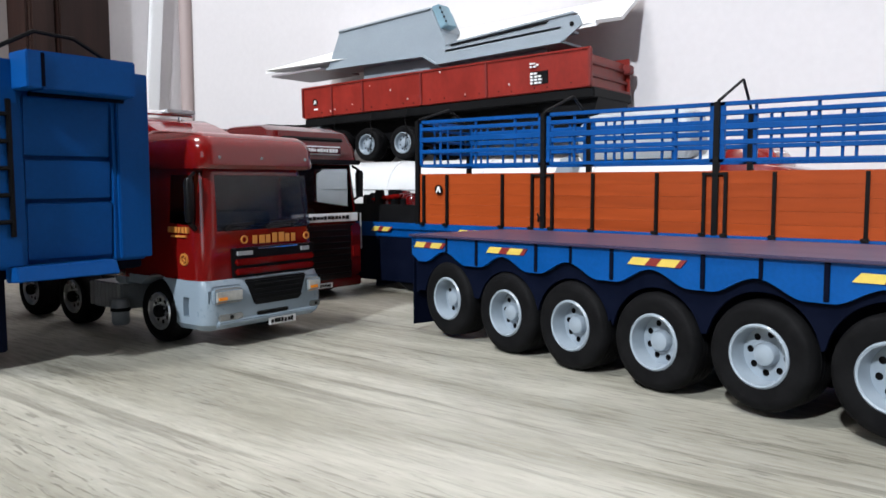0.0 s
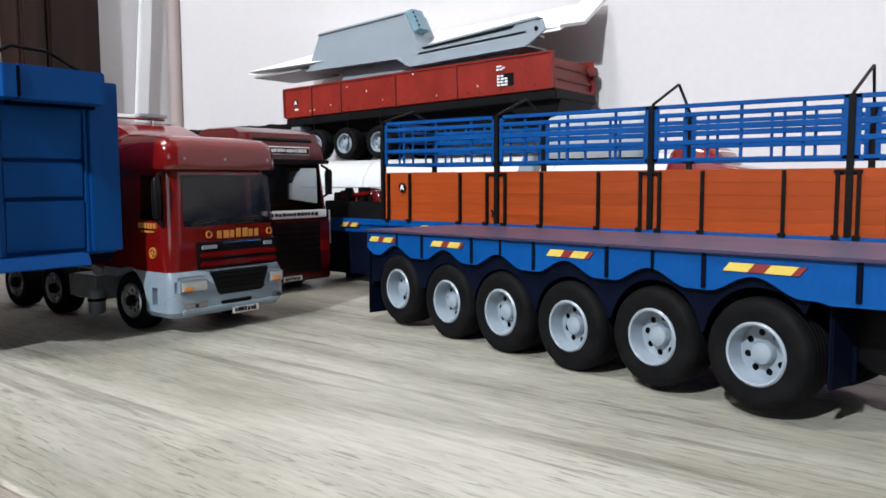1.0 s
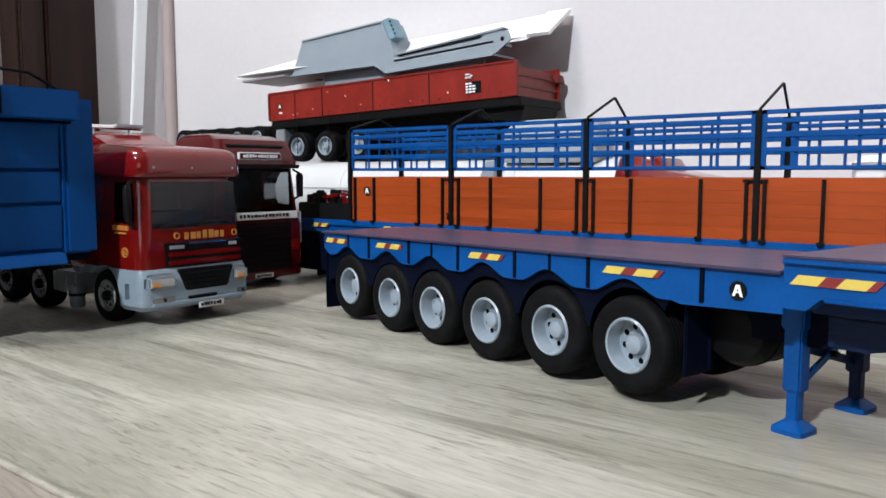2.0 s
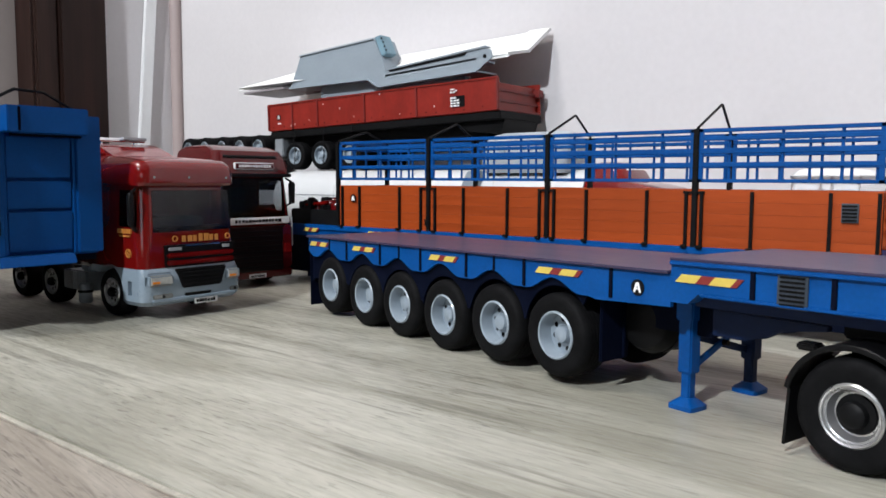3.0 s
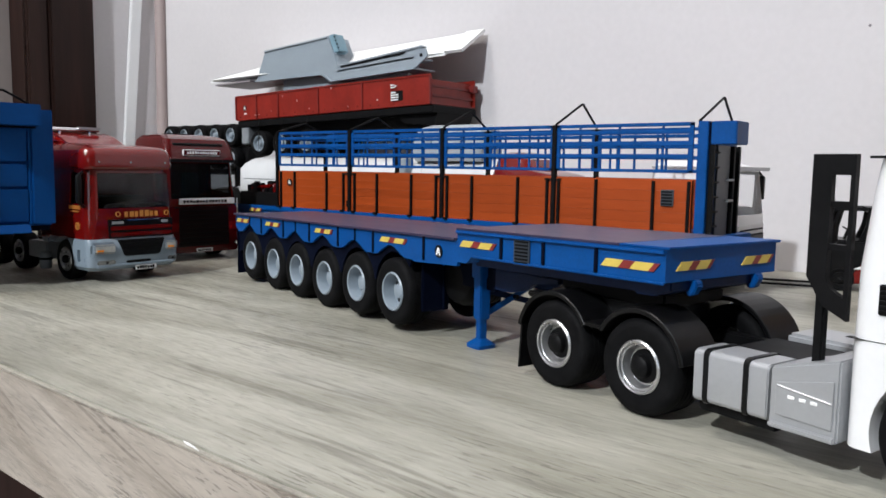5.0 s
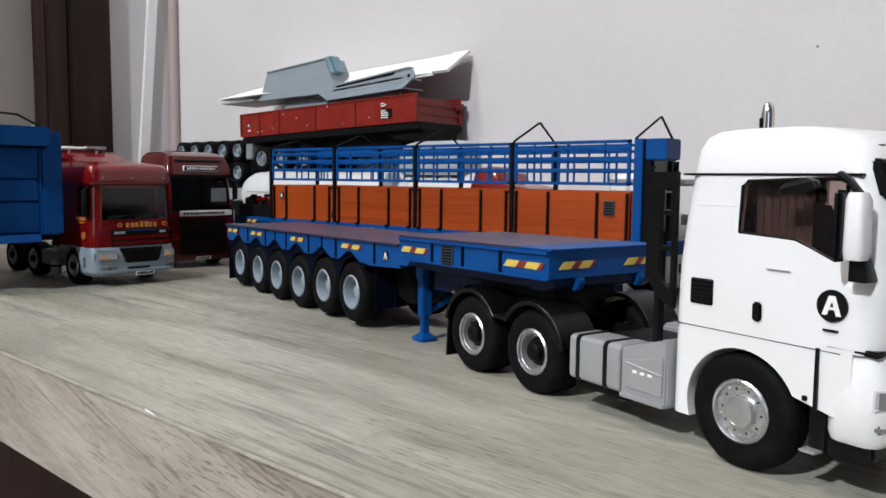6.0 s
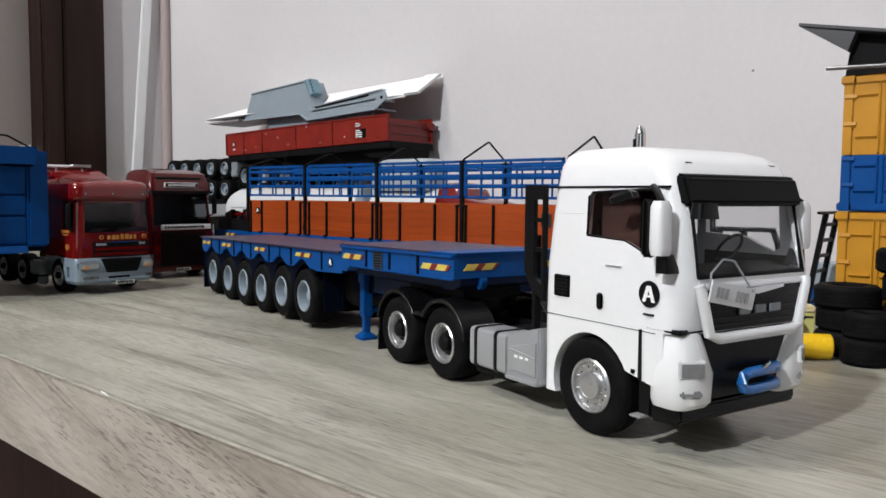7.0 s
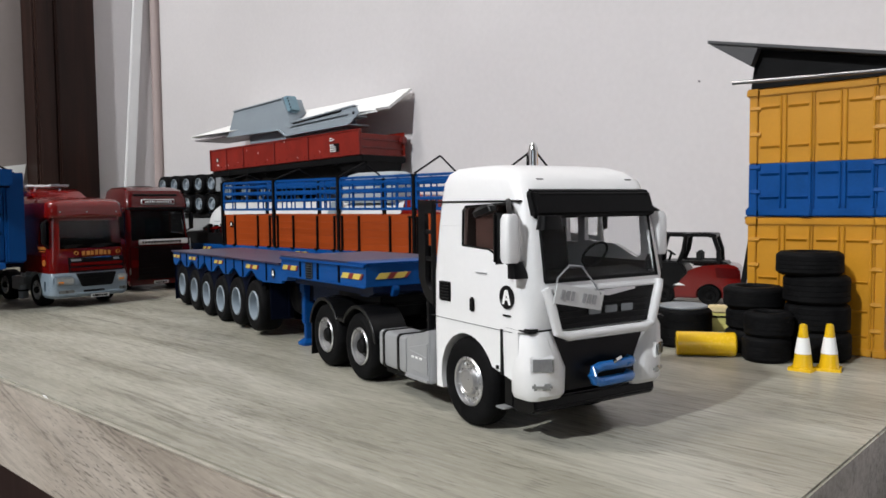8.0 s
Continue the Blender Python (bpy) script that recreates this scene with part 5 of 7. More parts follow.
        part("headlamp_lens", box(0.0018, 0.0035, y0 + 0.0012, y1 - 0.0010, 0.0146, 0.0194, 0.0010), LENS2, lamp, "clear headlamp lens")
        part("amber_lens", box(0.0022, 0.0038, y0 + 0.0018, y0 + 0.0066, 0.0150, 0.0176, 0.0008), AMBER, lamp)
        fog = part("fog_lamp", box(0.0012, 0.0030, y0 + 0.0030, y1 - 0.0012, 0.0092, 0.0112, 0.0004), LENS, bumper)
        part("fog_bulb", moved(lathe([(0, 0.0028), (0.0007, 0.0028), (0.0006, 0.0033), (0, 0.0034)], 12, "x"), pose(0, 0.5 * (y0 + y1) + 0.001, 0.0102)), BLACK, fog)
    part("bumper_lip", prism([(-0.0010, 0.0066), (0.0028, 0.0074), (0.0036, 0.0086), (0.0026, 0.0094), (-0.0010, 0.0094)], 0.0040, W - 0.0040, bev=0.0004), BUMP, bumper)
    plate = part("number_plate", box(0.0026, 0.0032, 0.0240, 0.0356, 0.0054, 0.0078, 0.0001), PLATEM, t, "white number plate")
    bars(plate, "plate_bars", BLACK, 0.0032, 0.0248, 0.0348, 0.0058, 0.0074, 7)
    gr = part("upper_grille", prism([(0.0115, 0.0314), (W - 0.0026, 0.0314), (W - 0.0030, 0.0220), (0.0120, 0.0220)], -0.0004, 0.0010, "x", 0.0003), BLACK, t, "black grille with red slats")
    for z in (0.0228, 0.0259):
        part("grille_slat", box(0.0006, 0.0021, 0.0122, W - 0.0036, z, z + 0.0021, 0.0006), RED, gr)
    part("maker_bar", box(0.0012, 0.0018, 0.0130, 0.0190, 0.0291, 0.0304), ALU, gr)
    part("maker_bar", box(0.0012, 0.0018, W - 0.0095, W - 0.0060, 0.0291, 0.0304), ALU, gr)
    part("chrome_strip", box(0.0009, 0.0014, 0.0215, W - 0.0110, 0.0307, 0.0312), CHROME, gr)
    bars(t, "gold_lettering_bars", GOLD, -0.0001, 0.0205, 0.0398, 0.0324, 0.0356, 7, "gold bars in place of lettering")
    for y in (0.0168, 0.0436):
        part("gold_roundel", moved(lathe([(0.0013, -0.0002), (0.0013, 0.0003), (0.0009, 0.0003), (0.0009, -0.0002)], 18, "x", True), pose(0.0003, y, 0.0340)), GOLD, t)
    part("windscreen", moved(box(-0.0002, 0.0002, 0.0068, W - 0.0028, 0.0, 0.0182), pose(-0.0012, 0, 0.0366, 0, -8, 0)), SHEENG, cab, "dark reflecting windscreen")
    part("side_window", prism(win, 0.0020, 0.0023), DARKG, cab)
    for y0, y1 in ((0.010, 0.021), (0.0265, 0.0400)):
        part("wiper", tube([(-0.0002, y0, 0.0374), (-0.0002, y0 + 0.002, 0.0388), (-0.0003, y1, 0.0391)], 0.0005, 6), BLACK, cab)
        part("wiper", tube([(-0.0002, y0, 0.0374), (-0.0003, y1 - 0.003, 0.0379)], 0.0004, 6), BLACK, cab)
    part("cab_rear", box(-0.0425, -0.0200, 0.004, W - 0.004, 0.0330, 0.0420, 0.001), SEAT, t)
    part("dash", box(-0.012, -0.0035, 0.003, W - 0.003, 0.0335, 0.0382, 0.001), SEAT, t)
    # near side
    part("door_lettering_bars", join(*[box(-0.0165 + 0.0018 * i, -0.0153 + 0.0018 * i, 0.0002, 0.0010, 0.0366, 0.0384) for i in range(6)], box(-0.0150, -0.0075, 0.0002, 0.0010, 0.0352, 0.0358)), GOLD, t, "gold bars in place of lettering")
    part("gold_emblem", moved(lathe([(0.0019, -0.0002), (0.0019, 0.0004), (0.0014, 0.0004), (0.0014, -0.0002)], 20, "y", True), pose(-0.0085, 0.0003, 0.0283)), GOLD, t)
    part("gold_emblem_bar", tube([(-0.0079, 0.0003, 0.0293), (-0.0090, 0.0003, 0.0288), (-0.0080, 0.0003, 0.0278), (-0.0091, 0.0003, 0.0273)], 0.0003, 6), GOLD, t)
    mir = part("mirror", moved(loft([(-0.0008, 0.0010, -0.0012, 0.0010, 0.0, 0.0006), (-0.0011, 0.0013, -0.0015, 0.0012, 0.002, 0.0008), (-0.0011, 0.0013, -0.0015, 0.0012, 0.012, 0.0008), (-0.0007, 0.0009, -0.0010, 0.0008, 0.0135, 0.0006)], 3), pose(-0.0028, -0.0012, 0.0402)), BLACK, t, "black door mirror")
    part("mirror_arm", tube([(-0.0028, -0.0012, 0.0535), (-0.0040, 0.0016, 0.0552)], 0.0006), BLACK, mir)
    part("mirror_arm", tube([(-0.0028, -0.0012, 0.0402), (-0.0040, 0.0014, 0.0380)], 0.0009), BLACK, mir)
    bar = part("roof_light_bar", tube([(-0.0500, -0.0030, 0.0772), (-0.0485, 0.0330, 0.0772)], 0.0010), CHROME, t, "chrome roof light bar")
    part("bar_leg", tube([(-0.0495, 0.0120, 0.0698), (-0.0495, 0.0120, 0.0772)], 0.0006), CHROME, bar)
    part("bar_leg", tube([(-0.0490, 0.0280, 0.0698), (-0.0490, 0.0280, 0.0772)], 0.0006), CHROME, bar)
    part("bar_lamp", box(-0.0500, -0.0460, 0.0210, 0.0330, 0.0772, 0.0786, 0.0003), ALU, bar)
    part("bar_lamp", box(-0.0505, -0.0465, -0.0025, 0.0060, 0.0774, 0.0788, 0.0003), ALU, bar)
    # chassis and wheels
    for y in (0.015, 0.031):
        part("chassis_rail", box(-0.1250, -0.0050, y, y + 0.003, 0.0120, 0.0170, 0.0003), SATIN, t)
    part("engine_block", box(-0.038, -0.006, 0.012, W - 0.012, 0.0080, 0.0220, 0.001), SATIN, t)
    for x in (-0.0246, -0.0800, -0.1120):
        wheel("old", t, x, 0.0012, 0.0104, rim_mat=RIM3 if x > -0.05 else RIM2, hub_mat=SATIN)
        wheel("old", t, x, W - 0.0012, 0.0104, far=True, rim_mat=RIM2)
    crate = part("battery_box", box(-0.0690, -0.0490, 0.0030, 0.0140, 0.0080, 0.0172, 0.0006), RIM2, t, "ribbed dull grey battery box")
    for k in range(8):
        part("box_rib", box(-0.0686 + 0.0025 * k, -0.0674 + 0.0025 * k, 0.0020, 0.0031, 0.0086, 0.0170, 0.0003), ALU, crate)
    air = part("air_tank", moved(lathe([(0, -0.005), (0.0024, -0.005), (0.0030, -0.004), (0.0030, 0.003), (0.0024, 0.004), (0, 0.004)], 20, "z"), pose(-0.0490, 0.0022, 0.0082)), RIM2, t, "dull grey upright air tank")
    part("tank_strap", moved(lathe([(0.0029, -0.0006), (0.0033, -0.0006), (0.0033, 0.0006), (0.0029, 0.0006)], 20, "z", True), pose(-0.0490, 0.0022, 0.0086)), SATIN, air)
    part("rear_skirt", box(-0.0500, -0.0422, 0.0010, 0.0120, 0.0178, 0.0228, 0.0008), BUMP, t)
    return t


red_truck(pose(-0.0939, 0.2333, 0, 0, 0, 0.5), "parked model trucks")


def flat_nose_truck(m, label, paint, roof_top, group, sign=True, lower=BLACK, pane=None):
    """Tall cab with a big black grille, facing +x."""
    t = thing("lorry", m, label, "truck", group)
    W = 0.0495
    win = [(-0.0165, 0.0400), (-0.0050, 0.0385), (-0.0045, 0.0585), (-0.0150, 0.0588)]
    far_win = [(-0.0300, 0.0430), (-0.0060, 0.0410), (-0.0050, 0.0585), (-0.0290, 0.0588)]
    shell = cut(loft([(-0.0440, 0.0006, 0.0008, W - 0.0008, 0.0065, 0.0030), (-0.0445, 0.0010, 0.0002, W - 0.0002, 0.0200, 0.0036), (-0.0445, 0.0004, 0.0004, W - 0.0004, 0.0370, 0.0038), (-0.0440, -0.0025, 0.0016, W - 0.0016, 0.0615, 0.0040)], 5),
                loft([(-0.0430, -0.0015, 0.0020, W - 0.0020, 0.0330, 0.0030), (-0.0428, -0.0035, 0.0032, W - 0.0032, 0.0605, 0.0030)], 3),
                prism([(0.0035, 0.0380), (W - 0.0035, 0.0380), (W - 0.0045, 0.0600), (0.0045, 0.0600)], -0.010, 0.010, "x"),
                prism(win, -0.005, 0.006), prism(far_win, W - 0.006, W + 0.005),
                moved(lathe([(0, -0.002), (0.0122, -0.002), (0.0122, 0.012), (0, 0.012)], 32), pose(-0.0216, 0, 0.0100)))
    cab = part("cab", shell, paint, t)
    d = roof_top - 0.0735
    part("roof", loft([(-0.0442, -0.0010, 0.0012, W - 0.0012, 0.0612, 0.0040), (-0.0444, 0.0010, 0.0006, W - 0.0006, 0.0622, 0.0042), (-0.0444, -0.0006, 0.0010, W - 0.0010, 0.0665 + d * 0.5, 0.0044), (-0.0440, -0.0040, 0.0026, W - 0.0026, 0.0708 + d, 0.0050), (-0.0425, -0.0110, 0.0050, W - 0.0050, 0.0732 + d, 0.0060), (-0.0400, -0.0200, 0.0090, W - 0.0090, 0.0740 + d, 0.0060)], 6), paint, t)
    part("windscreen", moved(box(-0.0002, 0.0002, 0.0035, W - 0.0035, 0.0, 0.0225), pose(-0.0004, 0, 0.0376, 0, -7, 0)), pane or DARKG, cab, "flat windscreen")
    part("side_window", prism(win, 0.0016, 0.0019), pane or DARKG, cab)
    part("window_band", prism([(0.0015, 0.0605), (W - 0.0015, 0.0605), (W - 0.0010, 0.0625), (0.0010, 0.0625)], -0.0022, 0.0022, "x", 0.0003), BLACK if sign else ALU, t, "visor over the windscreen")
    g = part("grille", prism([(0.0050, 0.0335), (W - 0.0050, 0.0335), (W - 0.0070, 0.0085), (0.0070, 0.0085)], 0.0006, 0.0018, "x", 0.0004), lower, t, "big dark front grille panel")
    if not sign:
        part("low_grille", box(0.0012, 0.0022, 0.0060, W - 0.0060, 0.0200, 0.0285, 0.0004), BLACK, g)
    for i in range(8):
        part("grille_bar", box(0.0016, 0.0023, 0.0075, W - 0.0075, 0.0105 + 0.0028 * i, 0.0114 + 0.0028 * i, 0.0002), SATIN, g)
    for y0, y1 in ((0.0010, 0.0065), (W - 0.0065, W - 0.0010)):
        part("headlamp", box(0.0006, 0.0020, y0, y1, 0.0125, 0.0180, 0.0006), LENS if sign else SATIN, t)
    part("low_bumper", box(-0.0030, 0.0020, 0.0008, W - 0.0008, 0.0045, 0.0090, 0.0008), paint, t)
    if sign:
        s = part("sign_strip", box(0.0004, 0.0014, 0.0085, W - 0.0025, 0.0346, 0.0384, 0.0003), PLATEM, t, "white sign strip with dark script")
        bars(s, "script_bars", BLACK, 0.0014, 0.0110, W - 0.0080, 0.0356, 0.0373, 14)
        b = part("name_board", box(-0.0004, 0.0012, 0.0115, 0.0372, 0.0646, 0.0684, 0.0004), PLATEM, t, "white-edged dark red name board")
        part("board_face", box(0.0012, 0.0014, 0.0121, 0.0366, 0.0651, 0.0679), paint, b)
        bars(b, "board_bars", PLATEM, 0.0014, 0.0140, 0.0350, 0.0657, 0.0673, 12)
        part("roof_hatch", box(-0.0330, -0.0220, 0.0150, 0.0300, 0.0738 + d, 0.0746 + d, 0.0003), BLACK, t)
        part("roof_slot", moved(box(-0.0012, 0.0010, 0.0065, W - 0.0090, -0.0008, 0.0008, 0.0003), pose(-0.0024, 0, 0.0713, 0, -30, 0)), SATIN, t, "dark slot across the roof front")
        for y0, y1 in ((0.0008, 0.0085), (W - 0.0085, W - 0.0008)):
            col = part("corner_column", box(0.0000, 0.0022, y0, y1, 0.0095, 0.0335, 0.0010), paint, t, "dark red corner column")
            part("corner_lamp", box(0.0016, 0.0028, y0 + 0.0012, y1 - 0.0012, 0.0180, 0.0235, 0.0005), RED, col)
        part("silver_strip", tube([(0.0014, W - 0.0006, 0.0215), (0.0010, W - 0.0006, 0.0380)], 0.0004, 6), ALU, t)
    plate = part("number_plate", box(0.0018, 0.0024, 0.0190, 0.0300, 0.0050, 0.0072, 0.0001), PLATEM, t)
    bars(plate, "plate_bars", BLACK, 0.0024, 0.0198, 0.0292, 0.0054, 0.0068, 7)
    for y, s in ((-0.0026, -1), (W + 0.0026, 1)):
        mir = part("mirror", moved(loft([(-0.0012, 0.0014, -0.0016, 0.0016, 0.0, 0.0008), (-0.0014, 0.0016, -0.0018, 0.0018, 0.011, 0.0009), (-0.0010, 0.0012, -0.0012, 0.0012, 0.0125, 0.0008)], 3), pose(-0.0030, y, 0.0455)), BLACK, t, "black mirror")
        part("mirror_arm", tube([(-0.0030, y, 0.0580), (-0.0035, y - s * 0.004, 0.0600)], 0.0006), BLACK, mir)
        part("mirror_arm", tube([(-0.0030, y, 0.0460), (-0.0035, y - s * 0.004, 0.0440)], 0.0006), BLACK, mir)
    for y0 in (0.008, 0.028):
        part("seat", join(box(-0.030, -0.020, y0, y0 + 0.012, 0.0330, 0.0400, 0.001), box(-0.033, -0.030, y0, y0 + 0.012, 0.0330, 0.0540, 0.001)), SEAT, t)
    for y in (0.015, 0.031):
        part("chassis_rail", box(-0.1250, -0.0050, y, y + 0.003, 0.0120, 0.0170, 0.0003), SATIN, t)
    for x in (-0.0216, -0.0900):
        wheel("old", t, x, 0.0012, 0.0100, rim_mat=RIM2)
        wheel("old", t, x, W - 0.0012, 0.0100, far=True, rim_mat=RIM2)
    part("engine_block", box(-0.038, -0.006, 0.012, W - 0.012, 0.0080, 0.0250, 0.001), SATIN, t)
    return t


flat_nose_truck(pose(-0.1478, 0.3085, 0, 0, 0, -2.86), "dark red model lorry with a white sign strip", RED2, 0.0775, "parked model trucks", lower=MAROON)
flat_nose_truck(pose(0.1475, 0.4370, 0, 0, 0, 0), "white model lorry with a dark grille behind the stake trailer", WHITE, 0.0640 + 0.001, "parked model trucks", sign=False, lower=WHITE, pane=GLASS)


# ---- blue trailer with a tall headboard ----
def blue_trailer():
    t = thing("box_trailer", pose(-0.1050, 0.1745, 0), "blue model trailer with a tall panelled headboard", "trailer")
    Wd = 0.0500
    part("right_wing", box(-0.0020, 0.0, 0.0400, Wd, 0.0300, 0.0843, 0.0003), BLUE2, t)
    part("left_wing", box(-0.0020, 0.0, 0.0, 0.0122, 0.0300, 0.0843, 0.0003), BLUE2, t)
    for z0, z1 in ((0.0312, 0.0466), (0.0478, 0.0584), (0.0596, 0.0752)):
        part("headboard_panel", moved(box(-0.0012, 0.0, 0.0140, 0.0384, 0.0, z1 - z0, 0.0003), pose(-0.0022, 0, z0, 0, 3, 0)), BLUE2, t)
    part("headboard_back", box(-0.0060, -0.0040, 0.0, Wd, 0.0290, 0.0800, 0.0003), BLUE2, t)
    for y in (0.0126, 0.0388):
        part("headboard_post", box(-0.0036, -0.0012, y, y + 0.0010, 0.0300, 0.0843), BLUE2, t)
    led = part("top_locker", box(-0.0010, 0.0080, 0.0150, 0.0415, 0.0762, 0.0862, 0.0004), BLUE2, t, "blue top locker with a dark edge")
    part("locker_edge", box(-0.0004, 0.0010, 0.0150, 0.0419, 0.0752, 0.0764, 0.0002), NAVY, led)
    part("locker_cap", box(-0.0010, 0.0088, 0.0110, 0.0149, 0.0764, 0.0860, 0.0003), BLUE2, led)
    part("locker_tape", box(0.0081, 0.0086, 0.0147, 0.0158, 0.0770, 0.0856, 0.0001), NAVY, led)
    part("sill_box", prism([(-0.0040, 0.0300), (0.0020, 0.0300), (0.0040, 0.0262), (-0.0040, 0.0255)], 0.0090, 0.0372, bev=0.0003), BLUE2, t)
    part("floor_bed", box(-0.3000, -0.0060, 0.0, Wd, 0.0262, 0.0318, 0.0004), NAVY, t)
    for i in range(5):
        part("ladder_rung", tube([(0.0006, 0.0040, 0.0420 + 0.007 * i), (0.0006, 0.0090, 0.0420 + 0.007 * i)], 0.0006, 6), SATIN, t)
    part("ladder_rail", box(0.0, 0.0012, 0.0090, 0.0102, 0.0380, 0.0740, 0.0002), SATIN, t)
    for y in (0.0, Wd - 0.0015):
        part("side_wall", box(-0.3000, -0.0060, y, y + 0.0015, 0.0318, 0.0800, 0.0002), BLUE2, t)
    part("rear_wall", box(-0.3015, -0.3000, 0.0, Wd, 0.0262, 0.0800), BLUE2, t)
    for x in (-0.0040, -0.0700, -0.1400):
        part("hoop", tube([(x, Wd - 0.0005, 0.0790), (x, Wd - 0.0010, 0.0828), (x, 0.0300, 0.0925), (x, 0.0190, 0.0930), (x, 0.0010, 0.0828), (x, 0.0005, 0.0790)], 0.0006, 6), SATIN, t, "bent black wire hoop")
    # added block along the near side, keeps lamp light off the floor below
    part("underframe", box(-0.2900, -0.0140, 0.0005, 0.0130, 0.0050, 0.0262, 0.0004), NAVY, t)
    for x in (-0.2700, -0.2420, -0.2140):
        wheel("trailer", t, x, 0.003, 0.0123)
        wheel("trailer", t, x, Wd - 0.003, 0.0123, far=True)
    for y in (0.006, 0.038):
        part("landing_leg", box(-0.1960, -0.1905, y, y + 0.005, 0.0, 0.0262, 0.0004), NAVY, t)
    return t


blue_trailer()
paper = part("folded_card", prism([(0, 0), (0.030, 0.002), (0.034, 0.012), (0.004, 0.008)], 0.0, 0.0008, "x"), CARD, None, "", pose(-0.250, 0.176, 0.0800))
tagged(paper, "white folded card leaning on the blue trailer's sides", "card")


# ---- stack along the wall ----
tank = thing("tank_trailer", pose(0, 0.4790, 0), "white model tank trailer under the dump trailer", "trailer")
dome = [(0, -0.298), (0.008, -0.2970), (0.014, -0.2940), (0.0182, -0.2885), (0.0205, -0.2810), (0.0210, -0.2720)]
dome2 = [(0.0210, -0.0240), (0.0205, -0.0160), (0.0182, -0.0100), (0.012, -0.0060), (0, -0.0050)]
part("tank_shell", moved(lathe(dome + dome2, 48, "x"), pose(0, 0, 0.0450)), TANKW, tank, "white rounded tank shell")
for x in (-0.22, -0.15, -0.08):
    part("tank_band", moved(lathe([(0.0208, x), (0.0214, x), (0.0214, x + 0.003), (0.0208, x + 0.003)], 48, "x", True), pose(0, 0, 0.0450)), TANKW, tank)
part("tank_seam", tube([(-0.2900, -0.0140, 0.0478), (-0.2750, -0.0208, 0.0478), (-0.2660, -0.0211, 0.0478), (-0.0240, -0.0211, 0.0478)], 0.0003, 6), RIM2, tank, "thin grey seam along the tank")
part("tank_bracket", prism([(-0.0980, 0.0540), (-0.0860, 0.0540), (-0.0860, 0.0655), (-0.0925, 0.0650)], -0.0240, -0.0150, bev=0.0006), GREYB, tank, "pale grey bracket on the tank side")
part("tank_frame", box(-0.270, -0.020, -0.012, 0.012, 0.0180, 0.0262, 0.0005), SATIN, tank)
for x in (-0.200, -0.172, -0.144):
    wheel("old", tank, x, -0.021, 0.0100, rim_mat=RIM2)
    wheel("old", tank, x, 0.021, 0.0100, far=True, rim_mat=RIM2)
# made-up dark box, stands in for the shaded gap below the tank
dark_filler = part("low_crate", box(-0.350, -0.2125, 0.4560, 0.5020, 0.0, 0.0179, 0.001), SATIN, None)
tagged(dark_filler, "low dark box added to fill the dark under the white tank", "box")
part("tank_tail", prism([(-0.3560, 0.0360), (-0.3590, 0.0495), (-0.2850, 0.0505), (-0.2850, 0.0400)], -0.010, 0.010, bev=0.0006), ALU, tank, "pale grey tail piece of the tank")
part("tank_legs", join(box(-0.052, -0.046, -0.010, -0.004, 0.0, 0.020), box(-0.052, -0.046, 0.004, 0.010, 0.0, 0.020)), SATIN, tank)

case = thing("grey_case", pose(-0.0880, 0.4620, 0.0640), "pale blue-grey rounded plastic case on the white tank", "case")
part("case_body", loft([(0.0020, 0.0600, 0.0015, 0.0255, 0.0, 0.0030), (0.0, 0.0625, 0.0, 0.0270, 0.0040, 0.0045), (0.0005, 0.0622, 0.0002, 0.0268, 0.0170, 0.0050), (0.0050, 0.0610, 0.0020, 0.0255, 0.0225, 0.0060), (0.0120, 0.0580, 0.0050, 0.0230, 0.0245, 0.0070)], 6), CASEB, case)
part("case_lid_seam", box(0.0040, 0.0590, -0.0003, 0.0006, 0.0142, 0.0150, 0.0001), GREYB, case, "grey seam below the lid")
for x in (0.0150, 0.0440):
    part("case_latch", box(x, x + 0.0050, -0.0010, 0.0004, 0.0115, 0.0165, 0.0003), GREYB, case)

rt = thing("red_van", pose(-0.0130, 0.4520, 0), "glossy red rounded model van behind the stake trailer", "van")
part("body", loft([(0.0, 0.0560, 0.0, 0.042, 0.0060, 0.004), (0.0, 0.0560, 0.0, 0.042, 0.0400, 0.005), (0.0, 0.0540, 0.0005, 0.0415, 0.0535, 0.006), (0.0005, 0.0490, 0.001, 0.041, 0.0560, 0.007), (0.0010, 0.0300, 0.002, 0.040, 0.0598, 0.007)], 6), RED, rt)
part("cabin", loft([(0.0012, 0.0300, 0.0030, 0.039, 0.0590, 0.006), (0.0020, 0.0270, 0.0040, 0.038, 0.0650, 0.007), (0.0040, 0.0225, 0.0065, 0.0355, 0.0688, 0.007), (0.0080, 0.0180, 0.0110, 0.0310, 0.0700, 0.004)], 6), RED, rt, "rounded red cabin")
# the glass highlight is a white strip laid on the screen
part("screen_strip", moved(box(-0.0004, 0.0004, 0.0090, 0.0330, 0.0, 0.0072, 0.0002), pose(0.0290, 0, 0.0600, 0, -30, 0)), PLATEM, rt, "white strip painted in for the windscreen's highlight")
part("window_strip", box(0.010, 0.0480, -0.0004, 0.0004, 0.0420, 0.0530, 0.0002), BLACK, rt)
for x in (0.012, 0.044):
    wheel("old", rt, x, -0.0006, 0.0100, rim_mat=RIM2)
    wheel("old", rt, x, 0.0426, 0.0100, far=True, rim_mat=RIM2)


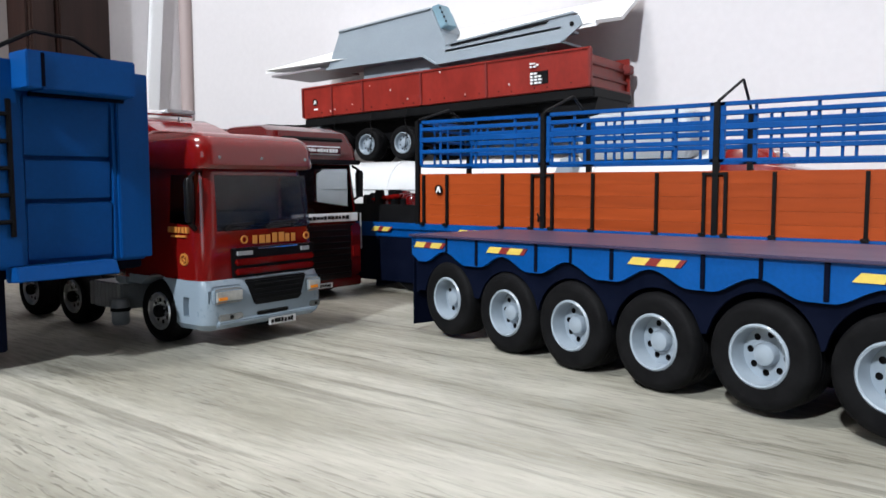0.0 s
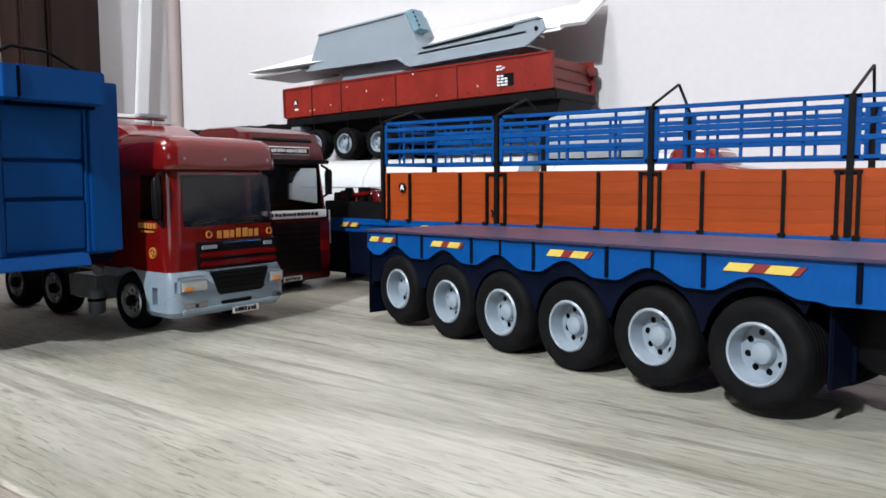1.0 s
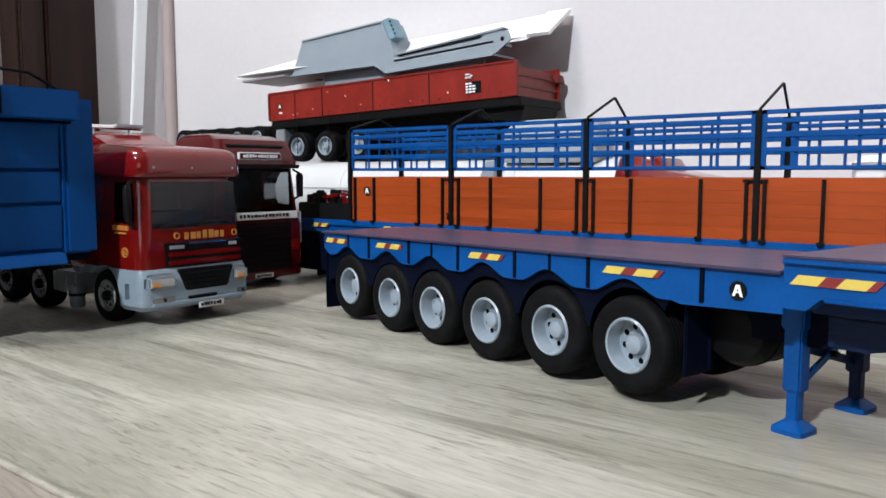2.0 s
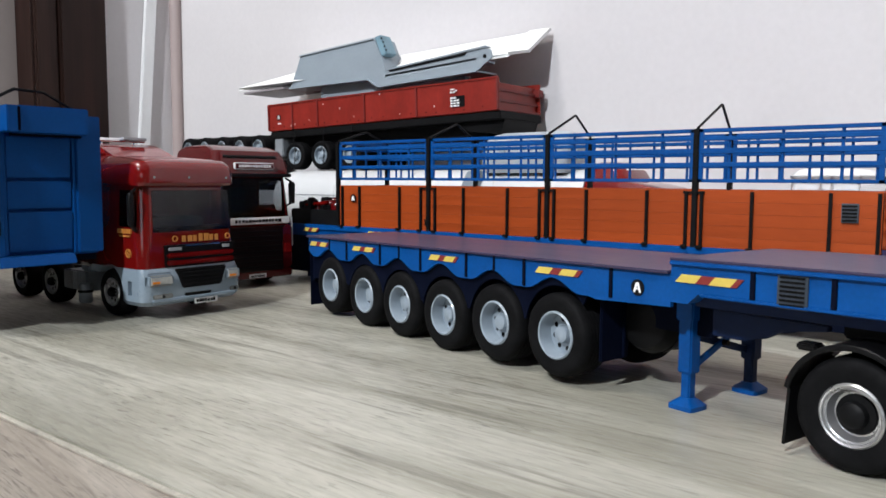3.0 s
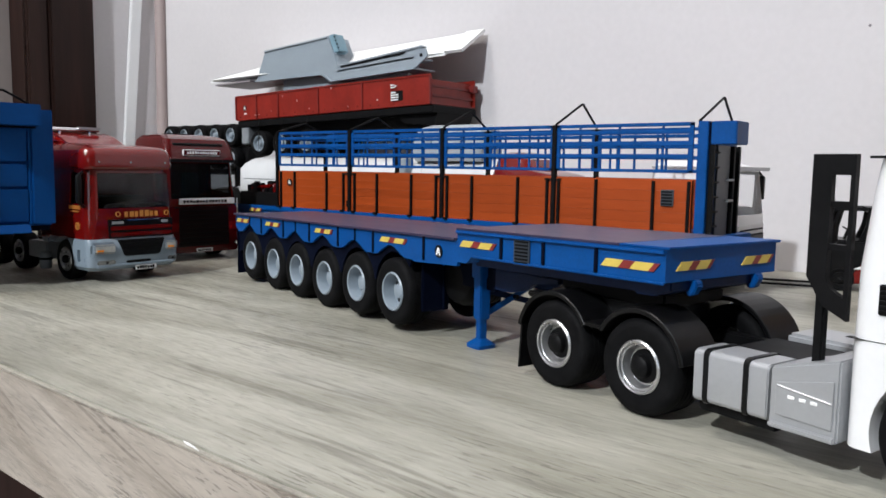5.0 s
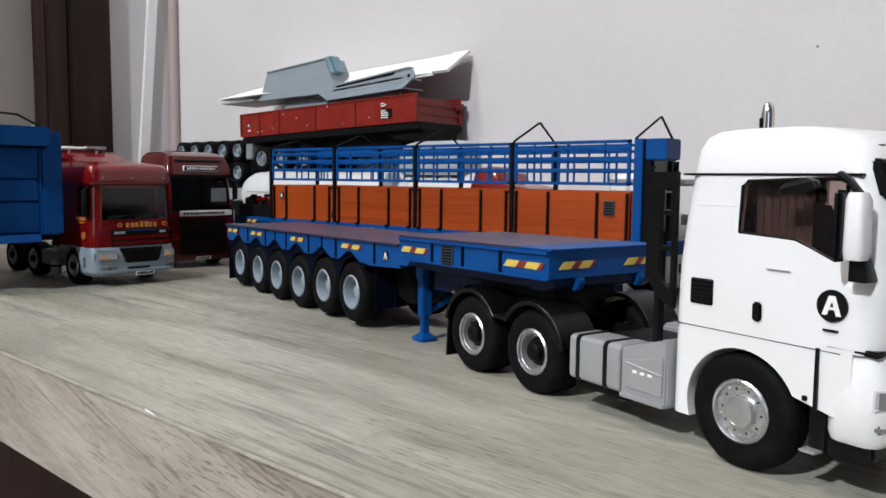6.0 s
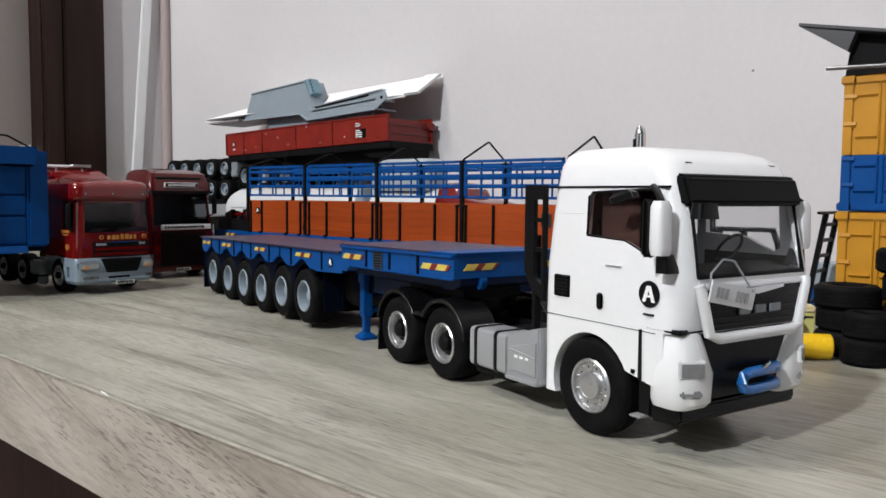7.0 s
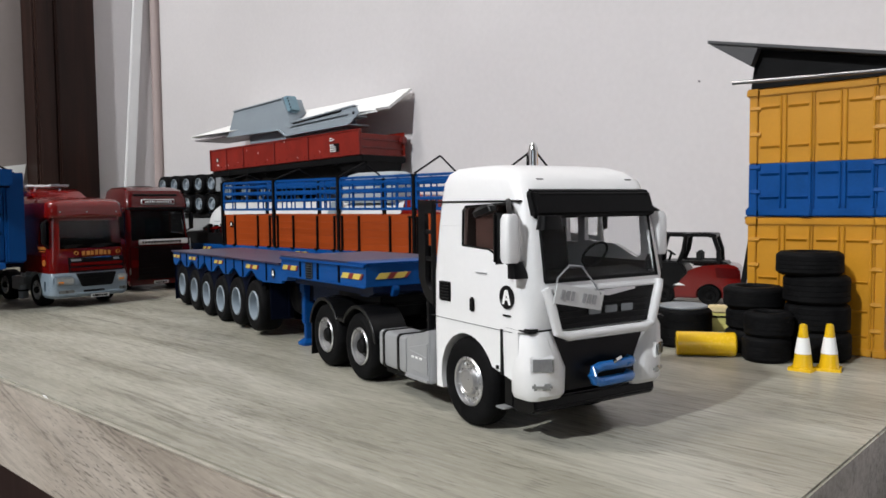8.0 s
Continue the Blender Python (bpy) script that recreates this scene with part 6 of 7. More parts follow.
def dump_trailer():
    L, Wd, H = 0.2270, 0.0555, 0.0218
    t = thing("dump_trailer", pose(-0.3192, 0.4825, 0.0984, 0, -1.8, 1.7), "red brush-painted model dump trailer stacked on the white tank", "trailer")
    part("tub", cut(box(0.0, L, 0.0, Wd, 0.0, H, 0.0005), box(0.0015, L + 0.01, 0.0015, Wd - 0.0015, 0.0015, H + 0.01)), REDB, t, "red brush-painted tub")
    for x in (0.0005, 0.0290, 0.0580, 0.1080, 0.1580, 0.2262):
        part("side_rib", box(x - 0.0008, x + 0.0008, -0.0010, 0.0002, 0.0006, H - 0.0004, 0.0002), mat_rib, t)
    part("top_rail", box(0.0, L, -0.0008, 0.0006, H - 0.0010, H + 0.0002, 0.0002), REDB, t)
    part("tailgate", moved(box(0.0, 0.0015, 0.0020, Wd - 0.0020, 0.0, H - 0.003, 0.0003), pose(L - 0.0040, 0, 0.0)), REDB, t)
    for z in (0.0060, 0.0130):
        part("tailgate_bar", box(L - 0.0028, L - 0.0012, 0.0030, Wd - 0.0010, z, z + 0.0018, 0.0004), mat_rib, t)
    part("tail_hinge", box(L - 0.004, L + 0.0022, Wd - 0.006, Wd + 0.0005, 0.0120, 0.0175, 0.0006), mat_rib, t)
    part("tub_bottom", box(0.0005, L + 0.001, 0.0010, Wd - 0.0010, -0.0058, -0.0002, 0.0006), SATIN, t, "dark underframe")
    part("rear_foot", prism([(L - 0.040, -0.0058), (L + 0.001, -0.0058), (L - 0.002, -0.0150), (L - 0.030, -0.0120)], 0.006, Wd - 0.006), SATIN, t)
    for y in (0.014, 0.038):
        part("chassis_beam", box(0.0050, L - 0.020, y, y + 0.004, -0.0200, -0.0055, 0.0003), SATIN, t)
    for x, z in ((0.0310, -0.0212), (0.0605, -0.0220), (0.0920, -0.0228)):
        wheel("dump", t, x, -0.0010, z, rim_mat=RIM)
        wheel("dump", t, x, Wd + 0.0010, z, far=True, rim_mat=RIM)
        part("axle", moved(lathe([(0, 0.008), (0.0016, 0.008), (0.0016, Wd - 0.008), (0, Wd - 0.008)], 10), pose(x, 0, z)), SATIN, t)
    part("coupling_block", join(box(0.0040, 0.0140, 0.0020, 0.0180, -0.0150, -0.0060, 0.0006), box(0.0060, 0.0160, 0.0000, 0.0060, -0.0210, -0.0140, 0.0008)), RIM2, t, "dull grey coupling block")
    for x in (0.0330, 0.0660, 0.0960):
        part("dangling_wire", tube([(x, -0.0006, 0.0), (x - 0.0005, -0.0022, -0.008), (x + 0.0008, -0.0026, -0.018), (x - 0.0015, -0.0020, -0.028)], 0.0003, 6), SATIN, t)
    rivet_me = smooth_mesh("rivet", lathe([(0.0005, 0.0), (0.0004, -0.0003), (0, -0.0004)], 8))
    for k in range(18):
        put("rivet", rivet_me, SATIN, t, "", pose(0.006 + 0.0122 * k + random.uniform(-0.002, 0.002), 0.0, 0.0026 + random.uniform(-0.0004, 0.0006)))
    for x, z in ((0.0270, 0.0030), (0.0315, 0.0036), (0.0480, 0.0058), (0.0640, 0.0170), (0.0820, 0.0120), (0.0965, 0.0052), (0.1230, 0.0190), (0.1420, 0.0034), (0.1735, 0.0060)):
        part("paint_chip", box(x, x + random.uniform(0.0004, 0.0009), -0.0003, 0.0, z, z + random.uniform(0.0005, 0.0014)), MARK, t)
    badge(t, 0.0128, -0.0003, 0.0108, 0.0024)
    part("small_bars", join(box(0.0112, 0.0150, -0.0003, 0.0, 0.0052, 0.0064)), MARK, t)
    part("stencil_plate", box(0.1885, 0.2000, -0.0004, 0.0, 0.0045, 0.0120, 0.0001), SATIN, t)
    marks = [(0.1888 + 0.0027 * c, 0.1904 + 0.0027 * c + 0.0004 * ((c + k) % 2), 0.0048 + 0.0018 * k, 0.0059 + 0.0018 * k) for c in range(3) for k in range(4) if (c, k) != (2, 3)]
    marks += [(0.1886, 0.1902, 0.0142, 0.0152), (0.1910, 0.1926, 0.0142, 0.0152), (0.1886, 0.1920, 0.0162, 0.0170), (0.1928, 0.1942, 0.0150, 0.0160)]
    part("stencil_bars", join(*[box(x0, x1, -0.0013, -0.0004, z0, z1) for x0, x1, z0, z1 in marks]), MARK, t, "white stencilled bars")
    return t


mat_rib = mat("dark_red_rib", (0.15, 0.010, 0.008), 0.5, var=0.2)
dump_trailer()


def chute():
    t = thing("crane_body", pose(0, 0, 0), "blue-grey model crane body lying on the dump trailer", "model part")
    y0, y1 = 0.4960, 0.5180
    out = [(-0.3074, 0.1345), (-0.2946, 0.1598), (-0.2118, 0.1650), (-0.1990, 0.1400), (-0.1130, 0.1480), (-0.1045, 0.1470), (-0.1025, 0.1415), (-0.1150, 0.1332), (-0.2070, 0.1290), (-0.2180, 0.1352)]
    part("side_plate", prism(out, y0, y0 + 0.0014, bev=0.0002, seg=1), GREYB, t)
    far = [(min(x, -0.1300), z) for x, z in out]
    part("side_plate", prism(far[:4] + [(-0.1300, 0.1464), (-0.1300, 0.1326)] + far[8:], y1 - 0.0014, y1, bev=0.0002, seg=1), GREYB, t)
    part("cabin_top", prism([(-0.2950, 0.1590), (-0.2946, 0.1604), (-0.2116, 0.1656), (-0.2112, 0.1642)], y0 - 0.0012, y1 + 0.0012, bev=0.0002, seg=1), GREYB, t)
    part("cabin_front", prism([(-0.2124, 0.1648), (-0.2112, 0.1650), (-0.1985, 0.1402), (-0.1998, 0.1398)], y0 - 0.0006, y1 + 0.0006), GREYB, t)
    part("base_flange", prism([(-0.3085, 0.1338), (-0.3074, 0.1350), (-0.2178, 0.1358), (-0.2068, 0.1296), (-0.1150, 0.1338), (-0.1150, 0.1326), (-0.2072, 0.1284), (-0.2182, 0.1346)], y0 - 0.0014, y1 + 0.0014), GREYB, t)
    part("arm_floor", prism([(-0.2000, 0.1372), (-0.1160, 0.1420), (-0.1160, 0.1406), (-0.2000, 0.1358)], y0, y1), GREYB, t)
    part("arm_slot", prism([(-0.1960, 0.1400), (-0.1240, 0.1460), (-0.1260, 0.1446), (-0.1950, 0.1391)], y0 - 0.0006, y0 + 0.0002), SATIN, t)
    part("arm_top_strip", prism([(-0.1975, 0.1412), (-0.1080, 0.1495), (-0.1060, 0.1484), (-0.1970, 0.1402)], y0 - 0.0010, y0 + 0.004), GREYB, t)
    part("pivot_hole", moved(lathe([(0, -0.0004), (0.0014, -0.0004), (0.0014, 0.0010), (0, 0.0010)], 16), pose(-0.1088, y0, 0.1425)), BLACK, t)
    hood = part("end_box", prism([(-0.2122, 0.1664), (-0.2060, 0.1674), (-0.1990, 0.1530), (-0.2050, 0.1512)], y0 + 0.001, y1 - 0.010, bev=0.0006), TEAL, t, "pale blue louvred box")
    for i in range(4):
        part("louvre", box(-0.2052 + 0.0016 * i, -0.2042 + 0.0016 * i, y0 + 0.0006, y0 + 0.0012, 0.1640 - 0.0030 * i, 0.1652 - 0.0030 * i), SATIN, hood)
    part("roof_fitting", join(box(-0.2740, -0.2660, y0 + 0.004, y0 + 0.012, 0.1610, 0.1628, 0.0005), box(-0.2700, -0.2660, y0 + 0.006, y0 + 0.010, 0.1625, 0.1645, 0.0005)), SATIN, t)
    part("roof_rail", tube([(-0.2640, y0 + 0.006, 0.1636), (-0.2180, y0 + 0.006, 0.1668)], 0.0006, 6), GREYB, t)
    part("inner_block", box(-0.280, -0.130, y0 + 0.008, y1 - 0.008, 0.1200, 0.1370, 0.001), GREYB, t)
    return t


chute()


def sheet():
    """White foam board resting on the stack and leaning to the wall, with a raised corner."""
    t = thing("foam_board", pose(0, 0, 0), "white foam board sheet leaning on the wall behind the stack", "board")
    bm = bmesh.new()
    top = [(-0.3640, 0.4860, 0.1374), (-0.3100, 0.5195, 0.1398), (-0.1060, 0.5200, 0.1470), (-0.0895, 0.5470, 0.1660), (-0.2300, 0.5500, 0.1615), (-0.3500, 0.5500, 0.1590)]
    a = [bm.verts.new(p) for p in top]
    b = [bm.verts.new((x, y, z - 0.0022)) for x, y, z in top]
    for q in (a, b[::-1]):
        for i in range(1, 5):
            bm.faces.new((q[0], q[i], q[i + 1]))
    for i in range(6):
        j = (i + 1) % 6
        bm.faces.new((a[i], b[i], b[j], a[j]))
    part("sheet", bm, CARD, t)
    part("lower_sheet", prism([(-0.3610, 0.1338), (-0.3080, 0.1352), (-0.3080, 0.1338), (-0.3610, 0.1324)], 0.4890, 0.5300), GREYP, t, "grey edge of a second sheet")
    part("sheet_end", prism([(0.5190, 0.1480), (0.5470, 0.1668), (0.5485, 0.1650), (0.5205, 0.1462)], -0.1060, -0.0890, "x"), CARD, t)
    return t


sheet()


def bogie(z):
    t = thing("axle_bogie", pose(-0.4947, 0.5200, z - 0.0113), "dark five-axle model bogie in a stack by the wall", "bogie", "stacked bogies")
    part("bogie_frame", box(-0.0150, 0.1270, 0.0106, 0.0290, 0.0060, 0.0226, 0.0005), SATIN, t)
    for i in range(5):
        wheel("dump", t, 0.0279 * i, 0.0, 0.0113, rim_mat=RIM2)
    return t


for z in (0.0655, 0.0884):
    bogie(z)
crate = part("storage_box", box(-0.508, -0.372, 0.524, 0.549, 0.0, 0.0541, 0.002), SATIN, None)
tagged(crate, "dark grey box under the stacked bogies", "box")


# ---- containers and yard clutter ----
def container(m, bands, label):
    """Seen by its door end at y = 0; bands: (z0, z1, paint)."""
    t = thing("shipping_container", m, label, "container", "stacked containers")
    Wd, L = 0.0540, 0.1210
    top = bands[-1][1]
    for z0, z1, paint in bands:
        part("box_body", box(0.0012, Wd - 0.0012, 0.0012, L, z0, z1 - 0.00005), paint, t)
        for x in (0.0, Wd - 0.0035):
            part("corner_post", box(x, x + 0.0035, 0.0, 0.0035, z0, z1 - 0.00005, 0.0003), paint, t)
        for x0, x1 in ((0.0040, 0.0266), (0.0274, Wd - 0.0040)):
            d0, d1 = max(z0, 0.0030), min(z1, top - 0.0030)
            door = part("door_leaf", box(x0, x1, 0.0004, 0.0014, d0, d1, 0.0002), paint, t)
            w = x1 - x0
            for f in (0.41, 0.50, 0.95):
                part("door_rib", box(x0 + w * f - 0.0004, x0 + w * f + 0.0004, -0.0005, 0.0006, d0 + 0.0006, d1 - 0.0006, 0.0003, 1), paint, door)
            zs = [z for z in (0.0080, 0.0180, 0.0296, 0.0462) if d0 + 0.001 < z < d1 - 0.001]
            for z in zs:
                for f0, f1 in ((0.04, 0.38), (0.54, 0.90)):
                    lip = [(0.0006, z + 0.0006), (-0.0005, z + 0.0005), (-0.0005, z + 0.0003), (0.0006, z - 0.0009)]
                    part("door_lip", prism(lip, x0 + w * f0, x0 + w * f1, "x"), paint, door)
        for z in (0.0085, 0.0190, 0.0330, 0.0440):
            if z0 < z < z1 - 0.003:
                for x in (0.0006, Wd - 0.0056):
                    part("hinge_lug", prism([(0.0010, z + 0.0030), (-0.0003, z + 0.0029), (-0.0005, z + 0.0016), (0.0010, z)], x, x + 0.0044, "x"), paint, t)
    lo, hi = bands[0][2], bands[-1][2]
    part("bottom_sill", box(0.003, Wd - 0.003, -0.0004, 0.0030, 0.0002, 0.0032, 0.0004), lo, t)
    part("top_header", box(0.003, Wd - 0.003, -0.0004, 0.0030, top - 0.0034, top - 0.0004, 0.0004), hi, t)
    for x in (-0.0010, Wd - 0.0045):
        for y in (-0.0010, L - 0.0045):
            part("corner_casting", box(x, x + 0.0055, y, y + 0.0055, 0.0, 0.0036, 0.0006), lo, t)
            part("corner_casting", box(x, x + 0.0055, y, y + 0.0055, top - 0.0036, top, 0.0006), hi, t)
    for k in range(9):
        for x in (0.0006, Wd - 0.0012):
            for z0, z1, paint in bands:
                part("side_corrugation", box(x, x + 0.0006, 0.010 + 0.0120 * k, 0.0160 + 0.0120 * k, max(z0, 0.004), min(z1, top - 0.004), 0.0002, 1), paint, t)
    return t


container(pose(0.2775, 0.3850, 0), [(0.0, 0.0558, YELLOW)], "yellow model shipping container seen by its doors")
container(pose(0.2778, 0.3846, 0.0560), [(0.0, 0.0226, BLUE), (0.0226, 0.0545, YELLOW)], "yellow model container with a blue painted lower band")
part("container_latch", box(0.2995, 0.3040, 0.3828, 0.3846, 0.0562, 0.0616, 0.0004), BLUE, bpy.data.objects["shipping_container.001"], "", bpy.data.objects["shipping_container.001"].matrix_basis.inverted())

plank = thing("dark_panel", pose(0.2602, 0.3822, 0.1330), "dark grey panel with a black block lying on the containers", "panel")
part("panel_sheet", prism([(0.0, -0.0008), (0.0, 0.0006), (0.1100, -0.0215), (0.1100, -0.0231)], -0.0010, 0.090, bev=0.0002, seg=1), mat("dark_grey_panel", (0.05, 0.05, 0.054), 0.5, var=0.1), plank)
part("panel_flap", prism([(0.0010, -0.0014), (0.0218, -0.0058), (0.0190, -0.0130)], -0.0006, 0.0040), mat("dark_grey_flap", (0.05, 0.05, 0.054), 0.5, var=0.1), plank)
part("panel_block", prism([(0.0195, -0.0052), (0.0172, -0.0220), (0.0700, -0.0220), (0.0700, -0.0156)], 0.0050, 0.080), SATIN, plank, "black block under the panel")
rod = part("metal_rod", tube([(0.2718, 0.3808, 0.1136), (0.2745, 0.3808, 0.1135), (0.2985, 0.3812, 0.1128), (0.3580, 0.3822, 0.1116)], 0.0008, 10), mat("dull_steel", (0.22, 0.22, 0.23), 0.35, metal=0.9, var=0.15), None)
tagged(rod, "thin bright metal rod lying on the yellow container", "rod")

lad = thing("ladder", pose(0.2432, 0.4600, 0, 0, 9.2, 0), "small black model ladder standing by the yellow container", "ladder")
for y in (0.0, 0.0200):
    part("ladder_rail", box(-0.0013, 0.0013, y, y + 0.0020, 0.0003, 0.0540, 0.0002), BLACK, lad)
for i in range(6):
    part("ladder_rung", box(-0.0008, 0.0008, 0.0014, 0.0206, 0.0065 + 0.0082 * i, 0.0082 + 0.0082 * i, 0.0002), BLACK, lad)
part("ladder_hook", box(-0.0010, 0.0010, -0.0110, 0.0230, 0.0538, 0.0552, 0.0003), BLACK, lad)


def loose_tyre(x, y, z, r, h):
    prof = [(0.55 * r, 0.0008), (0.62 * r, 0.0), (0.86 * r, 0.0), (0.97 * r, 0.0010)]
    n = 4
    for i in range(n):
        a, b = 0.0014 + (h - 0.0028) * i / n, 0.0014 + (h - 0.0028) * (i + 1) / n
        prof += [(r, a), (r, b - 0.0003), (0.985 * r, b - 0.00025), (0.985 * r, b - 0.00005)]
    prof += [(0.97 * r, h - 0.0010), (0.86 * r, h), (0.62 * r, h), (0.55 * r, h - 0.0008)]
    t = part("loose_tyre", lathe(prof, 40, "z", True), RUBBER, None, "", pose(x, y, z, 0, 0, random.uniform(0, 90)))
    return tagged(t, "black rubber model tyre lying flat in a stack", "tyre", "loose tyres")


for x, y, z, r, h in ((0.3110, 0.3715, 0.0, 0.0122, 0.0112), (0.3105, 0.3720, 0.0112, 0.0121, 0.0110), (0.3103, 0.3712, 0.0222, 0.0123, 0.0112), (0.3080, 0.3700, 0.0334, 0.0124, 0.0092),
                      (0.2860, 0.3715, 0.0, 0.0118, 0.0094), (0.2862, 0.3720, 0.0094, 0.0117, 0.0090), (0.2858, 0.3712, 0.0184, 0.0121, 0.0090),
                      (0.2972, 0.3545, 0.0, 0.0091, 0.0098), (0.2978, 0.3550, 0.0098, 0.0093, 0.0096),
                      (0.2572, 0.3660, 0.0, 0.0120, 0.0165)):
    loose_tyre(x, y, z, r, h)
lid = part("white_disc", lathe([(0, 0.0), (0.0100, 0.0), (0.0104, 0.0006), (0.0100, 0.0012), (0, 0.0012)], 32, "z"), RIM2, None, "", pose(0.2572, 0.3660, 0.0165))
tagged(lid, "small white disc lying on a black tyre", "disc")
drum = part("yellow_cylinder", lathe([(0, -0.0116), (0.0044, -0.0116), (0.0049, -0.0111), (0.0049, 0.0111), (0.0044, 0.0116), (0, 0.0116)], 36, "x"), YEL2, None, "", pose(0.2752, 0.3482, 0.0049, 0, 0, 30))
tagged(drum, "glossy yellow cylinder lying on the table", "cylinder")
blk = thing("yellow_block", pose(0.2650, 0.3850, 0, 0, 0, 30), "pale yellow block with a dark line standing among the tyres", "block")
part("block_body", box(-0.0044, 0.0044, -0.0034, 0.0034, 0.0, 0.0128, 0.0005), LEMON, blk)
part("block_line", box(-0.0036, 0.0036, -0.0036, -0.0033, 0.0108, 0.0116), SATIN, blk)
part("block_cap", box(-0.0046, 0.0046, -0.0036, 0.0036, 0.0129, 0.0160, 0.0006), mat("cream_plastic", (0.70, 0.58, 0.33), 0.5, var=0.08), blk, "cream coloured cap")
crate2 = thing("parts_box", pose(0.2500, 0.5050, 0), "blue model box with a grey lid standing behind the ladder", "box")
part("box_base", box(-0.0130, 0.0130, -0.0130, 0.0130, 0.0, 0.0120, 0.0006), BLUE, crate2)
part("box_lid", box(-0.0126, 0.0126, -0.0126, 0.0126, 0.0121, 0.0255, 0.0012), GREYB, crate2, "grey rounded lid")


def cone(m):
    t = thing("traffic_cone", m, "small yellow and white model traffic cone", "cone", "traffic cones")
    part("cone_base", loft([(-0.0044, 0.0044, -0.0044, 0.0044, 0.0, 0.0008), (-0.0043, 0.0043, -0.0043, 0.0043, 0.0011, 0.0008)], 3), YEL2, t)
    part("cone_body", lathe([(0, 0.0010), (0.0036, 0.0010), (0.0028, 0.0062), (0, 0.0062)], 24, "z"), YEL2, t)
    part("white_band", lathe([(0, 0.0062), (0.0029, 0.0062), (0.0020, 0.0122), (0, 0.0122)], 24, "z"), MARK, t, "white cone band")
    part("cone_tip", lathe([(0, 0.0122), (0.0019, 0.0122), (0.0013, 0.0168), (0.0008, 0.0172), (0, 0.0172)], 24, "z"), YEL2, t)
    return t


c0 = cone(pose(0.3140, 0.3450, 0))
copy_thing(c0, pose(0.3213, 0.3512, 0, 0, 0, 12))


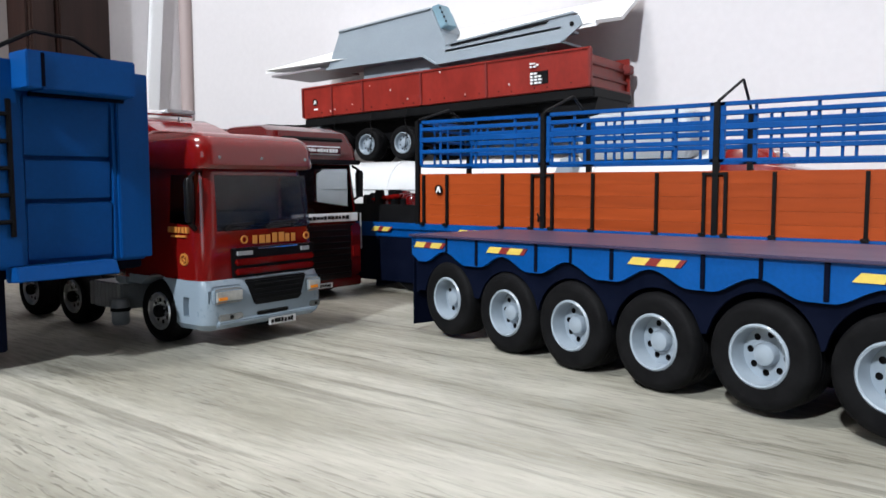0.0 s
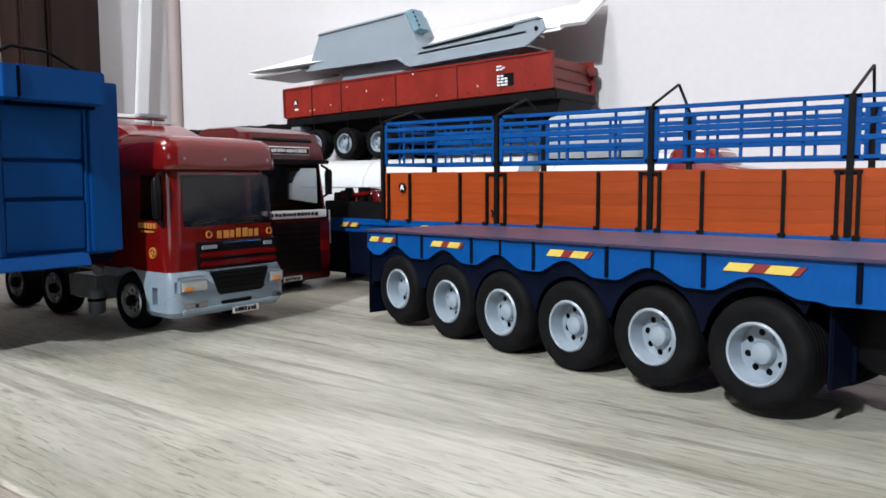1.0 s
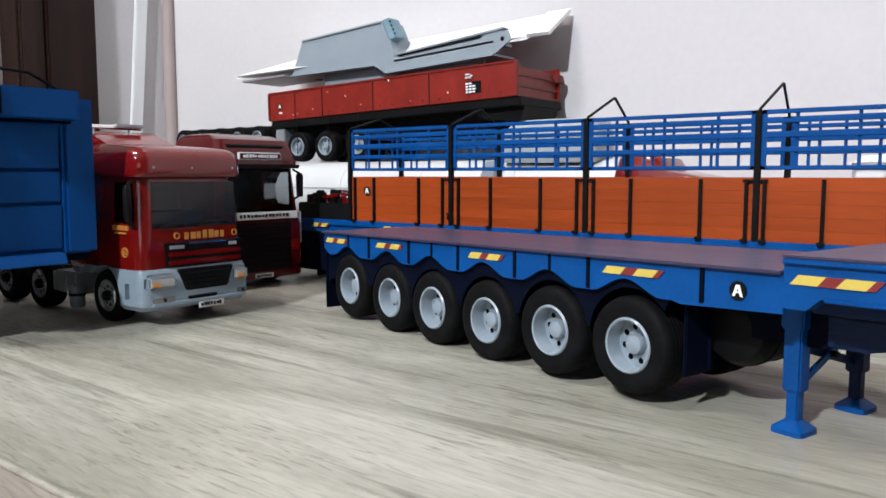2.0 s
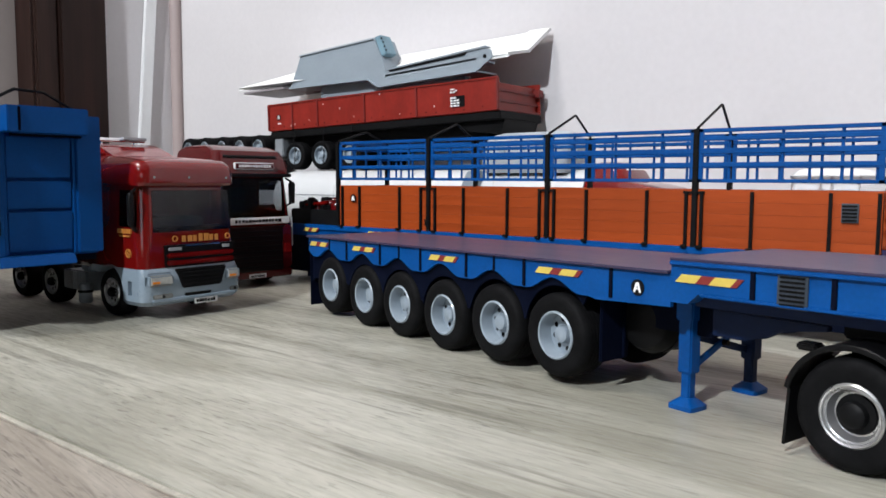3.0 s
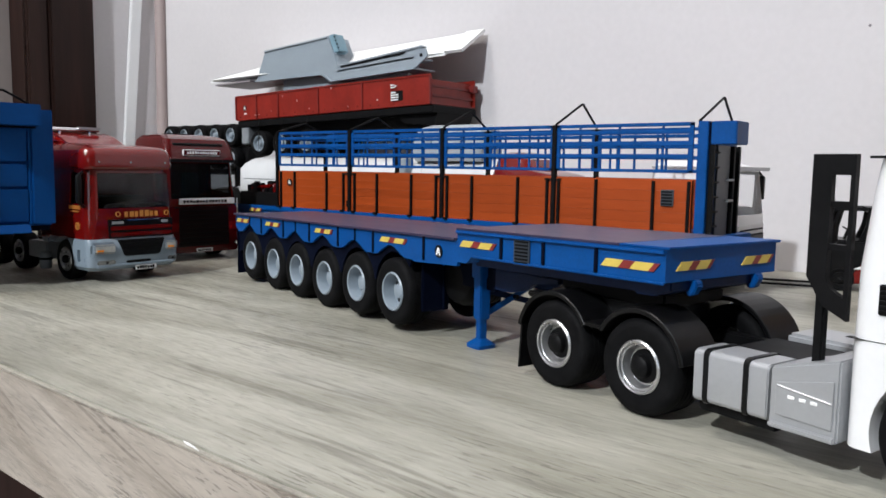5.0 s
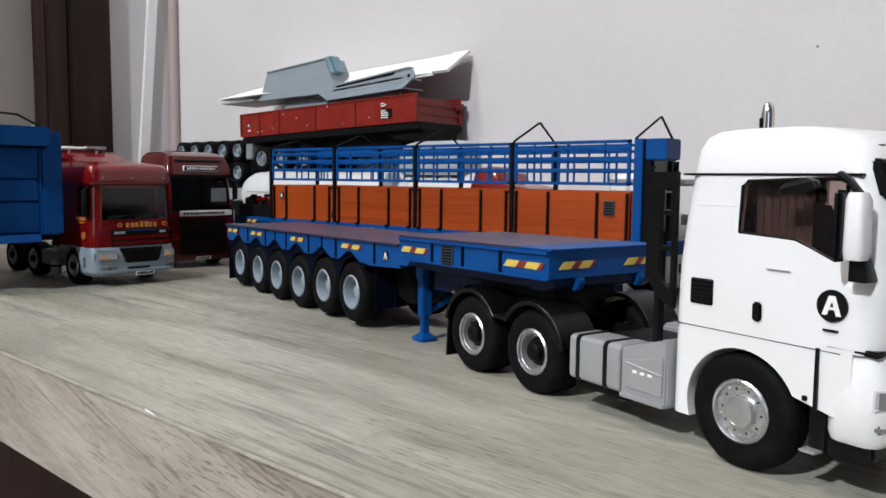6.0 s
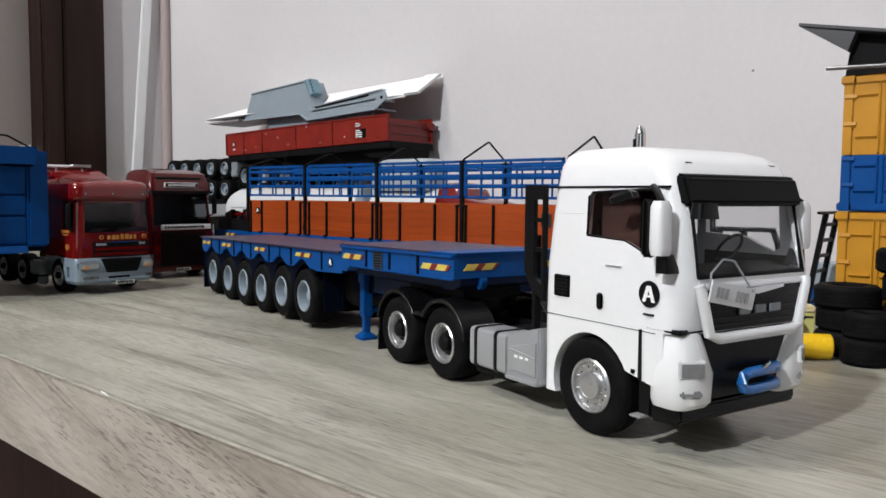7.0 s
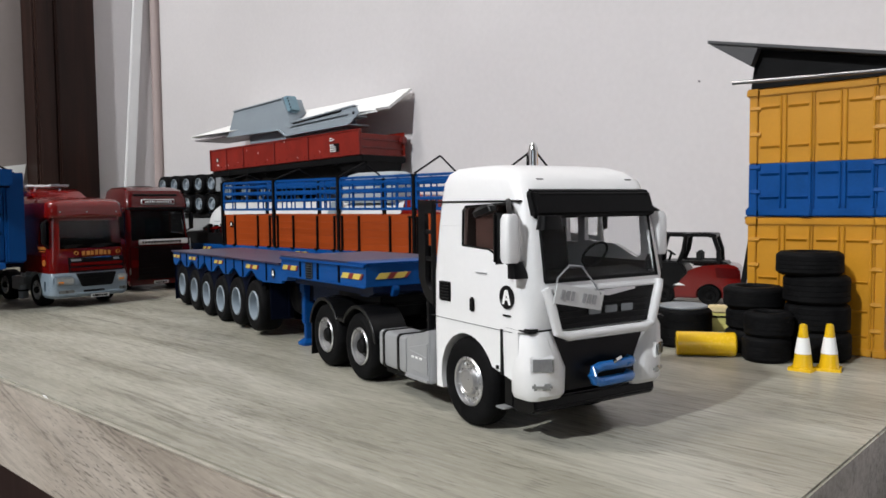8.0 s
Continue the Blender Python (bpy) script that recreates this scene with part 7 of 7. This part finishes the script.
def forklift():
    t = thing("forklift", pose(0.1606, 0.4790, 0, 0, 0, 17) @ Matrix.Diagonal((1.08, 1.08, 1.0, 1.0)), "red and black model forklift standing by the wall", "forklift")
    Wd = 0.0250
    body = cut(prism([(0.0215, 0.0040), (0.0240, 0.0062), (0.0300, 0.0105), (0.0345, 0.0165), (0.0393, 0.0212), (0.0450, 0.0235), (0.0528, 0.0245), (0.0620, 0.0250), (0.0660, 0.0225), (0.0668, 0.0120), (0.0640, 0.0040)], 0.0010, Wd - 0.0010, bev=0.0010),
               moved(lathe([(0, -0.002), (0.0070, -0.002), (0.0070, 0.0060), (0, 0.0060)], 28), pose(0.0500, 0, 0.0062)), moved(lathe([(0, Wd - 0.006), (0.0070, Wd - 0.006), (0.0070, Wd + 0.002), (0, Wd + 0.002)], 28), pose(0.0500, 0, 0.0062)))
    part("counterweight", body, RED, t, "glossy red curved body and counterweight")
    part("side_recess", prism([(0.0530, 0.0230), (0.0650, 0.0225), (0.0655, 0.0170), (0.0540, 0.0168)], 0.0004, 0.0012, bev=0.0003), RED2, t)
    part("front_body", prism([(0.0190, 0.0035), (0.0290, 0.0035), (0.0330, 0.0120), (0.0385, 0.0200), (0.0345, 0.0262), (0.0230, 0.0262), (0.0190, 0.0200)], 0.0006, Wd - 0.0006, bev=0.0008), BLACK, t)
    part("hood", box(0.0400, 0.0600, 0.0040, 0.0210, 0.0235, 0.0262, 0.0010), BLACK, t)
    part("seat", join(box(0.0380, 0.0450, 0.0070, 0.0180, 0.0245, 0.0275, 0.001), box(0.0420, 0.0455, 0.0070, 0.0180, 0.0260, 0.0325, 0.001)), SEAT, t)
    part("name_bar", prism([(0.0305, 0.0117), (0.0372, 0.0117), (0.0340, 0.0134)], 0.0004, 0.0010), MARK, t, "small white mark")
    for y in (0.0030, Wd - 0.0030):
        part("guard_post", tube([(0.0215, y, 0.0200), (0.0222, y, 0.0330), (0.0240, y, 0.0415)], 0.0015), BLACK, t)
        part("guard_post", tube([(0.0325, y, 0.0235), (0.0360, y, 0.0330), (0.0372, y, 0.0415)], 0.0014), BLACK, t)
        part("guard_post", tube([(0.0548, y, 0.0255), (0.0546, y, 0.0330), (0.0520, y, 0.0415)], 0.0013), BLACK, t)
        part("guard_rail", tube([(0.0330, y, 0.0262), (0.0548, y, 0.0262)], 0.0009), BLACK, t)
    part("guard_roof", join(*[box(0.0220, 0.0525, 0.0020 + 0.0048 * i, 0.0036 + 0.0048 * i, 0.0412, 0.0432, 0.0003) for i in range(5)], box(0.0205, 0.0250, 0.0018, Wd - 0.0018, 0.0408, 0.0434, 0.0006), box(0.0490, 0.0535, 0.0018, Wd - 0.0018, 0.0408, 0.0432, 0.0006), box(0.0345, 0.0395, 0.0018, Wd - 0.0018, 0.0408, 0.0432, 0.0006)), BLACK, t, "black overhead guard")
    part("steering_wheel", moved(tube([(0.0026 * math.cos(a), 0.0026 * math.sin(a), 0) for a in [2 * math.pi * i / 16 for i in range(17)]], 0.0004, 6), pose(0.0280, 0.0105, 0.0310, 0, 35, 0)), BLACK, t)
    part("steering_column", tube([(0.0262, 0.0105, 0.0240), (0.0280, 0.0105, 0.0308)], 0.0007), BLACK, t)
    for y in (0.0030, 0.0185):
        part("mast_rail", box(0.0165, 0.0212, y, y + 0.0035, 0.0015, 0.0485, 0.0004), BLACK, t)
        part("mast_inner", box(0.0150, 0.0195, y + 0.0008, y + 0.0028, 0.0015, 0.0490, 0.0003), SATIN, t)
        part("fork", join(box(-0.0130, 0.0150, y + 0.0005, y + 0.0030, 0.0006, 0.0016, 0.0002), box(0.0138, 0.0150, y + 0.0005, y + 0.0030, 0.0006, 0.0160, 0.0002)), SATIN, t)
    for z in (0.0120, 0.0300, 0.0430):
        part("mast_cross", box(0.0168, 0.0205, 0.0030, 0.0220, z, z + 0.0030, 0.0003), BLACK, t)
    part("carriage", join(box(0.0128, 0.0152, 0.0010, Wd - 0.0010, 0.0060, 0.0100, 0.0004), box(0.0128, 0.0152, 0.0010, Wd - 0.0010, 0.0160, 0.0200, 0.0004), *[box(0.0130, 0.0150, y, y + 0.0014, 0.0060, 0.0300, 0.0003) for y in (0.0012, 0.0078, 0.0150, 0.0222)]), SATIN, t, "dark fork carriage")
    part("mast_ram", tube([(0.0185, 0.0125, 0.0020), (0.0185, 0.0125, 0.0440)], 0.0016), SATIN, t)
    for x in (0.0255, 0.0500):
        # near rims black instead of red, their shade put into the colour
        wheel("lift", t, x, 0.0002, 0.0062, rim_mat=SATIN)
        wheel("lift", t, x, Wd - 0.0002, 0.0062, far=True, rim_mat=RED)
    return t


forklift()
